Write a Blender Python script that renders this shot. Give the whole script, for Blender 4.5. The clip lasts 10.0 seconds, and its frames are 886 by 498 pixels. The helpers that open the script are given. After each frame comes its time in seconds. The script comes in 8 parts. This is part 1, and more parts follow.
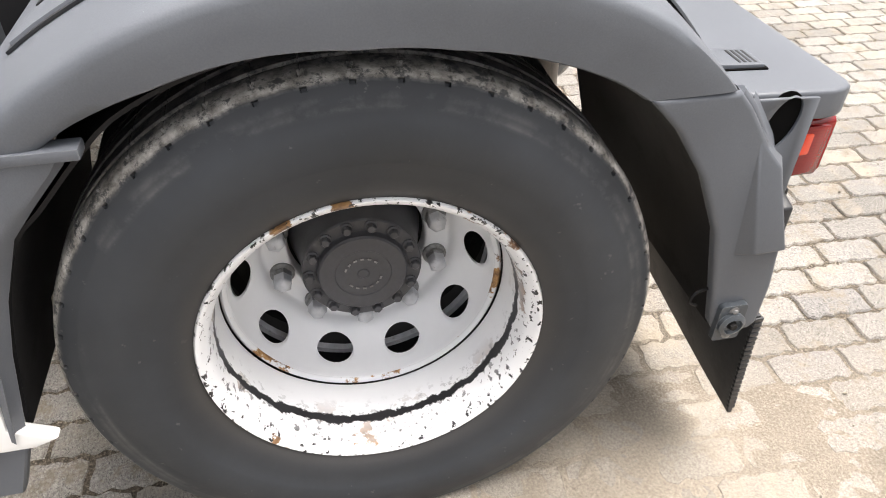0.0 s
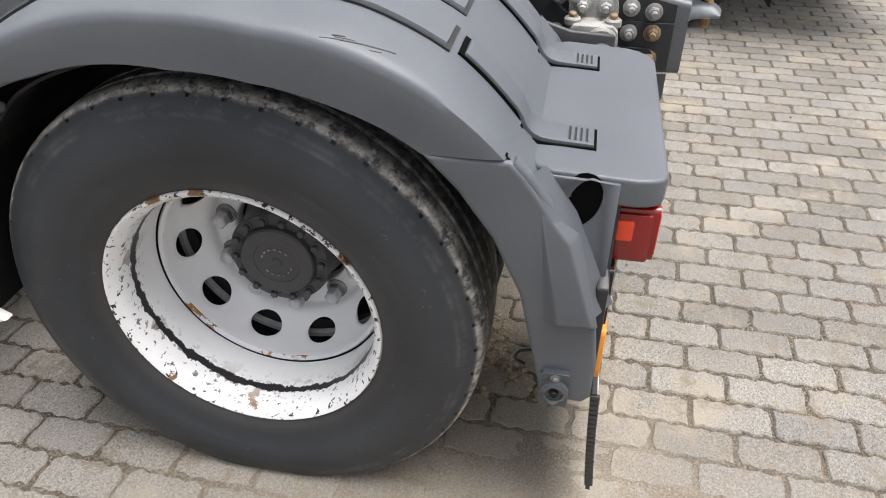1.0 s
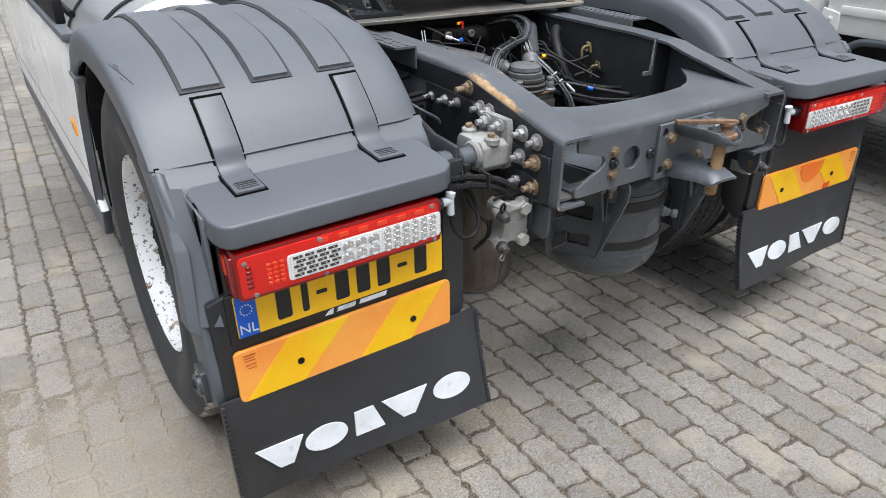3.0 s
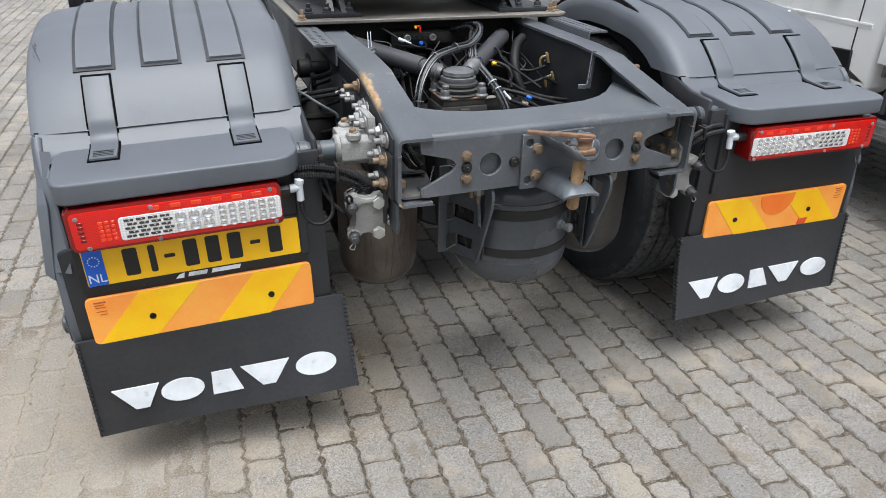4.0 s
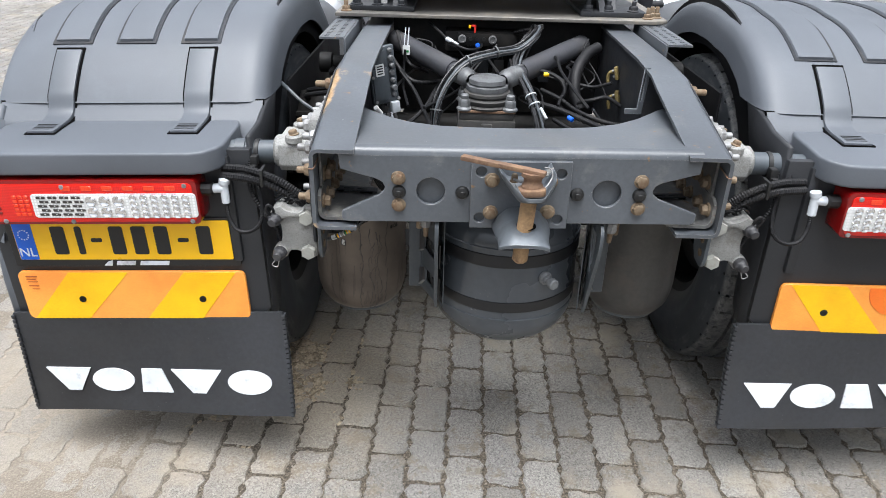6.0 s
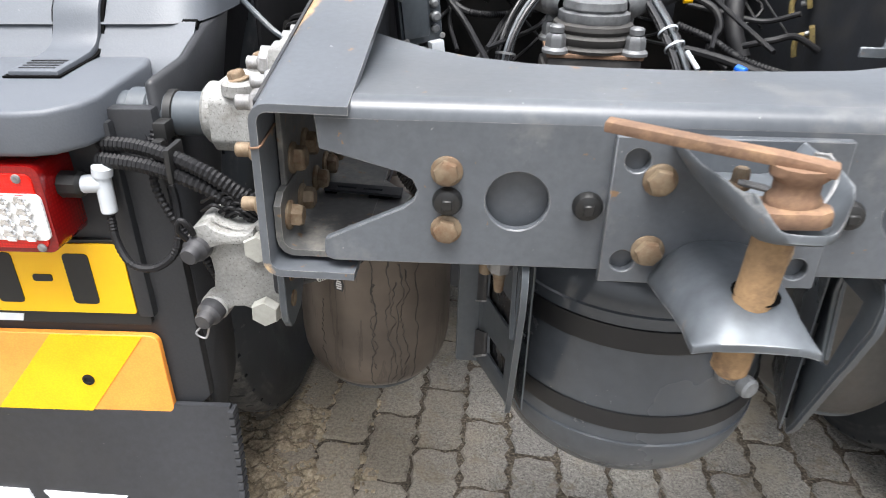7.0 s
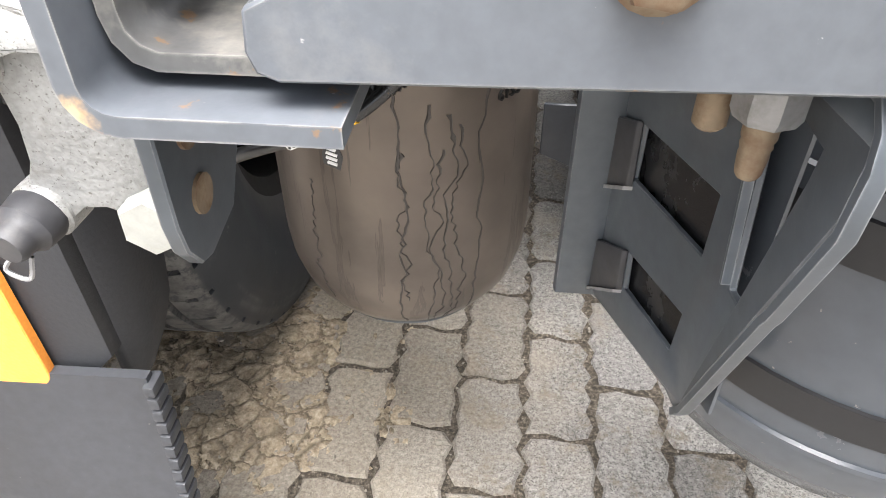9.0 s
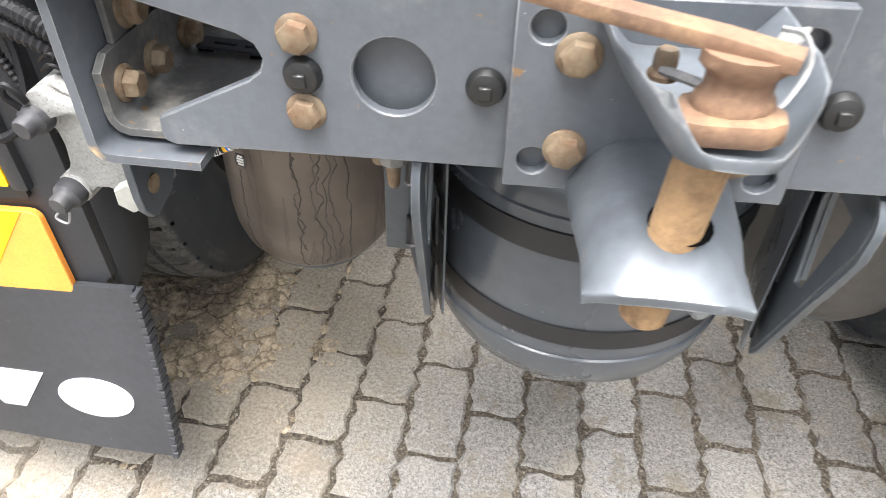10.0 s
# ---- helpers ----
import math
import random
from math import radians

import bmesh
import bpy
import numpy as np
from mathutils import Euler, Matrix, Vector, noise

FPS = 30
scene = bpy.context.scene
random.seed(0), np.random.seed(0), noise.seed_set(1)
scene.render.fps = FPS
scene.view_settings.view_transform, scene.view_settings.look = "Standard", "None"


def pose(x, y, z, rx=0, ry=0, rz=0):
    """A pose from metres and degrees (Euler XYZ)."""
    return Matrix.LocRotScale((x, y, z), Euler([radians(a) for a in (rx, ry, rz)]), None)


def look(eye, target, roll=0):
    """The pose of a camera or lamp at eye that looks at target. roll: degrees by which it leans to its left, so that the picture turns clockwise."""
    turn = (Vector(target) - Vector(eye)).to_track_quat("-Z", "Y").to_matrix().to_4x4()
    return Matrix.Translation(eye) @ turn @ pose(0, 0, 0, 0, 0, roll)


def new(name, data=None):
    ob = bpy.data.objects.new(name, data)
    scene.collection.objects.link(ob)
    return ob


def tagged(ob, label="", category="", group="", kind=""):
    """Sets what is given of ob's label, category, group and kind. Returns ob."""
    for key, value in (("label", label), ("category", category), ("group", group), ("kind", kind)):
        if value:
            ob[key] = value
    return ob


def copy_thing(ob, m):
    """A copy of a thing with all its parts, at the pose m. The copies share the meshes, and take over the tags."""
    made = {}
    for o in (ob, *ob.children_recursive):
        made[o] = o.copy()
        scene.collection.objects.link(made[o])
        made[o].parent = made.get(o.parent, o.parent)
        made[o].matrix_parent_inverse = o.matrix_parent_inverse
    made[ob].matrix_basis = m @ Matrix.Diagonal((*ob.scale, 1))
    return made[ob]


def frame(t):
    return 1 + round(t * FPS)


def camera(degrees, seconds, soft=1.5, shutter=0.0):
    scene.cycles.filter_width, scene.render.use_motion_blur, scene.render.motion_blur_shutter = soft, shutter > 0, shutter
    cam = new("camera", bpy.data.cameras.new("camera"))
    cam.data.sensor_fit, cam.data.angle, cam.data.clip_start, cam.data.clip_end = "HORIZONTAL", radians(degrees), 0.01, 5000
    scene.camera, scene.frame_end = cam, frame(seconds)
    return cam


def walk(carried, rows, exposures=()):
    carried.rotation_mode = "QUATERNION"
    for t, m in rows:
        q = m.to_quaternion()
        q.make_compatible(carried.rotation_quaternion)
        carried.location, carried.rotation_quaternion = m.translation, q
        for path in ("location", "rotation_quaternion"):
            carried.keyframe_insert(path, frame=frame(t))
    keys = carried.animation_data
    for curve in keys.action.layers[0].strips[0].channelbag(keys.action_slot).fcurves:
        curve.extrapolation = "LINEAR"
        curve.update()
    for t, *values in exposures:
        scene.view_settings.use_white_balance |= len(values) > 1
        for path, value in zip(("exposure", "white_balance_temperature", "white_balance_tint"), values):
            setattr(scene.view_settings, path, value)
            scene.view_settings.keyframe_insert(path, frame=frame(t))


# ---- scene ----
cam = camera(64.4, 10.0, soft=0.4, shutter=0.12)
PATH = [
    (0, (-2.076, 0.065, 1.347), (-0.525, -0.26, 0.128), -0.1),
    (0.5, (-2.211, -0.242, 1.391), (-0.611, -0.289, 0.191), 0.1),
    (1, (-2.21, -0.615, 1.421), (-0.602, -0.307, 0.272), 0.1),
    (1.5, (-2.188, -1.034, 1.447), (-0.619, -0.361, 0.406), -0.2),
    (2, (-1.994, -1.394, 1.438), (-0.591, -0.362, 0.455), 0.2),
    (2.2, (-1.91, -1.528, 1.462), (-0.593, -0.376, 0.493), 0.0),
    (3.3, (-1.328, -2.146, 1.458), (-0.433, -0.604, 0.551), 1.1),
    (3.5, (-1.186, -2.227, 1.475), (-0.353, -0.65, 0.571), 0.9),
    (4, (-0.89, -2.424, 1.48), (-0.266, -0.756, 0.57), 1.5),
    (4.5, (-0.649, -2.654, 1.501), (-0.199, -0.913, 0.624), 1.4),
    (5, (-0.473, -2.658, 1.49), (-0.147, -0.882, 0.631), 1.6),
    (5.2, (-0.407, -2.619, 1.482), (-0.157, -0.831, 0.621), 1.6),
    (6.3, (-0.116, -2.011, 1.354), (-0.17, -0.234, 0.438), 1.5),
    (6.5, (-0.132, -1.85, 1.301), (-0.2, -0.075, 0.383), 1.4),
    (7, (-0.221, -1.478, 1.128), (-0.31, 0.284, 0.187), 1.6),
    (7.5, (-0.277, -1.198, 0.94), (-0.387, 0.514, -0.088), 1.6),
    (8, (-0.289, -1.1, 0.87), (-0.415, 0.52, -0.297), 1.3),
    (8.5, (-0.289, -1.071, 0.886), (-0.426, 0.498, -0.347), 0.9),
    (9, (-0.29, -1.066, 0.882), (-0.434, 0.48, -0.379), 0.1),
    (9.5, (-0.254, -1.138, 0.946), (-0.388, 0.374, -0.356), 0.5),
    (10, (-0.097, -1.316, 1.093), (-0.253, 0.186, -0.219), 1.8),
]
walk(cam, [(t, look(eye, target, roll)) for t, eye, target, roll in PATH],
     [(0.0, 0.96, 6900, 12), (0.6, 0.45, 6850, 12), (1.2, 0.38, 6600, 10), (2.0, 0.19, 6350, 9), (3.5, 0.15, 6250, 9), (5.2, 0.22, 6250, 9), (6.5, 0.75, 6200, 9), (7.0, 1.02, 6450, 10), (7.5, 1.45, 6800, 12), (8.0, 1.95, 6800, 12), (9.2, 1.98, 6500, 11), (9.6, 1.88, 6500, 11), (10.0, 1.62, 6500, 10)])

# ---- light ----
world = bpy.data.worlds.new("overcast_sky")
scene.world = world
world.use_nodes = True
wn, wl = world.node_tree.nodes, world.node_tree.links
wn.clear()
w_sky = wn.new("ShaderNodeTexSky")
w_sky.sky_type = "NISHITA"
w_sky.sun_disc = False
w_sky.sun_elevation = radians(78)
w_sky.sun_rotation = radians(200)
w_sky.dust_density = 4.0
w_sat = wn.new("ShaderNodeHueSaturation")
w_sat.inputs["Saturation"].default_value = 0.3
w_bg = wn.new("ShaderNodeBackground")
w_bg.inputs["Strength"].default_value = 0.15
w_out = wn.new("ShaderNodeOutputWorld")
wl.new(w_sky.outputs[0], w_sat.inputs["Color"])
w_tc = wn.new("ShaderNodeTexCoord")
w_sep = wn.new("ShaderNodeSeparateXYZ")
w_cie = wn.new("ShaderNodeMapRange")
w_cie.inputs["From Min"].default_value, w_cie.inputs["From Max"].default_value = 0.0, 1.0
w_cie.inputs["To Min"].default_value, w_cie.inputs["To Max"].default_value = 0.5, 1.85
w_mul = wn.new("ShaderNodeVectorMath")
w_mul.operation = "SCALE"
wl.new(w_tc.outputs["Generated"], w_sep.inputs[0])
wl.new(w_sep.outputs["Z"], w_cie.inputs["Value"])
wl.new(w_sat.outputs[0], w_mul.inputs[0])
wl.new(w_cie.outputs[0], w_mul.inputs["Scale"])
wl.new(w_mul.outputs[0], w_bg.inputs["Color"])
wl.new(w_bg.outputs[0], w_out.inputs["Surface"])

sun = new("sun", bpy.data.lights.new("sun", "SUN"))
sun.data.energy = 2.7
sun.data.angle = radians(40)
sun.data.color = (1.0, 0.995, 0.985)
sun.matrix_world = look((-0.1, -2.2, 7.0), (0, 0, 0))
scene.view_settings.exposure = 0.0


# ---- materials ----
def nodes_of(name, base, rough, metal=0.0):
    m = bpy.data.materials.new(name)
    m.use_nodes = True
    n = m.node_tree.nodes
    p = n["Principled BSDF"]
    p.inputs["Base Color"].default_value = (*base, 1)
    p.inputs["Roughness"].default_value = rough
    p.inputs["Metallic"].default_value = metal
    return m, n, m.node_tree.links, p


def noise_tex(n, l, scale, detail=4.0, rough=0.55, coord="Object", stretch=None):
    if coord == "World":
        tc, coord = n.new("ShaderNodeNewGeometry"), "Position"
    else:
        tc = n.new("ShaderNodeTexCoord")
    t = n.new("ShaderNodeTexNoise")
    t.inputs["Scale"].default_value = scale
    t.inputs["Detail"].default_value = detail
    t.inputs["Roughness"].default_value = rough
    if stretch:
        mp = n.new("ShaderNodeMapping")
        mp.inputs["Scale"].default_value = stretch
        l.new(tc.outputs[coord], mp.inputs["Vector"])
        l.new(mp.outputs[0], t.inputs["Vector"])
    else:
        l.new(tc.outputs[coord], t.inputs["Vector"])
    return t.outputs["Fac"]


def ramp(n, l, src, stops):
    r = n.new("ShaderNodeValToRGB")
    els = r.color_ramp.elements
    while len(els) > 1:
        els.remove(els[-1])
    for i, (pos, c) in enumerate(stops):
        e = els[0] if i == 0 else els.new(pos)
        e.position = pos
        e.color = (*c, 1) if len(c) == 3 else c
    l.new(src, r.inputs["Fac"])
    return r.outputs["Color"]


def grey(v):
    return (v, v, v)


def mix(n, l, fac, a, b, mode="MIX"):
    m = n.new("ShaderNodeMix")
    m.data_type = "RGBA"
    m.blend_type = mode
    for sock, val in ((m.inputs[0], fac), (m.inputs[6], a), (m.inputs[7], b)):
        if isinstance(val, (int, float)):
            sock.default_value = val
        elif isinstance(val, tuple):
            sock.default_value = (*val, 1)
        else:
            l.new(val, sock)
    return m.outputs[2]


def add_bump(n, l, p, src, strength, dist):
    b = n.new("ShaderNodeBump")
    b.inputs["Strength"].default_value = strength
    b.inputs["Distance"].default_value = dist
    l.new(src, b.inputs["Height"])
    l.new(b.outputs[0], p.inputs["Normal"])


def worn(name, base, rough, metal=0.0, spec=0.5, big=2.5, fine=60.0, amount=0.25, dirt=None, dirt_at=(0.55, 0.75), bump=0.15, dist=0.001, dirt_scale=9.0, stretch=None, coord="Object"):
    """A surface with broad tone changes, fine grain, and patches of dirt or wear."""
    m, n, l, p = nodes_of(name, base, rough, metal)
    p.inputs["Specular IOR Level"].default_value = spec
    a = noise_tex(n, l, big, 5, coord=coord, stretch=stretch)
    f = noise_tex(n, l, fine, 3, coord=coord, stretch=stretch)
    lo, hi = tuple(c * (1 - amount) for c in base), tuple(min(1, c * (1 + amount)) for c in base)
    col = ramp(n, l, a, [(0.3, lo), (0.7, hi)])
    col = mix(n, l, amount * 0.8, col, ramp(n, l, f, [(0.3, grey(0.25)), (0.7, grey(0.75))]), "OVERLAY")
    rr = ramp(n, l, a, [(0.3, grey(max(0.05, rough - 0.08))), (0.7, grey(min(1, rough + 0.1)))])
    if dirt:
        d = ramp(n, l, noise_tex(n, l, dirt_scale, 8, 0.7, coord=coord), [(dirt_at[0], grey(0)), (dirt_at[1], grey(1))])
        col = mix(n, l, d, col, dirt)
        rr = mix(n, l, d, rr, grey(0.85))
    l.new(col, p.inputs["Base Color"])
    l.new(rr, p.inputs["Roughness"])
    if bump:
        add_bump(n, l, p, f, bump, dist)
    return m


M = {}
M["guard"] = worn("moulded_grey_plastic", (0.100, 0.110, 0.126), 0.5, spec=0.5, big=3, fine=420, amount=0.16, dirt=(0.135, 0.15, 0.17), dirt_at=(0.6, 0.95), bump=0.35, dist=0.0006)
M["black"] = worn("black_plastic", (0.007, 0.007, 0.008), 0.55, spec=0.25, fine=200, amount=0.3, dirt=(0.03, 0.029, 0.028), dirt_at=(0.55, 0.95), bump=0.2)
M["flap"] = worn("rubber_flap", (0.028, 0.0296, 0.0335), 0.42, spec=0.5, fine=90, amount=0.3, dirt=(0.04, 0.039, 0.038), dirt_at=(0.5, 0.95), bump=0.3)
M["frame"] = worn("grey_chassis_paint", (0.083, 0.091, 0.102), 0.36, big=4, fine=130, amount=0.2, dirt=(0.26, 0.25, 0.235), dirt_at=(0.58, 0.9), bump=0.12, dirt_scale=6)
# dark paint; also painted in as shade on rail webs and round guard ribs
M["frame_dark"] = worn("dark_and_shaded_chassis_paint", (0.022, 0.024, 0.028), 0.45, spec=0.35, fine=110, amount=0.3, dirt=(0.05, 0.045, 0.04), dirt_at=(0.5, 0.9))
M["panel"] = worn("dark_grey_plastic", (0.022, 0.0232, 0.026), 0.42, spec=0.45, fine=240, amount=0.25, dirt=(0.04, 0.039, 0.038), dirt_at=(0.58, 0.95), bump=0.25)
M["grime"] = worn("oily_black_metal", (0.008, 0.008, 0.008), 0.6, spec=0.25, fine=70, amount=0.5, dirt=(0.035, 0.03, 0.026), dirt_at=(0.45, 0.8))
M["zinc"] = worn("dull_zinc", (0.29, 0.29, 0.29), 0.5, 0.5, fine=160, amount=0.3, dirt=(0.12, 0.11, 0.1), dirt_at=(0.48, 0.75), dirt_scale=30)
M["rust_bolt"] = worn("rusty_zinc", (0.215, 0.162, 0.106), 0.6, 0.25, big=20, fine=150, amount=0.3, dirt=(0.13, 0.068, 0.035), dirt_at=(0.45, 0.7), dirt_scale=45)
M["rust"] = worn("rusty_steel", (0.17, 0.1, 0.062), 0.78, 0.1, big=14, fine=220, amount=0.35, dirt=(0.32, 0.2, 0.11), dirt_at=(0.52, 0.75), dirt_scale=30, bump=0.5)
M["cast"] = worn("cast_aluminium", (0.25, 0.25, 0.24), 0.6, 0.1, big=8, fine=260, amount=0.4, dirt=(0.13, 0.115, 0.095), dirt_at=(0.52, 0.8), dirt_scale=30, bump=0.8)
M["galv"] = worn("galvanised_steel", (0.115, 0.128, 0.142), 0.48, 0.35, big=9, fine=60, amount=0.3, dirt=(0.3, 0.21, 0.14), dirt_at=(0.62, 0.82), dirt_scale=18)
M["tank"] = worn("painted_tank", (0.07, 0.078, 0.088), 0.24, big=3, fine=50, amount=0.15, dirt=(0.08, 0.076, 0.07), dirt_at=(0.6, 0.95), bump=0.05)
M["pin"] = worn("brown_pin_rust", (0.34, 0.215, 0.11), 0.8, 0.1, big=14, fine=200, amount=0.35, dirt=(0.13, 0.08, 0.05), dirt_at=(0.48, 0.72), dirt_scale=30, bump=0.6)
M["line"] = worn("glossy_black_line", (0.012, 0.012, 0.013), 0.24, spec=0.6, fine=90, amount=0.3, dirt=(0.06, 0.058, 0.055), dirt_at=(0.55, 0.85), dirt_scale=20)
M["brass"] = worn("dirty_brass", (0.30, 0.23, 0.09), 0.45, 0.5, big=20, fine=120, amount=0.35, dirt=(0.06, 0.05, 0.04), dirt_at=(0.48, 0.7), dirt_scale=40)
M["boot"] = worn("dusty_grey_boot", (0.14, 0.145, 0.15), 0.45, 0.2, fine=120, amount=0.35, dirt=(0.06, 0.055, 0.05), dirt_at=(0.5, 0.8), dirt_scale=25)
M["dusty"] = worn("dusty_black_forging", (0.042, 0.04, 0.038), 0.6, fine=120, amount=0.4, dirt=(0.1, 0.085, 0.07), dirt_at=(0.55, 0.85), dirt_scale=14)
M["cap_rubber"] = worn("dusty_black_rubber", (0.030, 0.030, 0.033), 0.5, fine=140, amount=0.35, dirt=(0.09, 0.085, 0.08), dirt_at=(0.52, 0.8), dirt_scale=40)
M["cast_pale"] = worn("pale_cast_metal", (0.33, 0.33, 0.30), 0.55, 0.1, big=10, fine=200, amount=0.2, dirt=(0.2, 0.19, 0.16), dirt_at=(0.52, 0.8), dirt_scale=50)
M["tag"] = worn("white_paper_tag", (0.72, 0.73, 0.72), 0.6, fine=60, amount=0.08)
M["hub"] = worn("dark_hub_paint", (0.045, 0.046, 0.052), 0.42, fine=110, amount=0.25, dirt=(0.075, 0.07, 0.065), dirt_at=(0.5, 0.9))
M["nut_cap"] = worn("pale_nut_paint", (0.5, 0.51, 0.53), 0.4, 0.2, big=20, fine=90, amount=0.2, dirt=(0.2, 0.19, 0.18), dirt_at=(0.58, 0.75), dirt_scale=40)
# flat black put in for the shade in gaps, seams and openings
M["void"] = worn("matt_black_shade", (0.004, 0.004, 0.004), 0.9, spec=0.05, fine=90, amount=0.2, bump=0)
M["band"] = worn("rubber_band", (0.012, 0.012, 0.013), 0.5, fine=80, amount=0.2)
M["hose"] = worn("black_hose", (0.008, 0.008, 0.009), 0.5, spec=0.28, fine=90, amount=0.3, dirt=(0.05, 0.047, 0.044), dirt_at=(0.55, 0.85))
M["pipe"] = worn("dark_grey_tube", (0.062, 0.072, 0.082), 0.4, fine=90, amount=0.25, dirt=(0.1, 0.095, 0.09), dirt_at=(0.55, 0.9))
M["white"] = worn("white_paint", (0.78, 0.78, 0.77), 0.25, big=1.5, fine=40, amount=0.05, dirt=(0.55, 0.53, 0.5), dirt_at=(0.6, 1.0), bump=0)
M["white_plastic"] = worn("white_plastic", (0.5, 0.53, 0.56), 0.4, fine=60, amount=0.08)
M["skirt"] = worn("grey_fairing_plastic", (0.17, 0.173, 0.178), 0.5, fine=200, amount=0.15)
M["deck"] = worn("dusty_deck_plate", (0.16, 0.15, 0.135), 0.5, 0.2, big=5, fine=70, amount=0.3, dirt=(0.3, 0.26, 0.2), dirt_at=(0.5, 0.8))
M["coupling"] = worn("worn_coupling_steel", (0.3, 0.26, 0.21), 0.55, 0.5, big=7, fine=60, amount=0.4, dirt=(0.3, 0.13, 0.045), dirt_at=(0.48, 0.66), dirt_scale=7, bump=0.4)
M["alu_tank"] = worn("brushed_aluminium", (0.62, 0.63, 0.65), 0.3, 0.85, fine=200, amount=0.15, stretch=(1, 0.05, 1))
M["blue"] = worn("blue_plate_strip", (0.008, 0.11, 0.6), 0.35, fine=300, amount=0.06, bump=0)
M["plate_yellow"] = worn("number_plate_yellow", (0.95, 0.54, 0.003), 0.32, big=6, fine=500, amount=0.05, bump=0.05)
M["ink"] = worn("black_ink", (0.012, 0.012, 0.012), 0.45, fine=100, amount=0.2, bump=0)
M["mark_white"] = worn("printed_white", (0.68, 0.71, 0.74), 0.5, big=14, fine=90, amount=0.12, dirt=(0.2, 0.21, 0.23), dirt_at=(0.56, 0.8), dirt_scale=16, bump=0)
M["print_red"] = worn("printed_dark_orange", (0.42, 0.1, 0.02), 0.5, fine=90, amount=0.1, bump=0)
M["green"] = worn("green_tape", (0.02, 0.22, 0.06), 0.5, fine=90, amount=0.1, bump=0)
M["red_knob"] = worn("red_plastic", (0.6, 0.03, 0.02), 0.4, fine=90, amount=0.1, bump=0)
M["amber"] = worn("amber_lens", (0.85, 0.3, 0.01), 0.2, fine=200, amount=0.1, bump=0.1)
M["debris"] = worn("pale_debris", (0.3, 0.27, 0.22), 0.85, fine=120, amount=0.3)
M["chrome"] = worn("silver_wheel_paint", (0.72, 0.73, 0.74), 0.35, 0.1, fine=60, amount=0.1, bump=0.05)


def chips(m, scale, at, col):
    """Small chips and specks of another colour over a finished material."""
    n, l = m.node_tree.nodes, m.node_tree.links
    p = n["Principled BSDF"]
    old = p.inputs["Base Color"].links[0].from_socket
    f = ramp(n, l, noise_tex(n, l, scale, 6, 0.6), [(at, grey(0)), (at + 0.025, grey(0.9))])
    l.new(mix(n, l, f, old, col), p.inputs["Base Color"])


chips(M["frame"], 38, 0.665, (0.2, 0.115, 0.055))
chips(M["frame"], 150, 0.70, (0.33, 0.33, 0.32))
chips(M["guard"], 190, 0.715, (0.2, 0.21, 0.22))
chips(M["flap"], 120, 0.70, (0.09, 0.088, 0.085))
chips(M["cast"], 420, 0.60, (0.11, 0.105, 0.095))
chips(M["tank"], 130, 0.70, (0.17, 0.165, 0.155))


def edge_wear_highlight(m, radius, col, most=0.8):
    """Paint rubbed thin and bright highlights painted along the edges, unevenly."""
    n, l = m.node_tree.nodes, m.node_tree.links
    p = n["Principled BSDF"]
    old = p.inputs["Base Color"].links[0].from_socket
    geo = n.new("ShaderNodeNewGeometry")
    bev = n.new("ShaderNodeBevel")
    bev.samples = 4
    bev.inputs["Radius"].default_value = radius
    dot = n.new("ShaderNodeVectorMath")
    dot.operation = "DOT_PRODUCT"
    l.new(geo.outputs["Normal"], dot.inputs[0])
    l.new(bev.outputs[0], dot.inputs[1])
    edge = ramp(n, l, dot.outputs["Value"], [(0.80, grey(most)), (0.985, grey(0))])
    rub = ramp(n, l, noise_tex(n, l, 40, 5, 0.65), [(0.40, grey(0.15)), (0.58, grey(1))])
    l.new(mix(n, l, mix(n, l, 1.0, edge, rub, "MULTIPLY"), old, col), p.inputs["Base Color"])


edge_wear_highlight(M["frame"], 0.0016, (0.36, 0.345, 0.32), 0.75)
M["frame_worn"] = worn("scuffed_chassis_paint", (0.098, 0.098, 0.096), 0.4, big=9, fine=120, amount=0.4, dirt=(0.27, 0.255, 0.225), dirt_at=(0.5, 0.72), bump=0.2, dirt_scale=22)
chips(M["frame_worn"], 60, 0.63, (0.19, 0.115, 0.06))
edge_wear_highlight(M["frame_worn"], 0.002, (0.34, 0.33, 0.30), 0.7)
edge_wear_highlight(M["pipe"], 0.0014, (0.3, 0.31, 0.32))
edge_wear_highlight(M["galv"], 0.003, (0.6, 0.62, 0.63), 0.6)
edge_wear_highlight(M["guard"], 0.003, (0.22, 0.23, 0.245), 0.6)


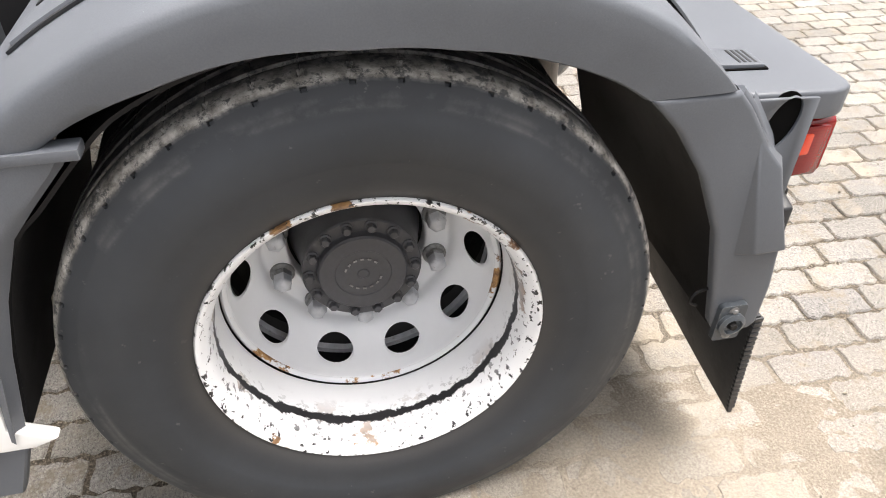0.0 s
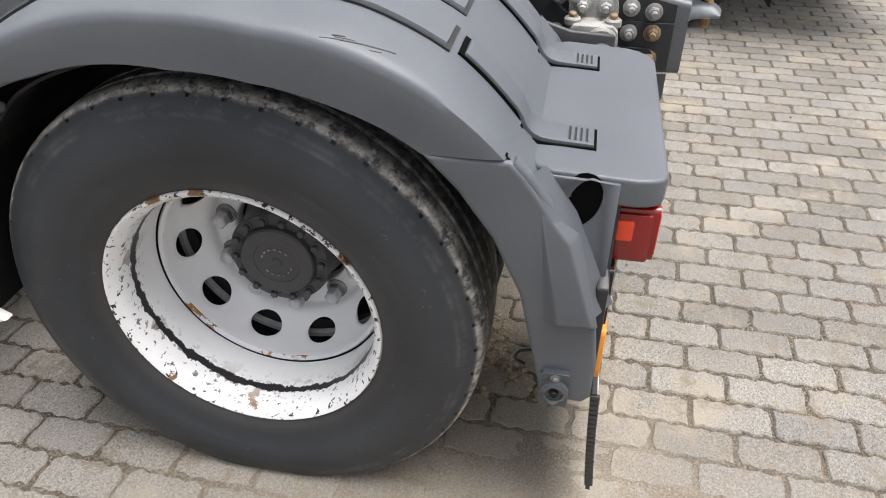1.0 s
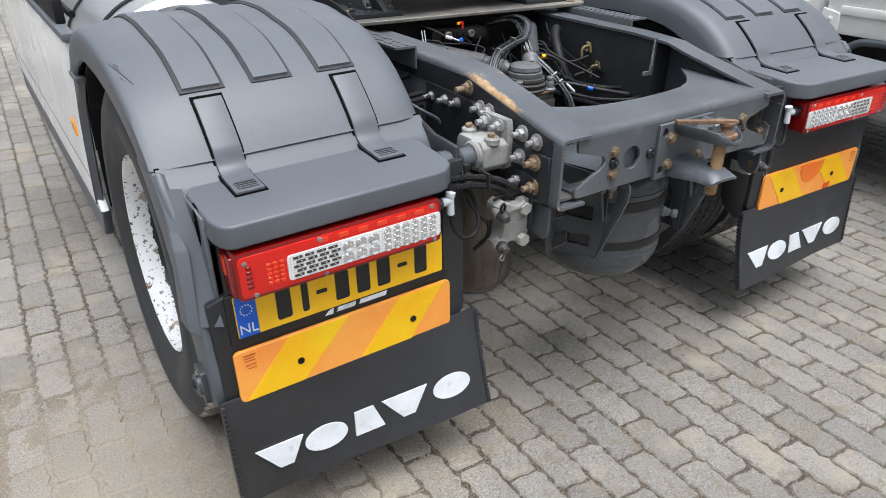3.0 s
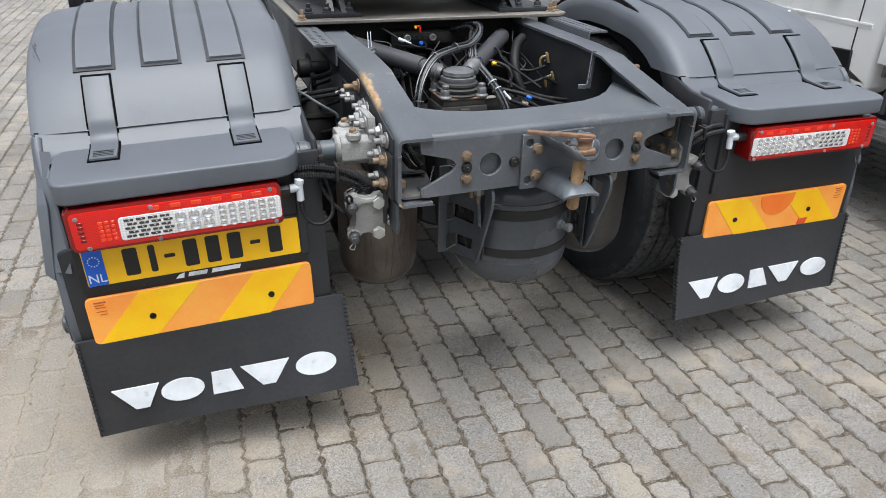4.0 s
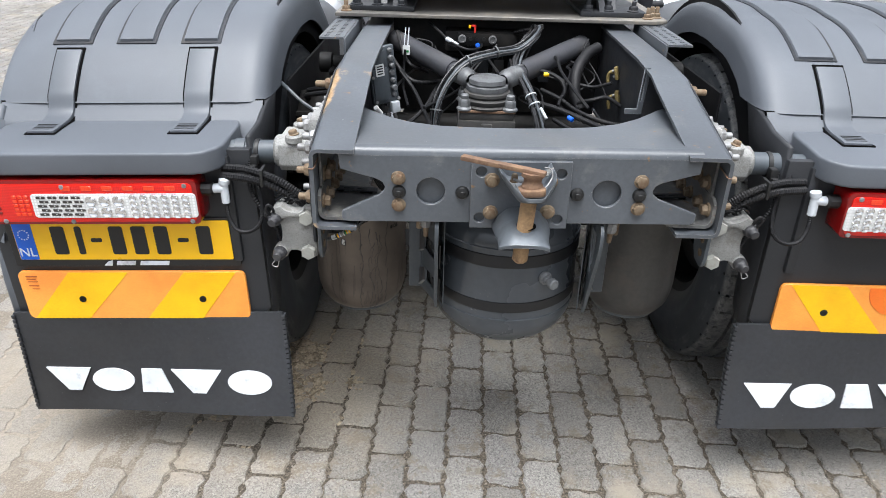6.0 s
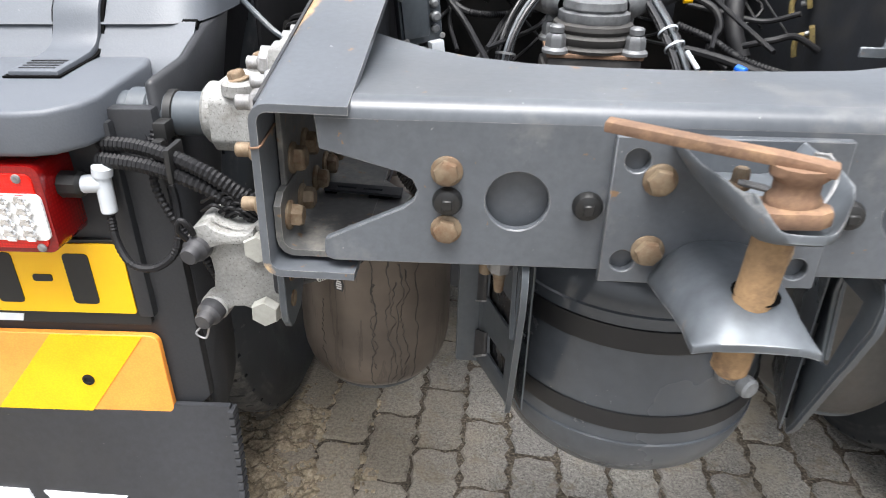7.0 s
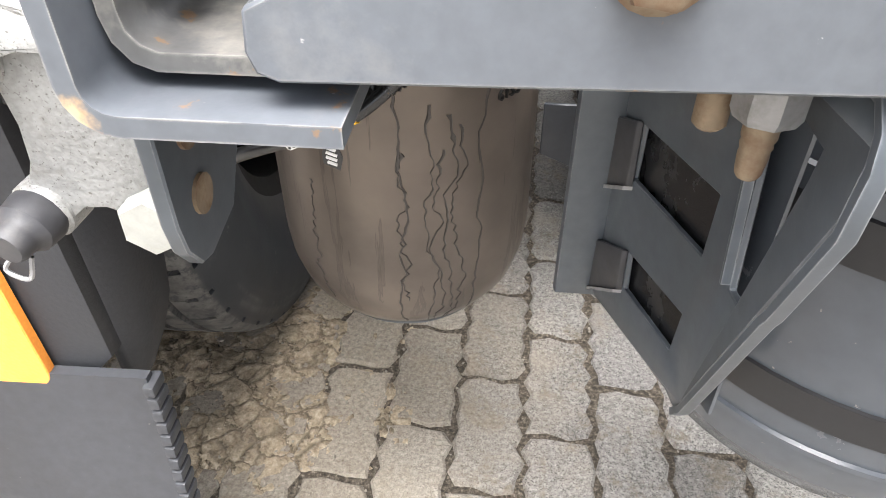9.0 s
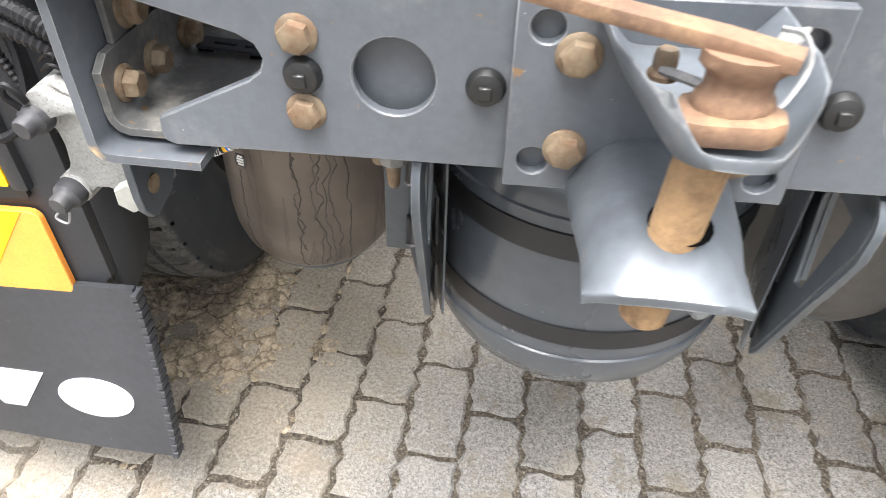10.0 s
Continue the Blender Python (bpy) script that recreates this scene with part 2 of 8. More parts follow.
def rusty_rail():
    """The frame's paint with a rust stain along the outer edge and across the bend of one rail."""
    m = M["frame"].copy()
    m.name = "rust_stained_chassis_paint"
    n, l = m.node_tree.nodes, m.node_tree.links
    p = n["Principled BSDF"]
    old = p.inputs["Base Color"].links[0].from_socket
    tc = n.new("ShaderNodeTexCoord")
    sep = n.new("ShaderNodeSeparateXYZ")
    l.new(tc.outputs["Object"], sep.inputs[0])

    def fade(src, lo, hi):
        r = n.new("ShaderNodeMapRange")
        r.inputs["From Min"].default_value, r.inputs["From Max"].default_value = lo, hi
        l.new(src, r.inputs["Value"])
        return r.outputs[0]

    def op(kind, a, b):
        q = n.new("ShaderNodeMath")
        q.operation = kind
        for sock, v in zip(q.inputs, (a, b)):
            if isinstance(v, float):
                sock.default_value = v
            else:
                l.new(v, sock)
        return q.outputs[0]
    away = op("ABSOLUTE", op("ADD", sep.outputs["Y"], 0.60), 0.0)
    edge = op("MULTIPLY", fade(sep.outputs["X"], -0.398, -0.428), fade(away, 0.16, 0.06))
    across = op("MULTIPLY", fade(op("ABSOLUTE", op("ADD", sep.outputs["Y"], 0.525), 0.0), 0.035, 0.006), fade(sep.outputs["Z"], 0.98, 1.0))
    up = fade(sep.outputs["Z"], 0.93, 0.955)
    where = op("MULTIPLY", op("MAXIMUM", edge, op("MULTIPLY", across, 0.5)), up)
    spots = op("ADD", op("MULTIPLY", noise_tex(n, l, 24, 8, 0.7), 1.3), op("ADD", where, -1.12))
    low = op("MULTIPLY", fade(sep.outputs["Z"], 0.80, 0.775), op("MULTIPLY", fade(sep.outputs["Y"], -0.868, -0.8735), fade(sep.outputs["X"], -0.395, -0.425)))
    spots = op("MAXIMUM", spots, op("ADD", op("MULTIPLY", noise_tex(n, l, 40, 6, 0.7), 1.2), op("ADD", op("MULTIPLY", low, 0.6), -1.05)))
    fac = ramp(n, l, spots, [(0.0, grey(0)), (0.22, grey(0.85))])
    rc = ramp(n, l, noise_tex(n, l, 60, 5, 0.7), [(0.35, (0.3, 0.16, 0.06)), (0.6, (0.5, 0.36, 0.2))])
    l.new(mix(n, l, fac, old, rc), p.inputs["Base Color"])
    return m


M["frame_rust"] = rusty_rail()


def retro(name, base):
    """Retro-reflective sheeting with its fine honeycomb."""
    m, n, l, p = nodes_of(name, base, 0.3)
    tc = n.new("ShaderNodeTexCoord")
    v = n.new("ShaderNodeTexVoronoi")
    v.inputs["Scale"].default_value = 330
    l.new(tc.outputs["Object"], v.inputs["Vector"])
    col = ramp(n, l, v.outputs["Distance"], [(0.0, tuple(min(1, c * 1.08) for c in base)), (0.75, tuple(c * 0.92 for c in base))])
    big = ramp(n, l, noise_tex(n, l, 9, 5), [(0.35, grey(0.46)), (0.65, grey(0.58))])
    l.new(mix(n, l, 1.0, col, big, "OVERLAY"), p.inputs["Base Color"])
    add_bump(n, l, p, v.outputs["Distance"], 0.15, 0.0006)
    return m


M["orange"] = retro("orange_reflector", (1.0, 0.36, 0.06))
M["orange_faded"] = retro("faded_orange_reflector", (0.95, 0.2, 0.02))
M["red_patch"] = retro("torn_red_patch", (0.7, 0.08, 0.02))
M["yellow"] = retro("yellow_reflector", (1.0, 0.535, 0.002))


def lens(name, base, scale, rough=0.1):
    m, n, l, p = nodes_of(name, base, rough)
    tc = n.new("ShaderNodeTexCoord")
    v = n.new("ShaderNodeTexVoronoi")
    v.distance = "CHEBYCHEV"
    v.inputs["Randomness"].default_value = 0.0
    v.inputs["Scale"].default_value = scale
    l.new(tc.outputs["Object"], v.inputs["Vector"])
    col = ramp(n, l, v.outputs["Distance"], [(0.1, tuple(min(1, c * 1.15) for c in base)), (0.6, tuple(c * 0.7 for c in base))])
    l.new(col, p.inputs["Base Color"])
    p.inputs["Coat Weight"].default_value = 0.3
    p.inputs["Coat Roughness"].default_value = 0.05
    add_bump(n, l, p, v.outputs["Distance"], 0.35, 0.001)
    return m


M["red_lens"] = lens("red_lens", (0.66, 0.010, 0.004), 260)
M["red_dark"] = lens("dark_red_lens", (0.22, 0.004, 0.004), 180)
M["red_orange"] = lens("bright_red_lens", (0.85, 0.05, 0.01), 120)
M["clear"] = lens("clear_lens", (0.72, 0.72, 0.71), 140, 0.12)
M["led"], _n, _l, _p = nodes_of("led_reflector", (0.85, 0.85, 0.85), 0.1, 0.9)
M["led_dark"] = worn("dark_reflector", (0.08, 0.075, 0.07), 0.25, 0.6, fine=80, amount=0.2)


def rubber(name, tread, shoulder):
    """Tyre rubber: smooth dark side, dusty scuffed shoulder and tread, by the distance from the wheel's axle."""
    m, n, l, p = nodes_of(name, (0.02, 0.02, 0.021), 0.6)
    tc = n.new("ShaderNodeTexCoord")
    sep = n.new("ShaderNodeSeparateXYZ")
    l.new(tc.outputs["Object"], sep.inputs[0])
    sub = n.new("ShaderNodeMath")
    sub.operation = "SUBTRACT"
    l.new(sep.outputs["Z"], sub.inputs[0])
    sub.inputs[1].default_value = 0.475
    cmb = n.new("ShaderNodeCombineXYZ")
    l.new(sep.outputs["Y"], cmb.inputs["Y"])
    l.new(sub.outputs[0], cmb.inputs["Z"])
    ln = n.new("ShaderNodeVectorMath")
    ln.operation = "LENGTH"
    l.new(cmb.outputs[0], ln.inputs[0])
    rad = ln.outputs["Value"]
    ns = noise_tex(n, l, 7, 6, 0.7)
    fine = noise_tex(n, l, 90, 4)
    add = n.new("ShaderNodeMath")
    add.operation = "MULTIPLY_ADD"
    l.new(ns, add.inputs[0])
    add.inputs[1].default_value = 0.02
    l.new(rad, add.inputs[2])
    edge = ramp(n, l, add.outputs[0], [(0.4995, grey(0)), (0.5025, grey(shoulder)), (0.5105, grey(shoulder)), (0.5135, grey(tread))])
    patch = ramp(n, l, noise_tex(n, l, 48, 8, 0.75), [(0.42, grey(0.15)), (0.50, grey(0.95))])
    dust = mix(n, l, 1.0, edge, patch, "MULTIPLY")
    side = ramp(n, l, noise_tex(n, l, 3.5, 5), [(0.3, (0.018, 0.0215, 0.026)), (0.72, (0.033, 0.038, 0.045))])
    col = mix(n, l, dust, side, ramp(n, l, noise_tex(n, l, 34, 6, 0.7), [(0.33, (0.12, 0.112, 0.10)), (0.48, (0.36, 0.34, 0.31)), (0.65, (0.62, 0.60, 0.56))]))
    scuff = ramp(n, l, rad, [(0.452, grey(0)), (0.458, grey(1)), (0.463, grey(0.1)), (0.470, grey(0.8)), (0.478, grey(0))])
    worn_at = ramp(n, l, noise_tex(n, l, 8, 7, 0.7), [(0.47, grey(0)), (0.62, grey(0.5))])
    col = mix(n, l, mix(n, l, 1.0, scuff, worn_at, "MULTIPLY"), col, (0.16, 0.158, 0.155))
    flecks = ramp(n, l, noise_tex(n, l, 45, 6, 0.6), [(0.68, grey(0)), (0.70, grey(0.5))])
    col = mix(n, l, flecks, col, (0.11, 0.108, 0.105))
    bead = ramp(n, l, rad, [(0.30, (0.055, 0.05, 0.045)), (0.335, (0.02, 0.02, 0.021))])
    low = ramp(n, l, rad, [(0.31, grey(0.6)), (0.36, grey(0))])
    col = mix(n, l, low, col, bead)
    l.new(col, p.inputs["Base Color"])
    l.new(ramp(n, l, noise_tex(n, l, 5, 3), [(0.3, grey(0.5)), (0.7, grey(0.66))]), p.inputs["Roughness"])
    add_bump(n, l, p, fine, 0.25, 0.001)
    return m


M["rubber"] = rubber("tyre_rubber", 0.30, 1.0)
M["rubber_inner"] = rubber("darker_tyre_rubber", 0.16, 0.2)


def rim_paint():
    """White wheel paint with black chips, a chafed dark ring inside the barrel, and rust."""
    m, n, l, p = nodes_of("chipped_white_wheel_paint", (0.62, 0.63, 0.64), 0.32, 0.0)
    tc = n.new("ShaderNodeTexCoord")
    sep = n.new("ShaderNodeSeparateXYZ")
    l.new(tc.outputs["Object"], sep.inputs[0])
    base = ramp(n, l, noise_tex(n, l, 6, 5), [(0.3, (0.75, 0.76, 0.775)), (0.7, (0.82, 0.83, 0.84))])
    wob = noise_tex(n, l, 26, 8, 0.75)
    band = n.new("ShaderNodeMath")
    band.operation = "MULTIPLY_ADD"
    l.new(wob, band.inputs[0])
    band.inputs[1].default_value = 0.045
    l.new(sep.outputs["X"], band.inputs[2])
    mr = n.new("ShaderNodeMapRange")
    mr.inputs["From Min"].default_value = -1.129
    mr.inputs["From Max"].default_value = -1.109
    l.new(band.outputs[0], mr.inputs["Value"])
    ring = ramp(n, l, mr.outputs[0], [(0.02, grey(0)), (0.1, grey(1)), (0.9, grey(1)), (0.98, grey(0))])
    outer = n.new("ShaderNodeMapRange")
    outer.inputs["From Min"].default_value = -1.09
    outer.inputs["From Max"].default_value = -1.20
    l.new(sep.outputs["X"], outer.inputs["Value"])
    chips = ramp(n, l, noise_tex(n, l, 70, 6, 0.6), [(0.585, grey(0)), (0.605, grey(1))])
    chips = mix(n, l, 1.0, chips, outer.outputs[0], "MULTIPLY")
    big = ramp(n, l, noise_tex(n, l, 11, 7, 0.65), [(0.575, grey(0)), (0.595, grey(1))])
    big = mix(n, l, 1.0, big, outer.outputs[0], "MULTIPLY")
    rustcol = ramp(n, l, noise_tex(n, l, 50, 4), [(0.35, (0.09, 0.045, 0.025)), (0.6, (0.27, 0.15, 0.065))])
    col = mix(n, l, big, base, rustcol)
    col = mix(n, l, chips, col, (0.018, 0.018, 0.02))
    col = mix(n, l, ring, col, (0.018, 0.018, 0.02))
    l.new(col, p.inputs["Base Color"])
    add_bump(n, l, p, chips, 0.3, 0.0006)
    return m


M["rim"] = rim_paint()


def ridge_mat():
    """White paint broken by rust along the ridge."""
    m, n, l, p = nodes_of("rusting_white_paint", (0.7, 0.7, 0.7), 0.4, 0.1)
    f = ramp(n, l, noise_tex(n, l, 8.5, 7, 0.68), [(0.545, grey(0)), (0.565, grey(1))])
    r = ramp(n, l, noise_tex(n, l, 60, 5, 0.7), [(0.35, (0.06, 0.03, 0.015)), (0.5, (0.26, 0.13, 0.045)), (0.65, (0.42, 0.26, 0.10))])
    l.new(mix(n, l, f, (0.66, 0.675, 0.69), r), p.inputs["Base Color"])
    return m


M["ridge"] = ridge_mat()


def stained_steel():
    """Brown heat-tinted steel with dark vertical runs."""
    m, n, l, p = nodes_of("stained_brown_steel", (0.17, 0.13, 0.105), 0.36, 0.35)
    base = ramp(n, l, noise_tex(n, l, 7, 6), [(0.3, (0.075, 0.062, 0.053)), (0.7, (0.165, 0.135, 0.11))])
    runs = ramp(n, l, noise_tex(n, l, 11, 6, 0.6, stretch=(3.2, 3.2, 0.22)), [(0.555, grey(0)), (0.567, grey(0.5)), (0.58, grey(0.2)), (0.60, grey(0.4)), (0.612, grey(0))])
    col = mix(n, l, runs, base, (0.03, 0.026, 0.023))
    l.new(col, p.inputs["Base Color"])
    l.new(ramp(n, l, noise_tex(n, l, 9, 5), [(0.3, grey(0.28)), (0.7, grey(0.5))]), p.inputs["Roughness"])
    add_bump(n, l, p, noise_tex(n, l, 120, 3), 0.06, 0.001)
    return m


M["spring"] = stained_steel()
M["oil"] = worn("dark_oil_run", (0.040, 0.034, 0.030), 0.42, fine=90, amount=0.3)
M["spring_plain"] = worn("dull_grey_steel", (0.07, 0.067, 0.063), 0.42, 0.2, big=5, fine=90, amount=0.25, dirt=(0.12, 0.1, 0.085), dirt_at=(0.52, 0.8), dirt_scale=7)


def swept_dust(n, l, most):
    """Where fine tan dust has been driven over the pavers, on the truck's left side."""
    geo = n.new("ShaderNodeNewGeometry")
    scl = n.new("ShaderNodeVectorMath")
    scl.operation = "MULTIPLY_ADD"
    l.new(geo.outputs["Position"], scl.inputs[0])
    scl.inputs[1].default_value = (1.55, 1.0, 0.0)
    scl.inputs[2].default_value = (1.42 * 1.55, 0.52, 0.0)
    far = n.new("ShaderNodeVectorMath")
    far.operation = "LENGTH"
    l.new(scl.outputs[0], far.inputs[0])
    q = n.new("ShaderNodeMath")
    q.operation = "MULTIPLY_ADD"
    l.new(noise_tex(n, l, 4.0, 8, 0.68, coord="World"), q.inputs[0])
    q.inputs[1].default_value = 0.9
    l.new(far.outputs["Value"], q.inputs[2])
    fall = n.new("ShaderNodeMapRange")
    fall.inputs["From Min"].default_value, fall.inputs["From Max"].default_value = 0.75, 1.6
    fall.inputs["To Min"].default_value, fall.inputs["To Max"].default_value = most, 0.0
    l.new(q.outputs[0], fall.inputs["Value"])
    return fall.outputs[0]


def paver_mat():
    m, n, l, p = nodes_of("concrete_paver", (0.3, 0.275, 0.235), 0.85)
    geo = n.new("ShaderNodeNewGeometry")
    oi = n.new("ShaderNodeObjectInfo")
    add = n.new("ShaderNodeMath")
    add.operation = "ADD"
    l.new(geo.outputs["Random Per Island"], add.inputs[0])
    l.new(oi.outputs["Random"], add.inputs[1])
    fr = n.new("ShaderNodeMath")
    fr.operation = "FRACT"
    l.new(add.outputs[0], fr.inputs[0])
    tone = ramp(n, l, fr.outputs[0], [(0.0, (0.205, 0.193, 0.173)), (0.4, (0.250, 0.235, 0.213)), (0.75, (0.292, 0.277, 0.252)), (1.0, (0.228, 0.218, 0.206))])
    wide = ramp(n, l, noise_tex(n, l, 0.9, 6, 0.6, coord="World"), [(0.3, grey(0.33)), (0.7, grey(0.56))])
    tone = mix(n, l, 1.0, tone, wide, "OVERLAY")
    grain = noise_tex(n, l, 150, 6, 0.8, coord="World")
    tone = mix(n, l, 0.95, tone, ramp(n, l, grain, [(0.32, grey(0.18)), (0.68, grey(0.82))]), "OVERLAY")
    pits = ramp(n, l, noise_tex(n, l, 420, 2, coord="World"), [(0.385, grey(0.15)), (0.43, grey(1))])
    tone = mix(n, l, 0.75, tone, mix(n, l, 1.0, tone, pits, "MULTIPLY"))
    glint = ramp(n, l, noise_tex(n, l, 330, 3, coord="World"), [(0.62, grey(0)), (0.68, grey(0.55))])
    tone = mix(n, l, glint, tone, (0.5, 0.48, 0.44))
    sand = ramp(n, l, noise_tex(n, l, 3.1, 9, 0.68, coord="World"), [(0.53, grey(0)), (0.66, grey(0.8))])
    tone = mix(n, l, sand, tone, (0.31, 0.27, 0.21))
    earth = ramp(n, l, noise_tex(n, l, 8.5, 10, 0.78, coord="World"), [(0.53, grey(0)), (0.60, grey(0.8))])
    tone = mix(n, l, earth, tone, ramp(n, l, grain, [(0.3, (0.10, 0.082, 0.060)), (0.7, (0.27, 0.232, 0.18))]))
    # an earth spill beside the wheel
    tc = n.new("ShaderNodeNewGeometry")
    dist = n.new("ShaderNodeVectorMath")
    dist.operation = "DISTANCE"
    l.new(tc.outputs["Position"], dist.inputs[0])
    dist.inputs[1].default_value = (-0.68, -0.36, 0)
    wob = n.new("ShaderNodeMath")
    wob.operation = "MULTIPLY_ADD"
    l.new(noise_tex(n, l, 9, 8, 0.7, coord="World"), wob.inputs[0])
    wob.inputs[1].default_value = 0.5
    l.new(dist.outputs["Value"], wob.inputs[2])
    spill = ramp(n, l, wob.outputs[0], [(0.5, grey(0.6)), (0.82, grey(0))])
    tone = mix(n, l, spill, tone, ramp(n, l, grain, [(0.3, (0.2, 0.16, 0.115)), (0.7, (0.48, 0.41, 0.31))]))
    tone = mix(n, l, swept_dust(n, l, 0.56), tone, ramp(n, l, grain, [(0.3, (0.235, 0.20, 0.158)), (0.7, (0.375, 0.33, 0.27))]))
    l.new(tone, p.inputs["Base Color"])
    add_bump(n, l, p, grain, 0.9, 0.0032)
    return m


M["paver"] = paver_mat()


def joint_mat():
    m, n, l, p = nodes_of("joint_sand", (0.14, 0.115, 0.085), 0.95)
    g = noise_tex(n, l, 160, 6, 0.75, coord="World")
    c = ramp(n, l, g, [(0.34, (0.030, 0.025, 0.019)), (0.48, (0.085, 0.070, 0.052)), (0.60, (0.2, 0.168, 0.126)), (0.69, (0.48, 0.43, 0.36))])
    c = mix(n, l, 0.5, c, ramp(n, l, noise_tex(n, l, 5, 5, coord="World"), [(0.35, grey(0.3)), (0.65, grey(0.6))]), "OVERLAY")
    c = mix(n, l, swept_dust(n, l, 0.95), c, ramp(n, l, g, [(0.3, (0.22, 0.185, 0.145)), (0.7, (0.40, 0.35, 0.285))]))
    l.new(c, p.inputs["Base Color"])
    add_bump(n, l, p, g, 1.0, 0.006)
    return m


M["joint"] = joint_mat()


def soil_mat():
    m, n, l, p = nodes_of("dry_brown_soil", (0.3, 0.24, 0.17), 0.95)
    g = noise_tex(n, l, 120, 8, 0.75, coord="World")
    c = ramp(n, l, g, [(0.3, (0.15, 0.115, 0.075)), (0.5, (0.36, 0.29, 0.2)), (0.72, (0.6, 0.51, 0.39))])
    c = mix(n, l, 0.6, c, ramp(n, l, noise_tex(n, l, 14, 5, coord="World"), [(0.35, grey(0.36)), (0.65, grey(0.66))]), "OVERLAY")
    # dried crust, cracked into flat crumbs
    geo = n.new("ShaderNodeNewGeometry")
    warp = n.new("ShaderNodeVectorMath")
    warp.operation = "MULTIPLY_ADD"
    l.new(noise_tex(n, l, 30, 4, 0.7, coord="World"), warp.inputs[0])
    warp.inputs[1].default_value = (0.05, 0.05, 0.0)
    l.new(geo.outputs["Position"], warp.inputs[2])
    vor = n.new("ShaderNodeTexVoronoi")
    vor.feature = "DISTANCE_TO_EDGE"
    vor.inputs["Scale"].default_value = 21
    l.new(warp.outputs[0], vor.inputs["Vector"])
    crack = ramp(n, l, vor.outputs["Distance"], [(0.0, grey(0.4)), (0.08, grey(1))])
    c = mix(n, l, 0.85, c, mix(n, l, 1.0, c, crack, "MULTIPLY"))
    l.new(c, p.inputs["Base Color"])
    add_bump(n, l, p, mix(n, l, 0.5, crack, g), 1.0, 0.008)
    return m


M["soil"] = soil_mat()


# ---- shapes ----
def fresh():
    return bmesh.new()


def merge(bm, *others):
    """Takes the other shapes into bm."""
    for o in others:
        me = bpy.data.meshes.new("tmp")
        o.to_mesh(me)
        o.free()
        bm.from_mesh(me)
        bpy.data.meshes.remove(me)
    return bm


def bevel(bm, w, seg=2, angle=30):
    if w > 0:
        es = [e for e in bm.edges if len(e.link_faces) == 2 and e.calc_face_angle(0) > radians(angle)]
        bmesh.ops.bevel(bm, geom=es, offset=w, segments=seg, affect="EDGES", profile=0.6, clamp_overlap=True)
    return bm


def box(x0, x1, y0, y1, z0, z1, w=0.0, seg=2):
    bm = fresh()
    bmesh.ops.create_cube(bm, size=1)
    bm.transform(Matrix.Translation(((x0 + x1) / 2, (y0 + y1) / 2, (z0 + z1) / 2)) @ Matrix.Diagonal((abs(x1 - x0), abs(y1 - y0), abs(z1 - z0), 1)))
    return bevel(bm, w, seg)


def to3(axis, u, v, a):
    return {"x": (a, u, v), "y": (u, a, v), "z": (u, v, a)}[axis]


def plate(outline, axis, a0, a1, holes=(), w=0.0, seg=1):
    """A flat plate with real holes, between a0 and a1 along the axis."""
    from mathutils.geometry import tessellate_polygon
    loops = [list(outline)] + [list(h) for h in holes]
    tris = tessellate_polygon([[Vector((u, v, 0)) for u, v in lp] for lp in loops])
    bm = fresh()
    lo = [bm.verts.new(to3(axis, u, v, a0)) for lp in loops for u, v in lp]
    hi = [bm.verts.new(to3(axis, u, v, a1)) for lp in loops for u, v in lp]
    for t in tris:
        if len(set(t)) == 3:
            for vs, order in ((lo, t), (hi, t[::-1])):
                try:
                    bm.faces.new([vs[i] for i in order])
                except ValueError:
                    pass
    k = 0
    for lp in loops:
        m = len(lp)
        for i in range(m):
            j = (i + 1) % m
            bm.faces.new((lo[k + i], lo[k + j], hi[k + j], hi[k + i]))
        k += m
    bmesh.ops.recalc_face_normals(bm, faces=bm.faces)
    return bevel(bm, w, seg, 50)


def circle(u, v, r, n=20, r2=None, start=0.0):
    return [(u + r * math.cos(start + 2 * math.pi * i / n), v + (r2 or r) * math.sin(start + 2 * math.pi * i / n)) for i in range(n)]


def rrect(u0, u1, v0, v1, r, n=4):
    """A rectangle's outline with rounded corners."""
    out = []
    for cu, cv, a in ((u1 - r, v1 - r, 0), (u0 + r, v1 - r, 90), (u0 + r, v0 + r, 180), (u1 - r, v0 + r, 270)):
        out += [(cu + r * math.cos(radians(a + 90 * i / n)), cv + r * math.sin(radians(a + 90 * i / n))) for i in range(n + 1)]
    return out


def aim(pos, way):
    """The pose that turns a shape's own z to that way, at pos."""
    return Matrix.Translation(pos) @ Vector(way).normalized().to_track_quat("Z", "Y").to_matrix().to_4x4()


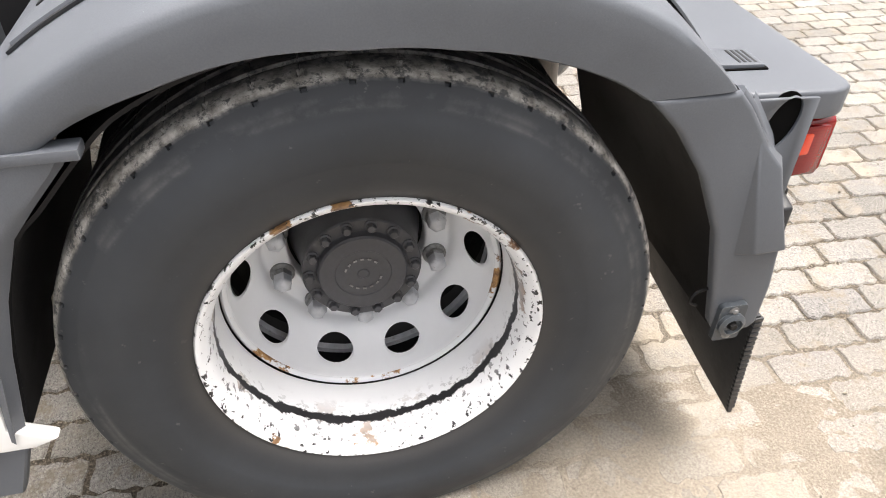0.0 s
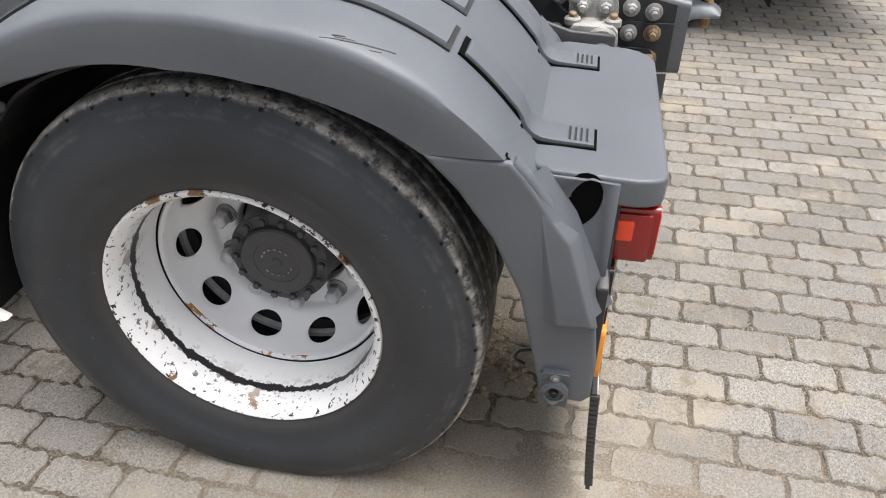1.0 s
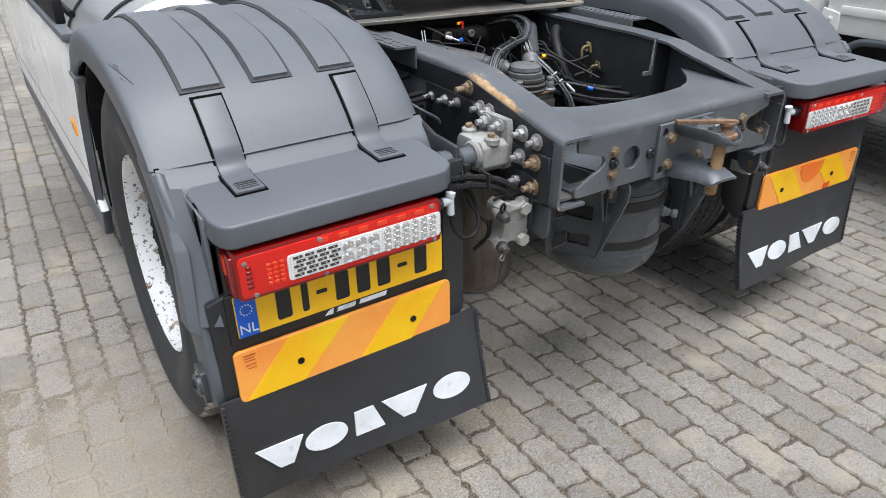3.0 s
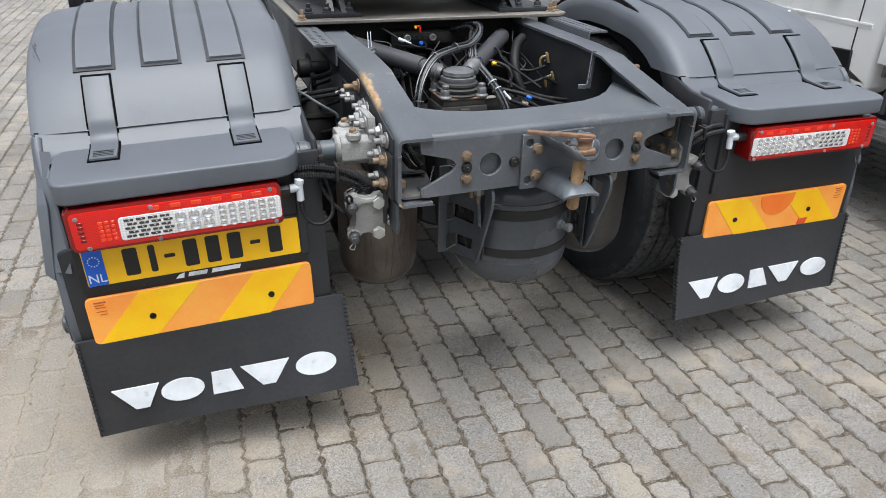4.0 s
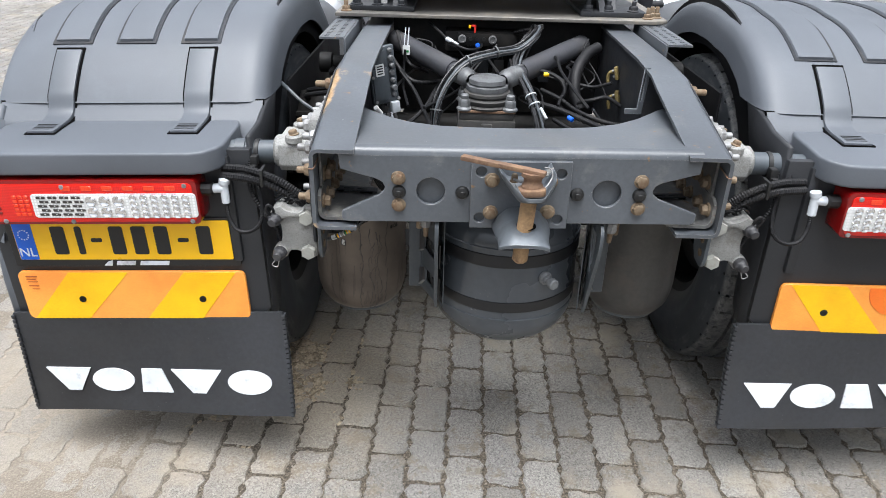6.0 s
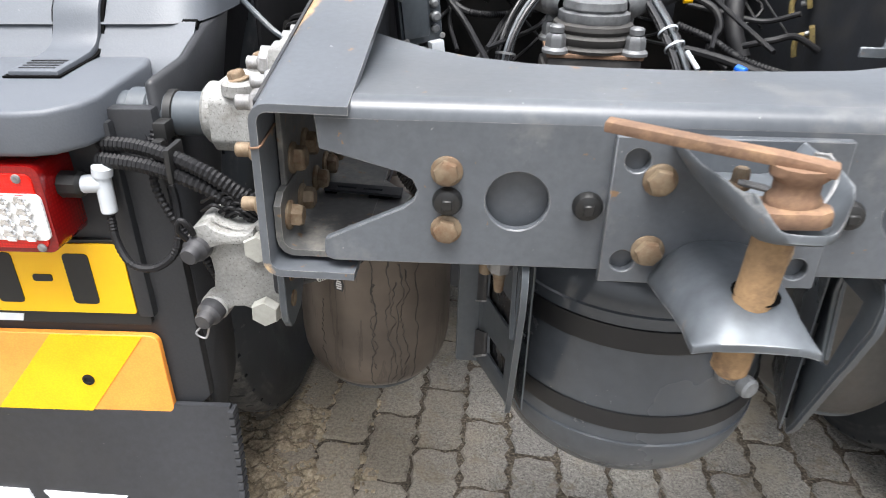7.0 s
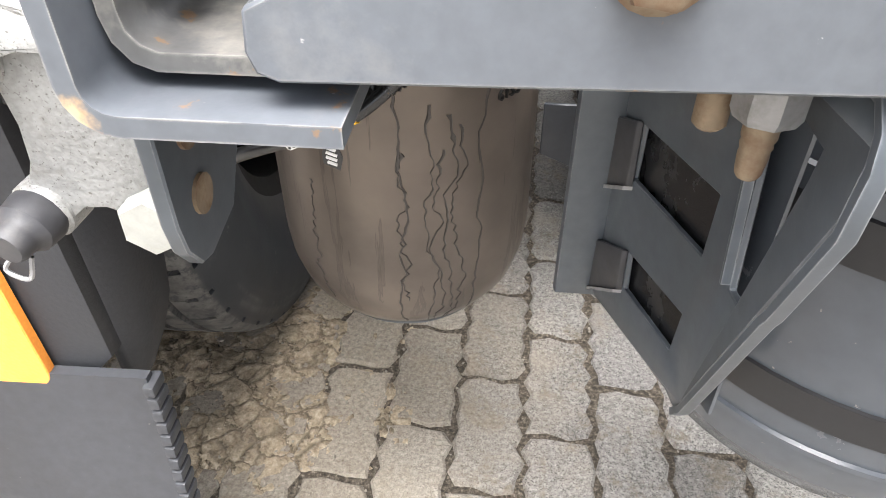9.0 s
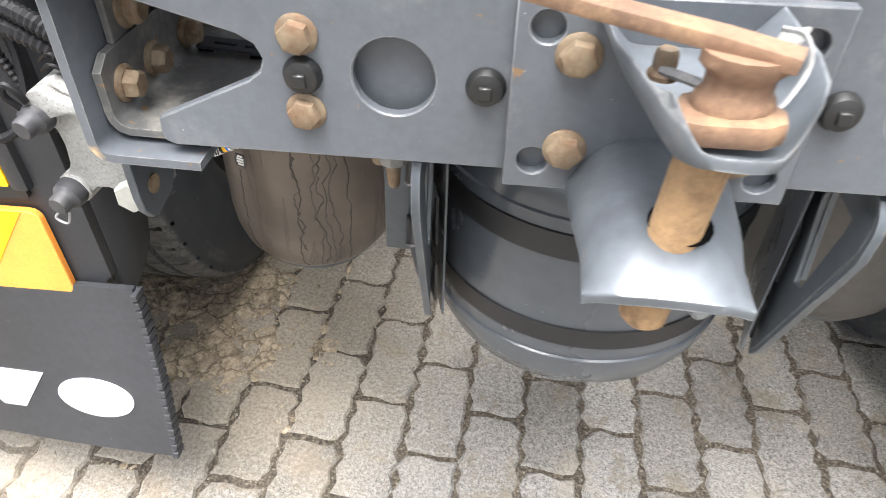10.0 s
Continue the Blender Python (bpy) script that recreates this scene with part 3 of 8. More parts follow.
def lathe(profile, segs, m=None, shape=None, closed=False, start=0.0, turn=None):
    """Turns (radius, height) points about z; shape(i, k, r, h) may change a point."""
    bm = fresh()
    rings = []
    for k, (r, h) in enumerate(profile):
        if r < 1e-6:
            rings.append([bm.verts.new((0, 0, h))])
            continue
        ring = []
        for i in range(segs):
            rr, hh = shape(i, k, r, h) if shape else (r, h)
            a = turn(i) if turn else start + 2 * math.pi * i / segs
            ring.append(bm.verts.new((rr * math.cos(a), rr * math.sin(a), hh)))
        rings.append(ring)
    pairs = list(zip(rings, rings[1:])) + ([(rings[-1], rings[0])] if closed else [])
    for a, b in pairs:
        for i in range(segs):
            j = (i + 1) % segs
            vs = [a[i % len(a)], a[j % len(a)], b[j % len(b)], b[i % len(b)]]
            vs = list(dict.fromkeys(vs))
            if len(vs) > 2:
                bm.faces.new(vs)
    bmesh.ops.recalc_face_normals(bm, faces=bm.faces)
    if m:
        bm.transform(m)
    return bm


def rod(p0, p1, r, segs=16, w=0.0, r1=None):
    p0, p1 = Vector(p0), Vector(p1)
    d = (p1 - p0).length
    r1 = r if r1 is None else r1
    prof = [(0, 0), (r - w, 0), (r, w), (r1, d - w), (r1 - w, d), (0, d)] if w else [(0, 0), (r, 0), (r1, d), (0, d)]
    return lathe(prof, segs, aim(p0, p1 - p0))


def smooth_path(pts, step=6):
    pts = [Vector(p) for p in pts]
    ext = [2 * pts[0] - pts[1]] + pts + [2 * pts[-1] - pts[-2]]
    out = []
    for i in range(1, len(ext) - 2):
        a, b, c, d = ext[i - 1:i + 3]
        for s in range(step):
            t = s / step
            out.append(0.5 * ((2 * b) + (c - a) * t + (2 * a - 5 * b + 4 * c - d) * t * t + (3 * b - a - 3 * c + d) * t ** 3))
    return out + [pts[-1]]


def tube(pts, r, segs=8, step=6, ribs=0.0, pitch=0.006):
    """A round hose along a smooth path; ribs: the depth of its corrugation."""
    path = smooth_path(pts, step)
    if ribs:
        fine = []
        for a, b in zip(path, path[1:]):
            k = max(1, round((b - a).length / (pitch / 2)))
            fine += [a.lerp(b, i / k) for i in range(k)]
        path = fine + [path[-1]]
    bm = fresh()
    rings = []
    side = None
    for i, p in enumerate(path):
        way = (path[min(i + 1, len(path) - 1)] - path[max(i - 1, 0)]).normalized()
        if side is None:
            side = way.orthogonal().normalized()
        side = (side - way * side.dot(way)).normalized()
        up = way.cross(side)
        rr = r - ribs * (i % 2)
        rings.append([bm.verts.new(p + rr * (side * math.cos(2 * math.pi * k / segs) + up * math.sin(2 * math.pi * k / segs))) for k in range(segs)])
    for a, b in zip(rings, rings[1:]):
        for k in range(segs):
            bm.faces.new((a[k], a[(k + 1) % segs], b[(k + 1) % segs], b[k]))
    bm.faces.new(rings[0][::-1])
    bm.faces.new(rings[-1])
    bmesh.ops.recalc_face_normals(bm, faces=bm.faces)
    return bm


def strip(path, half, thick, across=Vector((1, 0, 0))):
    """A flat bar of that half width along a path, lying across the given way."""
    path = [Vector(p) for p in path]
    bm = fresh()
    rows = []
    for i, p in enumerate(path):
        way = (path[min(i + 1, len(path) - 1)] - path[max(i - 1, 0)]).normalized()
        nrm = across.cross(way).normalized() * thick / 2
        rows.append([bm.verts.new(p + a * across * half + s * nrm) for a, s in ((-1, -1), (1, -1), (1, 1), (-1, 1))])
    for a, b in zip(rows, rows[1:]):
        for k in range(4):
            bm.faces.new((a[k], a[(k + 1) % 4], b[(k + 1) % 4], b[k]))
    bm.faces.new(rows[0][::-1])
    bm.faces.new(rows[-1])
    bmesh.ops.recalc_face_normals(bm, faces=bm.faces)
    return bm


def hex_head(pos, way, r, h, washer=1.35, stud=0.0):
    """A flanged hexagon head (or a nut with its stud) that points along way."""
    m = aim(pos, way)
    bm = lathe([(0, 0), (r * washer, 0), (r * washer, h * 0.16), (r * 1.02, h * 0.3), (0, h * 0.3)], 18, m)
    merge(bm, lathe([(r, h * 0.2), (r, h * 0.70), (r * 0.93, h * 0.90), (r * 0.76, h), (0, h * 0.97)], 6, m, start=random.random()))
    if stud:
        merge(bm, lathe([(r * 0.55, h * 0.9), (r * 0.55, h + stud * 0.9), (r * 0.45, h + stud), (0, h + stud)], 12, m))
    return bm


def part(name, bm, mat, parent=None, label="", xf=None, sharp=38):
    """Links a shape as one mesh under its thing."""
    if xf is not None:
        bm.transform(xf)
        if xf.determinant() < 0:
            bmesh.ops.reverse_faces(bm, faces=bm.faces)
    me = bpy.data.meshes.new(name)
    bm.to_mesh(me)
    bm.free()
    me.polygons.foreach_set("use_smooth", [True] * len(me.polygons))
    me.set_sharp_from_angle(angle=radians(sharp))
    me.materials.append(M[mat])
    ob = new(name, me)
    if parent is not None:
        ob.parent = parent
    if label:
        tagged(ob, label)
    return ob


def lettering(body, size, m, depth=0.0006):
    """Built-in font letters as a mesh."""
    cu = bpy.data.curves.new("letters", "FONT")
    cu.body, cu.size, cu.extrude = body, size, depth
    cu.align_x, cu.align_y = "CENTER", "CENTER"
    ob = bpy.data.objects.new("letters", cu)
    me = bpy.data.meshes.new_from_object(ob)
    bm = fresh()
    bm.from_mesh(me)
    bpy.data.objects.remove(ob)
    bpy.data.curves.remove(cu)
    bpy.data.meshes.remove(me)
    bm.transform(m)
    return bm


def interp(x, table):
    for (a, u), (b, v) in zip(table, table[1:]):
        if x <= b:
            return u + (v - u) * max(0, (x - a) / (b - a))
    return table[-1][1]




# ---- the tractor unit: wheels ----
truck = tagged(new("tractor_truck"), "dark grey two-axle tractor truck parked on a paved yard", "truck")
MIRROR = Matrix.Diagonal((-1, 1, 1, 1))
AXLE = 0.475


def tyre_shape(mid, segs):
    """A truck tyre about the x axis; mid: the middle of its tread, outwards from the truck's centre line."""
    half = [(0.288, 0.100), (0.296, 0.113), (0.305, 0.117), (0.312, 0.124), (0.345, 0.137), (0.372, 0.143), (0.376, 0.1455), (0.41, 0.146), (0.438, 0.1435), (0.442, 0.1405),
            (0.462, 0.137), (0.466, 0.1345), (0.481, 0.129), (0.485, 0.1270), (0.486, 0.1265), (0.4905, 0.1245), (0.4915, 0.1237), (0.499, 0.115), (0.5005, 0.111), (0.501, 0.1095), (0.5035, 0.098), (0.504, 0.096), (0.505, 0.076), (0.494, 0.074), (0.494, 0.066), (0.506, 0.064),
            (0.507, 0.032), (0.495, 0.030), (0.495, 0.022), (0.508, 0.020)]
    prof = half + [(r, -h) for r, h in half[::-1]]

    def notch(i, k, r, h):
        j = min(k, len(prof) - 1 - k)
        q = i % 8
        if 14 <= j <= 15 and q < 5:
            return r - 0.004, h - math.copysign(0.006, h)
        if 19 <= j <= 20 and q < 5:
            return r - 0.009, h
        if j > 20 and q == 2 and prof[k][0] > 0.5:
            return r - 0.004, h
        return r, h

    step = 2 * math.pi * 8 / segs
    bm = lathe(prof, segs, Matrix.Translation((0, 0, AXLE)) @ Matrix.Rotation(radians(-90), 4, "Y") @ Matrix.Translation((0, 0, mid)), notch, turn=lambda i: (i // 8 + (0.0, 0.045, 0.06, 0.075, 0.12, 0.135, 0.55, 0.985)[i % 8]) * step)
    for v in bm.verts:
        v.co.z = max(v.co.z, 0.0015)
    return bm


def out(h):
    """The pose of a shape turned about the axle, standing outwards on the truck's left."""
    return Matrix.Translation((0, 0, AXLE)) @ Matrix.Rotation(radians(-90), 4, "Y") @ Matrix.Translation((0, 0, h))


def wheel(xf, outer, segs):
    mid = 1.090 if outer else 0.760
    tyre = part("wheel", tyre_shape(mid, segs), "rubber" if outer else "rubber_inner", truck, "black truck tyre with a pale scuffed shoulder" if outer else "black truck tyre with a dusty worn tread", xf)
    tyre.name = "wheel"
    if not outer:
        part("rim", lathe([(0.296, 0.108), (0.27, 0.09), (0.262, -0.09), (0.296, -0.108)], 60, out(mid)), "grime", tyre, "", xf)
        return
    rim = lathe([(0.296, 1.190), (0.300, 1.205), (0.297, 1.211), (0.291, 1.210), (0.288, 1.203), (0.281, 1.196), (0.276, 1.182), (0.274, 1.165), (0.272, 1.150), (0.270, 1.128), (0.2695, 1.105),
                 (0.2695, 1.070), (0.268, 1.060), (0.270, 1.05), (0.278, 1.05), (0.285, 1.18)], 96, out(0))
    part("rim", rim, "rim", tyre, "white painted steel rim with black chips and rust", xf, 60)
    # the dished disc with its ten hand holes: a rounded ridge, a bowl, and the flat nut face
    dish = [(0.2690, 1.030), (0.2670, 1.046), (0.262, 1.0515), (0.257, 1.0505), (0.254, 1.044), (0.2535, 1.034), (0.252, 1.022), (0.248, 1.004), (0.240, 0.984), (0.229, 0.965), (0.217, 0.949), (0.206, 0.936),
            (0.199, 0.925), (0.196, 0.916), (0.193, 0.911), (0.188, 0.909), (0.166, 0.909), (0.147, 0.909), (0.143, 0.906), (0.142, 0.895), (0.142, 0.87)]
    run = [0.0]
    for p, q in zip(dish, dish[1:]):
        run.append(run[-1] + math.hypot(q[0] - p[0], q[1] - p[1]))

    def on_dish(sv, ang, inset=0.0):
        r, h = interp(sv, list(zip(run, [p[0] for p in dish]))), interp(sv, list(zip(run, [p[1] for p in dish])))
        return (r * math.cos(ang), r * math.sin(ang), h - inset)

    s0, s1, sm = run[5], run[13], (run[5] + run[13]) / 2 - 0.010
    disc = lathe(dish[:6], 100, None, start=0.0)
    merge(disc, lathe(dish[13:], 100, None, start=0.0))
    for q in range(10):
        a0 = radians(18 + 36 * q)
        border = []
        for k in range(12):
            border.append((s0 + (s1 - s0) * k / 12, -18.0))
        for k in range(10):
            border.append((s1, -18 + 3.6 * k))
        for k in range(12):
            border.append((s1 + (s0 - s1) * k / 12, 18.0))
        for k in range(10):
            border.append((s0, 18 - 3.6 * k))
        loops = []
        for lv in range(8):
            ring = []
            for sv, dg in border:
                du, dv = sv - sm, radians(dg) * 0.232
                d = math.hypot(du, dv)
                hu, hv = du / d * 0.040, dv / d * 0.040
                f = max(0, lv - 2) / 5
                u, v = hu + (du - hu) * f, hv + (dv - hv) * f
                if lv < 2:
                    u, v = u * 0.97, v * 0.97
                ring.append(disc.verts.new(on_dish(sm + u, a0 + v / 0.232, (0.012, 0.0015, 0, 0, 0, 0, 0, 0)[lv])))
            loops.append(ring)
        n = len(border)
        for u, v in zip(loops, loops[1:]):
            for k in range(n):
                disc.faces.new((u[k], u[(k + 1) % n], v[(k + 1) % n], v[k]))
    bmesh.ops.remove_doubles(disc, verts=disc.verts, dist=0.0002)
    bmesh.ops.recalc_face_normals(disc, faces=disc.faces)
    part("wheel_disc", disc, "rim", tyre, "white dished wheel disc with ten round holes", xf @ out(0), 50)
    part("ridge_rust", lathe([(0.2676, 1.046), (0.2622, 1.0523), (0.2566, 1.0512), (0.2533, 1.0443)], 100, out(0)), "ridge", tyre, "rust patches along the disc's ridge", xf, 60)
    for i in range(10):
        a = radians(36 * i)
        m = out(0.908) @ Matrix.Translation((0.168 * math.cos(a), 0.168 * math.sin(a), 0))
        nut = lathe([(0, 0), (0.0255, 0), (0.0255, 0.006), (0.021, 0.010), (0, 0.010)], 20, m)
        merge(nut, lathe([(0.0205, 0.004), (0.0205, 0.022), (0.0195, 0.026), (0, 0.026)], 6, m, start=a))
        nut_ob = part("wheel_nut", nut, "zinc", tyre, "grey zinc wheel nut with a pale cap", xf)
        part("nut_cap", lathe([(0.0200, 0.024), (0.0198, 0.042), (0.016, 0.048), (0.008, 0.051), (0.0, 0.051)], 6, m, start=a), "nut_cap", nut_ob, "", xf)
    hub = lathe([(0.141, 0.80), (0.138, 0.86), (0.128, 0.90), (0.121, 0.93), (0.118, 0.95), (0.118, 0.993), (0.115, 0.996), (0.091, 0.996), (0.089, 0.999), (0.088, 1.008), (0.084, 1.012),
                 (0.056, 1.0125), (0.054, 1.0105), (0.012, 1.0105), (0.010, 1.0125), (0, 1.0125)], 64, out(0))
    part("hub", hub, "hub", tyre, "dark painted hub cap", xf)
    for i in range(14):
        a = 2 * math.pi * (i + 0.5) / 14
        part("hub_bolt", hex_head((0, 0, 0), (0, 0, 1), 0.0098, 0.014, 1.3), "hub", tyre, "", xf @ out(0.996) @ Matrix.Translation((0.1035 * math.cos(a), 0.1035 * math.sin(a), 0)))
    for i in range(16):
        a = 2 * math.pi * i / 16
        if i % 8 not in (0, 1):
            part("hub_marking", box(-0.0035, 0.0035, -0.0018, 0.0018, 0, 0.0012), "zinc", tyre, "", xf @ out(1.0122) @ Matrix.Rotation(a, 4, "Z") @ Matrix.Translation((0, 0.036, 0)))
    part("inner_ring", lathe([(0.270, 0.926), (0.283, 0.926), (0.284, 0.940), (0.272, 0.941)], 64, out(0), closed=True), "nut_cap", tyre, "", xf)
    part("brake_drum", lathe([(0.141, 0.72), (0.215, 0.72), (0.215, 0.83), (0.20, 0.85), (0.14, 0.86)], 48, out(0)), "grime", tyre, "", xf)


LEFT = Matrix.Identity(4)
wheel(LEFT, True, 384)
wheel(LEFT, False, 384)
wheel(MIRROR, True, 384)
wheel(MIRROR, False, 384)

# the driven axle
axle = merge(rod((-1.0, 0, AXLE), (1.0, 0, AXLE), 0.075, 20), lathe([(0, -0.2), (0.10, -0.2), (0.17, -0.15), (0.2, -0.08), (0.215, 0), (0.2, 0.08), (0.14, 0.2), (0.09, 0.26), (0, 0.26)], 32, aim((0.0, 0.0, AXLE + 0.03), (0, 1, 0))))
part("rear_axle", axle, "grime", truck, "oily black driven axle")

# ---- mudguards ----
PIVOT = Matrix.Translation((-0.9, 0, 0.7))
G_LEFT = PIVOT @ Matrix.Rotation(radians(-2.0), 4, "Y") @ PIVOT.inverted()
G_RIGHT = Matrix.Translation((-0.006, -0.008, 0.024)) @ Matrix.Diagonal((-1.05, 1, 1, 1))
HUBZ = 0.502


CREASE = [(30, 0.686), (39, 0.682), (52, 0.672), (65, 0.650), (76, 0.626), (90, 0.619), (105, 0.624), (120, 0.630), (145, 0.650)]
INNER = [(30, 0.588), (39, 0.587), (47, 0.581), (52, 0.575), (63, 0.555), (76, 0.536), (90, 0.531), (106, 0.549), (116, 0.559), (127, 0.581), (150, 0.60)]


def top_r(deg):
    return interp(deg, CREASE) + interp(deg, [(30, 0.008), (39, 0.010), (46, 0.017), (54, 0.024), (64, 0.028), (180, 0.028)])


def guard_r(x, deg):
    """The crown's radius between the crease and the middle of the guard."""
    k = interp(x, [(-1.2565, 0.0), (-1.249, 0.24), (-1.236, 0.40), (-1.215, 0.58), (-1.18, 0.80), (-1.12, 1.0), (-0.5, 1.0)])
    return interp(deg, CREASE) + k * (top_r(deg) - interp(deg, CREASE))


def arch(x, r, deg):
    return (x, -r * math.cos(radians(deg)), HUBZ + r * math.sin(radians(deg)))


def mudguard(xf, side):
    """One rear mudguard with its shelf, straps, lamp, plates and flap, built for the left side."""
    rows = []
    steps = 44
    section = [(-1.247, lambda d: interp(d, INNER)), (-1.254, lambda d: interp(d, INNER) + 0.004), (-1.2585, lambda d: interp(d, CREASE) - 0.040), (-1.2590, lambda d: interp(d, CREASE) - 0.012), (-1.2565, lambda d: interp(d, CREASE) + 0.000)]
    section += [(x, lambda d, q=x: guard_r(q, d)) for x in (-1.249, -1.236, -1.215, -1.18, -1.12, -0.9, -0.66)]
    section += [(-0.63, lambda d: top_r(d) - 0.002), (-0.607, lambda d: top_r(d) - 0.010), (-0.594, lambda d: top_r(d) - 0.028), (-0.589, lambda d: top_r(d) - 0.06), (-0.587, lambda d: top_r(d) - 0.115)]
    bm = fresh()
    for x, f in section:
        d0 = math.degrees(math.asin(min(0.99, 0.432 / f(39))))
        d1 = 180 - math.degrees(math.asin(min(0.99, 0.428 / f(138))))
        rows.append([bm.verts.new(arch(x, f(d0 + (d1 - d0) * i / steps), d0 + (d1 - d0) * i / steps)) for i in range(steps + 1)])
    for a, b in zip(rows, rows[1:]):
        for i in range(steps):
            bm.faces.new((a[i], a[i + 1], b[i + 1], b[i]))
    bmesh.ops.recalc_face_normals(bm, faces=bm.faces)
    bmesh.ops.solidify(bm, geom=bm.faces[:], thickness=0.006)
    guard = part("mudguard", bm, "guard", truck, "dark grey moulded plastic rear mudguard with raised ribs", xf, 45)

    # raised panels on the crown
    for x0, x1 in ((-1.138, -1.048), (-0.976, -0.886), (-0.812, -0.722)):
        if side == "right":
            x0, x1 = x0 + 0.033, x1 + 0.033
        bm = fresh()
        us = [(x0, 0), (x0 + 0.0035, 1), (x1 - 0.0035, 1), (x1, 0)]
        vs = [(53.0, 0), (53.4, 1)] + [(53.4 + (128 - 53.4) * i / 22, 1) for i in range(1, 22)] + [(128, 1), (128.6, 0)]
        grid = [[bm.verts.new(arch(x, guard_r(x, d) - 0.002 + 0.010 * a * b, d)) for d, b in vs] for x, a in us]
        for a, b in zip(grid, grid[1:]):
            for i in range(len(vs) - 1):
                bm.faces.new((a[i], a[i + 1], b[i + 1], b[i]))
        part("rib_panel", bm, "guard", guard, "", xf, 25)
        # dark strip painted in as the shade round the rib
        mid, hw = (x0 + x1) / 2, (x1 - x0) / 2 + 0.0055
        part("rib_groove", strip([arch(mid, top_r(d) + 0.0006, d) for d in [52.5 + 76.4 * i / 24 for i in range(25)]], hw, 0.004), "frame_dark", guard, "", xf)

    # hold-down straps on black strips painting the gap's shade, foot slots as black bars
    for x in (-1.092, -0.757):
        over = [Vector(arch(x, top_r(d) + 0.003, d)) for d in (50.6, 49, 47, 45, 43, 41.5, 40)]
        foot = [Vector((x, y, z)) for y, z in ((-0.546, 0.922), (-0.560, 0.9085), (-0.578, 0.9015), (-0.605, 0.8985), (-0.63, 0.897), (-0.662, 0.895))]
        path = smooth_path(over + foot, 3)
        part("strap", bevel(strip(path, 0.0315, 0.013), 0.003, 2), "guard", guard, "flexible dark plastic hold-down strap", xf)
        gap_path = [arch(x, top_r(d) + 0.0006, d) for d in (51.4, 49, 47, 45, 43, 41.5, 40)] + [(x, -0.542, 0.919), (x, -0.560, 0.902), (x, -0.58, 0.8965), (x, -0.62, 0.8945), (x, -0.667, 0.8925)]
        part("strap_seat", strip(smooth_path(gap_path, 3), 0.0360, 0.007), "void", guard, "", xf)
        for k in range(4):
            part("strap_slot", box(x - 0.023, x + 0.023, -0.6235 - 0.0095 * k, -0.6195 - 0.0095 * k, 0.902 - 0.0008 * k, 0.9052 - 0.0008 * k), "ink", guard, "", xf)

    # the shelf over the lamp, its top falling slightly to the rear
    outline = [(-1.200, -0.760), (-1.190, -0.776), (-1.172, -0.783), (-0.705, -0.783), (-0.680, -0.776), (-0.655, -0.752), (-0.645, -0.725), (-0.643, -0.60), (-0.655, -0.56), (-0.69, -0.542), (-1.16, -0.555), (-1.196, -0.572), (-1.209, -0.60), (-1.207, -0.735)]
    shelf = plate(outline, "z", 0.846, 0.897, w=0.010, seg=3)
    for v in shelf.verts:
        v.co.z -= 0.055 * max(0.0, -0.60 - v.co.y)
    part("lamp_shelf", shelf, "guard", guard, "dark grey plastic shelf above the lamp", xf, 50)

    # the flank below the seam, and the set-back panel with its oval opening
    edge = [(-0.398, 0.931), (-0.455, 0.872), (-0.515, 0.785), (-0.566, 0.672), (-0.602, 0.514), (-0.615, 0.45), (-0.632, 0.424), (-0.700, 0.422), (-0.714, 0.44), (-0.714, 0.53), (-0.700, 0.64), (-0.672, 0.70), (-0.645, 0.765), (-0.618, 0.825), (-0.588, 0.868), (-0.562, 0.905), (-0.538, 0.931)]
    part("side_panel", plate(edge, "x", -1.258, -1.232, w=0.009, seg=3), "guard", guard, "", xf, 50)
    oval = [(-0.655 + 0.027 * math.cos(a) - 0.012 * math.sin(a) * 0.8, 0.842 + 0.047 * math.sin(a)) for a in [2 * math.pi * i / 28 for i in range(28)]]
    rear = [(-0.572, 0.8875), (-0.600, 0.8895), (-0.66, 0.887), (-0.708, 0.883), (-0.708, 0.60), (-0.66, 0.60), (-0.60, 0.72), (-0.565, 0.84)]
    part("recess_panel", plate(rear, "x", -1.2135, -1.2060, [oval], w=0.001), "guard", guard, "", xf, 50)
    # black disc paints the dark of the opening over the solid shelf
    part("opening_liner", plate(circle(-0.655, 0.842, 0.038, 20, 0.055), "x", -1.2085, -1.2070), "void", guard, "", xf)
    # the slanting face between flank and set-back panel
    ramp_bm = fresh()
    a = [ramp_bm.verts.new((-1.253, y, z)) for y, z in edge[10:16]]
    b = [ramp_bm.verts.new((-1.2125, y - 0.028, z + 0.002)) for y, z in edge[10:16]]
    for k in range(5):
        ramp_bm.faces.new((a[k], a[k + 1], b[k + 1], b[k]))
    part("side_ramp", ramp_bm, "guard", guard, "", xf, 60)
    # the moulded bulge down the flank, ending in a ledge
    bulge = fresh()
    pa, pb, pc, pd, pe, pg, ph = [bulge.verts.new((-1.2575 - h, y, z)) for y, z, h in ((-0.590, 0.850, 0.0), (-0.636, 0.632, 0.022), (-0.694, 0.634, 0.020), (-0.640, 0.795, 0.007), (-0.612, 0.620, 0.0), (-0.706, 0.618, 0.0), (-0.655, 0.80, -0.02))]
    for f in ((pa, pb, pc, pd), (pa, pe, pb), (pb, pe, pg, pc), (pc, pg, ph, pd), (pa, pd, ph)):
        bulge.faces.new(f)
    bmesh.ops.recalc_face_normals(bulge, faces=bulge.faces)
    bevel(bulge, 0.004, 2, 15)
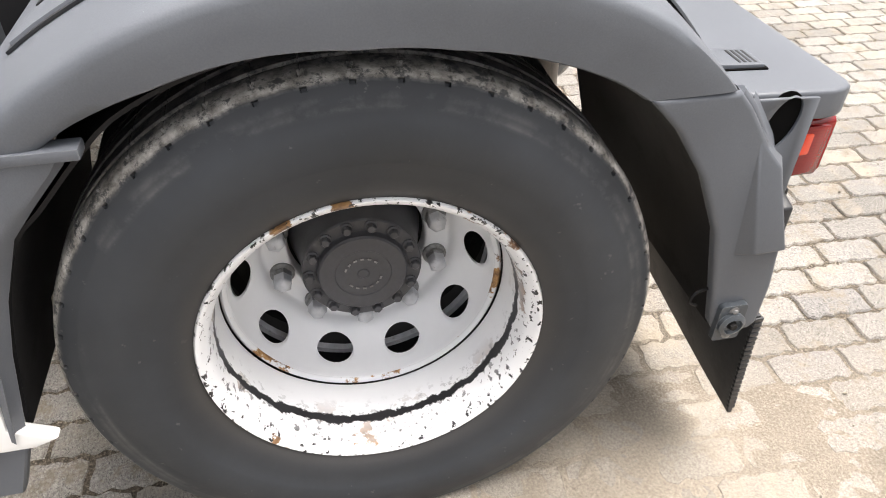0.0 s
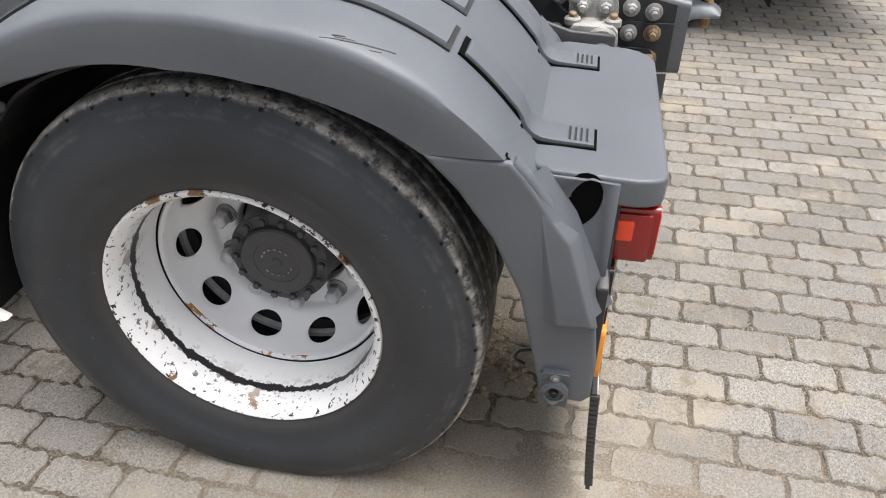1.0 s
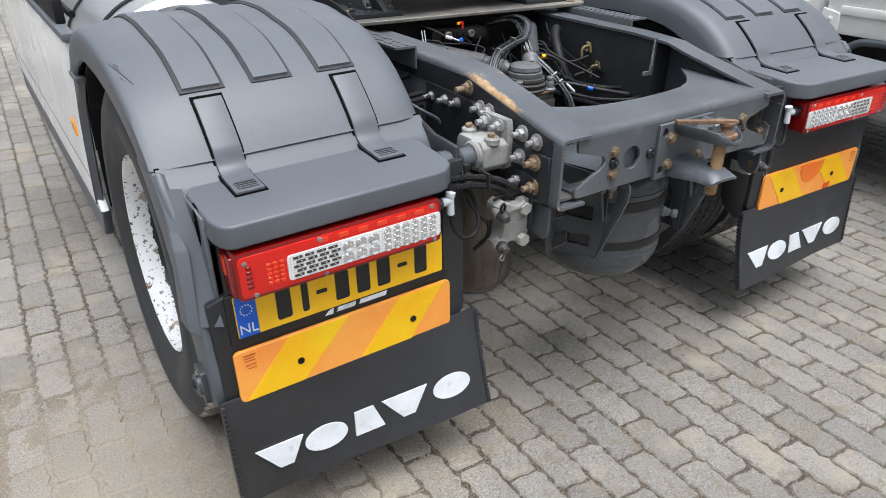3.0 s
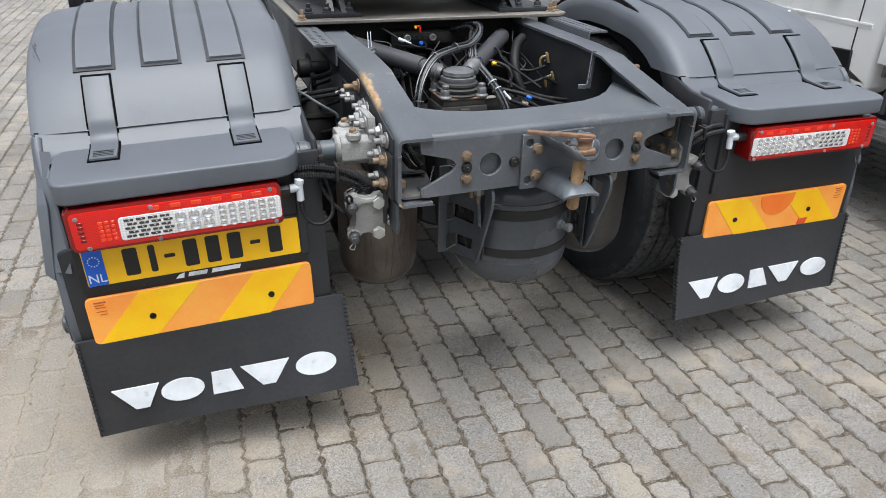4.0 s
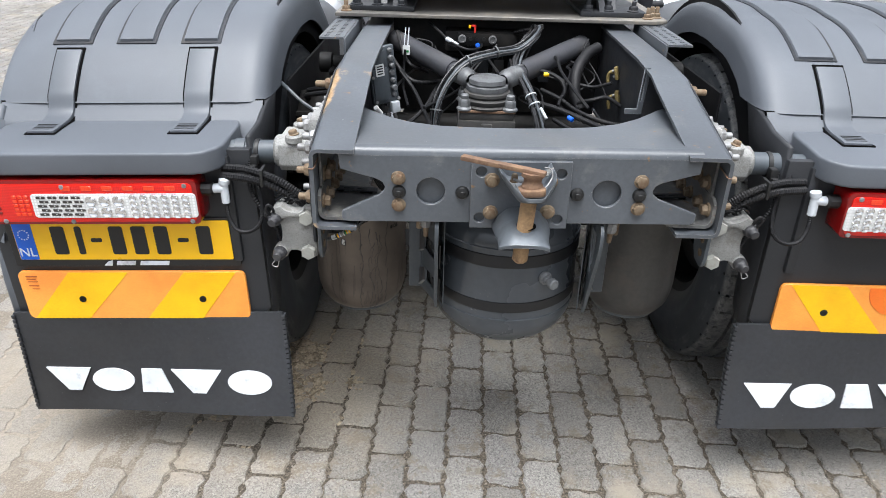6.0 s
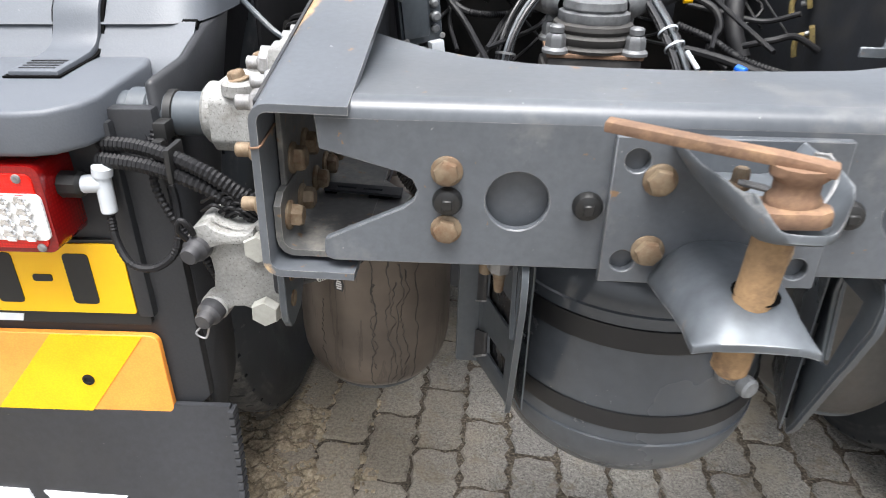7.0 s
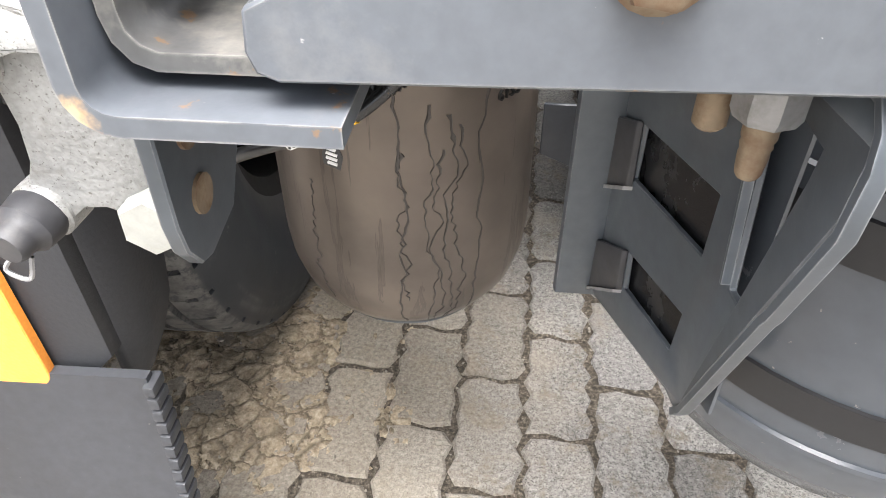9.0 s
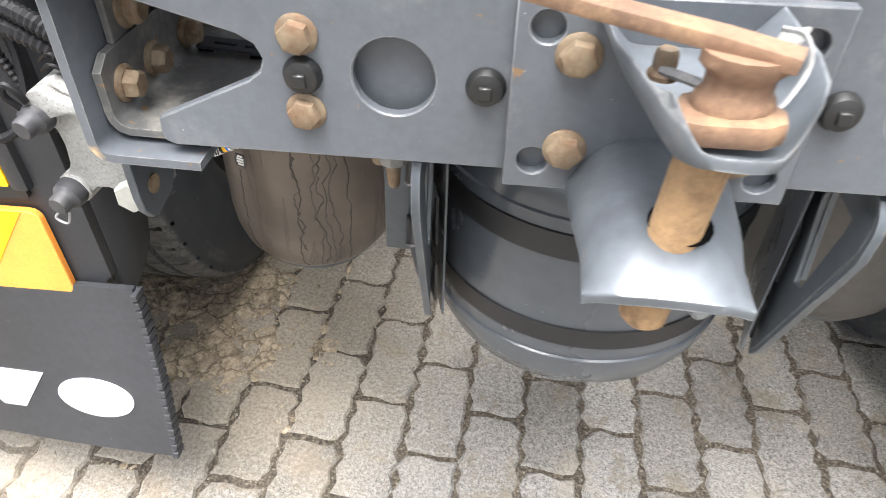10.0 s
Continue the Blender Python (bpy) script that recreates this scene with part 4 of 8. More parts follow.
    part("side_bulge", bulge, "guard", guard, "", xf, 60)
    # a creased fold running down from the seam
    part("side_fold", tube([(-1.243, -0.538, 0.925), (-1.243, -0.563, 0.898), (-1.240, -0.588, 0.862), (-1.236, -0.606, 0.835)], 0.012, 10), "guard", guard, "", xf, 60)

    # the sheet over the tyre, the slope under the seam, and the back
    line = smooth_path([(-0.9225, y, z) for y, z in ((-0.40, 0.930), (-0.46, 0.872), (-0.52, 0.785), (-0.571, 0.672), (-0.607, 0.514), (-0.622, 0.44))], 4)
    part("liner", strip(line, 0.317, 0.006), "black", guard, "", xf, 60)
    slope = smooth_path([(-0.9225, y, z) for y, z in ((-0.530, 0.9335), (-0.545, 0.917), (-0.560, 0.902), (-0.574, 0.886), (-0.60, 0.84), (-0.625, 0.78))], 4)
    # black strip painted in as the shade of the seam
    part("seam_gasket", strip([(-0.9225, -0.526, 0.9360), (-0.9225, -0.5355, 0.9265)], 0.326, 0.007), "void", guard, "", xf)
    part("slope", strip(slope, 0.324, 0.006), "guard", guard, "", xf, 60)
    back = plate([(-1.238, 0.435), (-1.238, 0.690), (-1.195, 0.705), (-1.195, 0.872), (-0.592, 0.872), (-0.592, 0.455), (-0.612, 0.435)], "y", -0.716, -0.694, w=0.005, seg=2)
    merge(back, box(-0.662, -0.640, -0.728, -0.70, 0.592, 0.86, 0.006))
    part("back_panel", back, "panel", guard, "black plastic back panel behind the lamp", xf, 50)
    cheek = plate([(-0.42, 0.94), (-0.52, 0.93), (-0.60, 0.905), (-0.70, 0.90), (-0.704, 0.41), (-0.695, 0.40), (-0.674, 0.40), (-0.64, 0.414), (-0.614, 0.436), (-0.603, 0.469), (-0.597, 0.55), (-0.56, 0.70), (-0.50, 0.82)], "x", -0.604, -0.590, w=0.005)
    part("inner_cheek", cheek, "panel", guard, "", xf, 50)

    # the dark liner over the front of the tyre, and a filler inside it
    fl = smooth_path([(-0.9225, y, z) for y, z in ((0.0, 1.045), (0.12, 1.035), (0.22, 1.005), (0.30, 0.965), (0.355, 0.915), (0.420, 0.846), (0.465, 0.80), (0.507, 0.70), (0.536, 0.60), (0.558, 0.50), (0.572, 0.43))], 3)
    part("front_liner", strip([q for q in fl if q.y < 0.553], 0.312, 0.006), "black", guard, "black plastic wheel-arch liner", xf, 60)
    part("liner_tail", strip([Vector((-1.130, q.y + 0.002, q.z)) for q in fl if q.y > 0.53], 0.104, 0.006), "black", guard, "", xf, 60)
    part("arch_cover", strip(smooth_path([(-0.925, y, z) for y, z in ((0.30, 1.02), (0.36, 0.985), (0.44, 0.915), (0.51, 0.82), (0.56, 0.72), (0.59, 0.64))], 3), 0.306, 0.006), "black", guard, "", xf, 60)
    # added black ring that closes the view through the dark arch
    ring = [arch(0, 0.66, d)[1:] for d in range(35, 151, 5)] + [arch(0, 0.50, d)[1:] for d in range(150, 34, -5)]
    part("inner_apron", plate(ring, "x", -0.612, -0.606), "black", guard, "", xf)
    # rubber buffer bracket low on the flank
    mount = merge(plate(rrect(-0.672, -0.618, 0.418, 0.505, 0.008), "x", -1.27, -1.257, w=0.002), lathe([(0.026, 0), (0.026, 0.01), (0.018, 0.014), (0.016, 0.008), (0.0, 0.008)], 24, aim((-1.268, -0.645, 0.462), (-1, 0, 0))))
    mount_ob = part("buffer_bracket", mount, "pipe", guard, "", xf)
    for z in (0.432, 0.492):
        part("buffer_screw", hex_head((-1.27, -0.645, z), (-1, 0, 0), 0.006, 0.006, 1.6), "zinc", guard, "", xf)
    part("buffer_bolt", hex_head((-1.275, -0.645, 0.462), (-1, 0, 0), 0.008, 0.010, 1.2), "grime", guard, "", xf)
    part("buffer_loop", tube([(-1.24, -0.60, 0.53), (-1.243, -0.575, 0.525), (-1.243, -0.568, 0.505), (-1.24, -0.585, 0.49)], 0.003), "black", guard, "", xf)

    # the mud flap, slightly curled, with a toothed inner edge
    def curl(bm):
        """Bends a shape on the flap backwards towards its lower inner corner."""
        for v in bm.verts:
            u, w = (v.co.x + 1.25) / 0.69, max(0.0, (0.445 - v.co.z) / 0.29)
            v.co.y -= (0.020 + 0.040 * u) * w ** 1.4
        return bm

    flap = fresh()
    cols, lines = 14, 8
    g = {}
    for i in range(cols + 1):
        for j in range(lines + 1):
            u, v = i / cols, j / lines
            x = -1.250 + 0.687 * u + 0.010 * v * u - 0.004 * v * (1 - u)
            z = 0.445 - (0.293 - 0.014 * u) * v + 0.003 * math.sin(u * 5) * v
            y = -0.727 + 0.003 * v * math.sin(u * 6.1)
            for k, dy in ((0, 0), (1, 0.009)):
                g[i, j, k] = flap.verts.new((x, y + dy, z))
    for i in range(cols):
        for j in range(lines):
            flap.faces.new((g[i, j, 0], g[i + 1, j, 0], g[i + 1, j + 1, 0], g[i, j + 1, 0]))
            flap.faces.new((g[i, j, 1], g[i, j + 1, 1], g[i + 1, j + 1, 1], g[i + 1, j, 1]))
    for i in range(cols):
        flap.faces.new((g[i, lines, 0], g[i + 1, lines, 0], g[i + 1, lines, 1], g[i, lines, 1]))
        flap.faces.new((g[i, 0, 1], g[i + 1, 0, 1], g[i + 1, 0, 0], g[i, 0, 0]))
    for j in range(lines):
        flap.faces.new((g[0, j, 1], g[0, j, 0], g[0, j + 1, 0], g[0, j + 1, 1]))
        flap.faces.new((g[cols, j, 0], g[cols, j, 1], g[cols, j + 1, 1], g[cols, j + 1, 0]))
    for i in range(21):
        z = 0.435 - 0.0133 * i
        merge(flap, box(-0.566 + 0.0004 * i, -0.5565 + 0.0004 * i, -0.733, -0.713, z - 0.0052, z + 0.0052, 0.002))
        merge(flap, box(-1.2535, -1.245, -0.733, -0.715, z - 0.0052, z + 0.0052, 0.002))
    curl(flap)
    flap_ob = part("mud_flap", flap, "flap", truck, "black rubber mud flap with white printed shapes", xf, 40)
    # the printed mark, as plain shapes
    def printed(outline_uv, name="printed_shape"):
        part(name, curl(plate([(x, z) for x, z in outline_uv], "y", -0.7306, -0.7268)), "mark_white", flap_ob, "", xf)
    if side == "right":
        # keep the order of the shapes from left to right on both flaps
        flip = lambda pts: [(-1.802 - x, z) for x, z in pts]
    else:
        flip = lambda pts: pts
    z0, z1 = 0.220, 0.286
    printed(flip([(-1.20, z1), (-1.082, z1), (-1.116, z0), (-1.150, z0)]))
    printed(flip(circle(-1.025, (z0 + z1) / 2, 0.056, 28, 0.033)))
    printed(flip([(-0.950, z0), (-0.946, z1), (-0.893, z1), (-0.868, z0)]))
    printed(flip([(-0.868, z1), (-0.735, z1), (-0.780, z0), (-0.815, z0)]))
    printed(flip(circle(-0.662, (z0 + z1) / 2, 0.058, 28, 0.033)))

    # reflective marker board
    mk = part("marker_board", plate(rrect(-1.206, -0.643, 0.430, 0.564, 0.014), "y", -0.728, -0.718, w=0.0015), "orange", truck, "orange and yellow striped reflective marker board", xf)
    tri = [[(-1.192, 0.4315), (-1.053, 0.4315), (-0.930, 0.5625), (-1.078, 0.5625)], [(-0.904, 0.4315), (-0.764, 0.4315), (-0.664, 0.5625), (-0.792, 0.5625)]]
    for t in tri:
        part("yellow_stripe", plate(t, "y", -0.7292, -0.7278), "yellow", mk, "", xf)
    for x in (-1.058, -0.756):
        part("rivet", lathe([(0.0085, 0), (0.0085, 0.002), (0.005, 0.003), (0.0045, 0.0012), (0, 0.0012)], 16, aim((x, -0.7293, 0.488), (0, -1, 0))), "grime", mk, "", xf)
    for i, (x0, x1, zz, hh) in enumerate(((-1.186, -1.158, 0.550, 0.003), (-1.186, -1.163, 0.543, 0.002), (-1.184, -1.160, 0.525, 0.0015), (-1.184, -1.160, 0.536, 0.0015), (-1.178, -1.16, 0.516, 0.0015))):
        part("small_print", plate([(x0, zz), (x1, zz), (x1, zz + hh), (x0, zz + hh)], "y", -0.7294, -0.7276), "print_red", mk, "", xf)

    if side == "right":
        part("faded_patch", plate([(-0.916 + 0.070 * math.cos(radians(a)), 0.560 + 0.075 * math.sin(radians(a))) for a in range(180, 361, 12)], "y", -0.7295, -0.7275), "orange_faded", mk, "deep orange worn patch", xf)
        part("torn_patch", plate([(-1.028, 0.454), (-1.066, 0.456), (-1.058, 0.4325), (-1.022, 0.4325)], "y", -0.7299, -0.7285), "red_patch", mk, "torn red patch", xf)
    tail_lamp(xf, side)
    if side == "left":
        # dark scuffs along the crease
        for k, (d0, d1, xa, xb) in enumerate(((66.5, 63.5, -1.2465, -1.238), (64.8, 60.5, -1.243, -1.230), (65.6, 63.0, -1.240, -1.234), (62.5, 58.0, -1.236, -1.222), (67.2, 65.6, -1.2485, -1.244), (66.0, 64.4, -1.238, -1.233), (61.0, 59.5, -1.240, -1.234))):
            pts = [arch(xa + (xb - xa) * i / 5, guard_r(xa + (xb - xa) * i / 5, d0 + (d1 - d0) * i / 5), d0 + (d1 - d0) * i / 5) for i in range(6)]
            part("scuff_mark", tube(pts, 0.0008 + 0.0005 * (k % 2), 5, 2), "ink", guard, "", xf)
    else:
        for d in (64.0, 80.0):
            part("stud", lathe([(0.006, 0), (0.005, 0.002), (0, 0.003)], 12, aim(arch(-1.19, top_r(d), d), (0, -math.cos(radians(d)), math.sin(radians(d))))), "tag", guard, "small white stud", xf)
    return guard


def tail_lamp(xf, side):
    """The long combination lamp: red housing, clear reflector field, screws and cable plug."""
    x0, x1, z0, z1 = -1.187, -0.699, 0.718, 0.826
    lamp = part("tail_lamp", plate(rrect(x0 + 0.002, x1 - 0.004, z0, z1, 0.012), "y", -0.782, -0.704, w=0.004, seg=2), "red_dark", truck, "long red tail lamp with clear reflectors", xf, 50)
    part("red_lens", plate(rrect(x0 + 0.008, x1 - 0.013, z0 + 0.007, z1 - 0.009, 0.010), "y", -0.7845, -0.772, w=0.003, seg=2), "red_lens", lamp, "", xf, 50)
    part("lens_side", plate(rrect(-0.772, -0.704, z0 + 0.004, z1 - 0.010, 0.006), "x", x0 - 0.004, x0 + 0.01, w=0.003), "red_dark", lamp, "", xf, 50)
    part("lens_side_glow", plate(rrect(-0.742, -0.711, z0 + 0.046, z1 - 0.022, 0.004), "x", x0 - 0.006, x0, w=0.001), "red_orange", lamp, "", xf, 50)
    part("clear_lens", plate(rrect(-1.078, -0.706, 0.736, 0.794, 0.008), "y", -0.7868, -0.783, w=0.001), "clear", lamp, "", xf)
    # brick-shaped reflectors
    for r in range(5):
        for c in range(4 if side == "left" else 5):
            if side == "left":
                # flat bricks on the pale field, each with a painted-on pale glint
                x = -1.066 + 0.0265 * c + (0.006 if r % 2 else 0)
                brick = box(x, x + 0.021, -0.7885, -0.786, 0.7415 + 0.0102 * r, 0.7480 + 0.0102 * r, 0.0015, 1)
                ob = part("brick_reflector", brick, "led_dark", lamp, "", xf)
                part("brick_glint", box(x + 0.011, x + 0.0135, -0.7889, -0.7884, 0.7437 + 0.0102 * r, 0.7464 + 0.0102 * r), "clear", ob, "", xf)
            elif r < 4:
                # small facets, each half bright and half dark, the shade painted as a triangle
                x, z = -1.062 + 0.0205 * c + (0.006 if r % 2 else 0), 0.742 + 0.0128 * r
                ob = part("facet_reflector", box(x, x + 0.0165, -0.7885, -0.786, z, z + 0.0105, 0.002, 1), "led", lamp, "", xf)
                part("facet_shade", plate([(x + 0.003, z + 0.0015), (x + 0.014, z + 0.0015), (x + 0.007, z + 0.0075)], "y", -0.7889, -0.7884), "led_dark", ob, "", xf)
    for r in range(2):
        for c in range(3):
            x, z = -0.942 + 0.031 * c, 0.751 + 0.027 * r
            part("bulb_reflector", lathe([(0.0132, 0), (0.0132, 0.0035), (0.0120, 0.0042), (0.0085, 0.0015), (0.0050, 0.0006), (0.0040, 0.0036), (0, 0.0042)], 12, aim((x, -0.7865, z), (0, -1, 0))), "led", lamp, "", xf)
    for r in range(4):
        for c in range(6):
            x, z = -0.846 + 0.0235 * c, 0.744 + 0.0138 * r
            part("led_reflector", lathe([(0.0095, 0), (0.0095, 0.003), (0.0085, 0.0036), (0.0040, 0.0006), (0.0030, 0.0032), (0, 0.0036)], 6, aim((x, -0.7865, z), (0, -1, 0))), "led", lamp, "", xf)
    for c in range(6):
        part("red_reflector", box(-1.008 + 0.047 * c, -0.984 + 0.047 * c, -0.7862, -0.784, 0.801, 0.812, 0.0015, 1), "red_orange", lamp, "", xf)
    for c in range(3):
        for r in range(5):
            part("red_reflector", box(-1.122 + 0.0135 * c, -1.112 + 0.0135 * c, -0.7862, -0.784, 0.740 + 0.0105 * r, 0.748 + 0.0105 * r, 0.001, 1), "red_orange", lamp, "", xf)
    for i in range(5):
        part("red_reflector", box(-1.165, -1.152, -0.7862, -0.784, 0.744 + 0.011 * i, 0.751 + 0.011 * i, 0.001, 1), "red_dark", lamp, "", xf)
    for x, z in ((-1.165, 0.803), (-1.003, 0.810), (-0.728, 0.812), (-1.150, 0.727), (-0.995, 0.726), (-0.722, 0.726)):
        part("screw", lathe([(0.0055, 0), (0.0052, 0.002), (0.003, 0.003), (0, 0.0022)], 14, aim((x, -0.7842, z), (0, -1, 0))), "zinc", lamp, "", xf)
    part("cable_nut", lathe([(0.016, 0), (0.016, 0.022), (0.012, 0.026), (0, 0.026)], 18, aim((-0.702, -0.745, 0.790), (1, 0, 0)), lambda i, k, r, h: (r * (1 - 0.06 * (i % 2)), h)), "ink", lamp, "", xf)
    plug = merge(rod((-0.678, -0.745, 0.790), (-0.650, -0.745, 0.792), 0.011, 14, 0.002), rod((-0.652, -0.745, 0.806), (-0.652, -0.748, 0.755), 0.0095, 14, 0.002), lathe([(0, 0), (0.012, 0.002), (0.012, 0.012), (0, 0.016)], 14, aim((-0.652, -0.745, 0.80), (0.2, 0, 1))))
    part("cable_plug", plug, "white_plastic", lamp, "white angled cable plug", xf)
    part("lamp_cable", tube([(-0.652, -0.748, 0.756), (-0.648, -0.755, 0.72), (-0.63, -0.765, 0.695), (-0.60, -0.765, 0.692), (-0.575, -0.755, 0.715), (-0.575, -0.735, 0.77), (-0.60, -0.715, 0.83), (-0.615, -0.70, 0.86)], 0.0055, 8, 6, 0.0009, 0.005), "hose", lamp, "black corrugated lamp cable", xf)


guard_left = mudguard(G_LEFT, "left")
guard_right = mudguard(G_RIGHT, "right")
# the right guard's crown has sagged a little
for ob in [guard_right] + list(guard_right.children):
    for v in ob.data.vertices:
        v.co.z -= 0.13 * max(0.0, v.co.z - 0.93)

# the number plate on the left, its writing as plain bars
XP = G_LEFT
holder = part("number_plate", plate(rrect(-1.203, -0.648, 0.578, 0.705, 0.006), "y", -0.723, -0.714, w=0.002), "ink", truck, "yellow number plate in a black holder", XP)
part("plate_face", plate(rrect(-1.186, -0.664, 0.597, 0.700, 0.004), "y", -0.7255, -0.7215, w=0.001), "plate_yellow", holder, "", XP)
part("country_strip", plate(rrect(-1.184, -1.139, 0.598, 0.699, 0.003), "y", -0.7268, -0.7235), "blue", holder, "blue strip with a ring of stars", XP)
part("country_letters", lettering("NL", 0.033, Matrix.Translation((-1.1615, -0.7275, 0.617)) @ Matrix.Rotation(radians(90), 4, "X")), "mark_white", holder, "", XP)
for i in range(12):
    a = 2 * math.pi * i / 12
    part("star_dot", plate(circle(-1.1615 + 0.0125 * math.cos(a), 0.664 + 0.0125 * math.sin(a), 0.0018, 6), "y", -0.7274, -0.7264), "mark_white", holder, "", XP)
for x, w in ((-1.078, 0.034), (-1.028, 0.016), (-0.937, 0.034), (-0.883, 0.034), (-0.829, 0.034), (-0.727, 0.034)):
    part("writing_bar", plate(rrect(x - w / 2, x + w / 2, 0.612, 0.686, 0.005, 2), "y", -0.7268, -0.7245), "ink", holder, "", XP)
for x in (-0.988, -0.778):
    part("writing_dash", plate(rrect(x - 0.013, x + 0.013, 0.645, 0.655, 0.002, 1), "y", -0.7268, -0.7245), "ink", holder, "", XP)
part("holder_mark", plate([(-0.985, 0.580), (-0.965, 0.5795), (-0.962, 0.594), (-0.975, 0.590)], "y", -0.7245, -0.722), "mark_white", holder, "", XP)
for x0, x1 in ((-0.955, -0.905), (-0.897, -0.822)):
    part("holder_print", plate([(x0, 0.581), (x1 - 0.004, 0.581), (x1, 0.592), (x0 + 0.004, 0.592)], "y", -0.7245, -0.722), "mark_white", holder, "", XP)


# ---- chassis frame ----
def rail_top(y):
    return interp(y, [(-0.874, 0.943), (-0.56, 1.008), (-0.50, 1.024), (-0.35, 1.032), (3.0, 1.034)])


def rail_section(y):
    """The C-section of the left rail at y: outside web, flanges turned inwards, rounded bends."""
    t, zt, zb, xo, xi, r = 0.008, rail_top(y), interp(y, [(-0.874, 0.764), (-0.3, 0.752), (3.0, 0.752)]), -0.432, -0.340, 0.018
    outer, inner = [], []
    for cx, cz, a0 in ((xo + r, zt - r, 90), (xo + r, zb + r, 180)):
        for k in range(5):
            a = radians(a0 + 90 * k / 4)
            outer.append((cx + r * math.cos(a), cz + r * math.sin(a)))
            inner.append((cx + (r - t) * math.cos(a), cz + (r - t) * math.sin(a)))
    return [(xi, zt)] + outer + [(xi, zb), (xi, zb + t)] + inner[::-1] + [(xi, zt - t)]


def rail(xf):
    bm = fresh()
    ys = [-0.874, -0.80, -0.72, -0.64, -0.56, -0.53, -0.50, -0.42, -0.35, 0.2, 1.2, 2.8]
    rings = [[bm.verts.new((x, y, z)) for x, z in rail_section(y)] for y in ys]
    n = len(rings[0])
    for a, b in zip(rings, rings[1:]):
        for i in range(n):
            bm.faces.new((a[i], a[(i + 1) % n], b[(i + 1) % n], b[i]))
    bm.faces.new(rings[0][::-1])
    bm.faces.new(rings[-1])
    bmesh.ops.recalc_face_normals(bm, faces=bm.faces)
    ob = part("frame_rail", bm, "frame_rust" if xf is LEFT else "frame", truck, "grey painted steel chassis rail with rust at its bend" if xf is LEFT else "grey painted steel chassis rail", xf, 30)
    # dark side plates painting the guard's shade, and the rust streak on the bend
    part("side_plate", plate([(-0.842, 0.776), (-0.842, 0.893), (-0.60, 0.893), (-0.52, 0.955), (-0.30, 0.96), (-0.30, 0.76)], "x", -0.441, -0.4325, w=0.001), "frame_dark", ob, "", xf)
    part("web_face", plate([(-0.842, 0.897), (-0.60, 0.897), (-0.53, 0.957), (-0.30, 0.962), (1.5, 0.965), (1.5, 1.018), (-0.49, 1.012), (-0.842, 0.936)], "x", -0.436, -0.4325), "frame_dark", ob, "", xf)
    part("mount_plate", plate(rrect(-0.800, -0.690, 0.690, 0.832, 0.014), "x", -0.448, -0.4415, w=0.001), "frame_dark", ob, "", xf)
    # an angle bolted inside the rail's end: low web, rounded bend and a wide foot
    angle, rows = fresh(), []
    prof = [(-0.4225, 0.842), (-0.4225, 0.797), (-0.4205, 0.788), (-0.415, 0.781), (-0.407, 0.778), (-0.338, 0.778), (-0.338, 0.785), (-0.405, 0.785), (-0.411, 0.7875), (-0.4145, 0.792), (-0.4155, 0.799), (-0.4155, 0.842)]
    for y, cut in ((-0.853, 0.010), (-0.838, 0.0), (-0.62, 0.0), (-0.50, 0.004)):
        rows.append([angle.verts.new((x, y, z - (cut if z > 0.84 else 0))) for x, z in prof])
    for a, b in zip(rows, rows[1:]):
        for i in range(len(prof)):
            angle.faces.new((a[i], a[(i + 1) % len(prof)], b[(i + 1) % len(prof)], b[i]))
    angle.faces.new(rows[0][::-1])
    angle.faces.new(rows[-1])
    bmesh.ops.recalc_face_normals(angle, faces=angle.faces)
    part("inner_angle", angle, "frame_worn", ob, "", xf, 30)
    part("angle_foot", plate([(-0.339, -0.853), (-0.325, -0.850), (-0.312, -0.78), (-0.300, -0.70), (-0.338, -0.655), (-0.345, -0.56), (-0.339, -0.50)], "z", 0.7785, 0.7845, w=0.001), "frame_worn", ob, "", xf)
    part("upper_plate", plate([(-0.822, 0.842), (-0.822, 0.928), (-0.70, 0.928), (-0.68, 0.90), (-0.68, 0.85)], "x", -0.4228, -0.4165, w=0.001), "frame_worn", ob, "", xf)
    for y, z in ((-0.826, 0.811), (-0.774, 0.808), (-0.706, 0.803), (-0.652, 0.801), (-0.608, 0.801), (-0.570, 0.801)):
        part("rusty_bolt", hex_head((-0.4155, y, z), (1, 0, 0), 0.0125, 0.016, 1.25), "rust_bolt", ob, "", xf)
    for y, z in ((-0.794, 0.862), (-0.742, 0.860)):
        part("rusty_bolt", hex_head((-0.4165, y, z), (1, 0, 0), 0.0135, 0.016, 1.25), "rust_bolt", ob, "", xf)
    part("slotted_bar", plate([(-0.404, -0.712), (-0.310, -0.722), (-0.310, -0.698), (-0.404, -0.690)], "z", 0.7895, 0.7925, [[(-0.390 + d, -0.7055 - 0.1 * d), (-0.366 + d, -0.708 - 0.1 * d), (-0.366 + d, -0.7035 - 0.1 * d), (-0.390 + d, -0.701 - 0.1 * d)] for d in (0.0, 0.032)], w=0.0005), "frame_dark", ob, "", xf)
    # black blocks stand in for the shade in the gap below the bar
    for x0, x1, y in ((-0.404, -0.390, -0.709), (-0.350, -0.322, -0.716)):
        part("slotted_bar_leg", box(x0, x1, y, y + 0.015, 0.784, 0.790), "void", ob, "", xf)
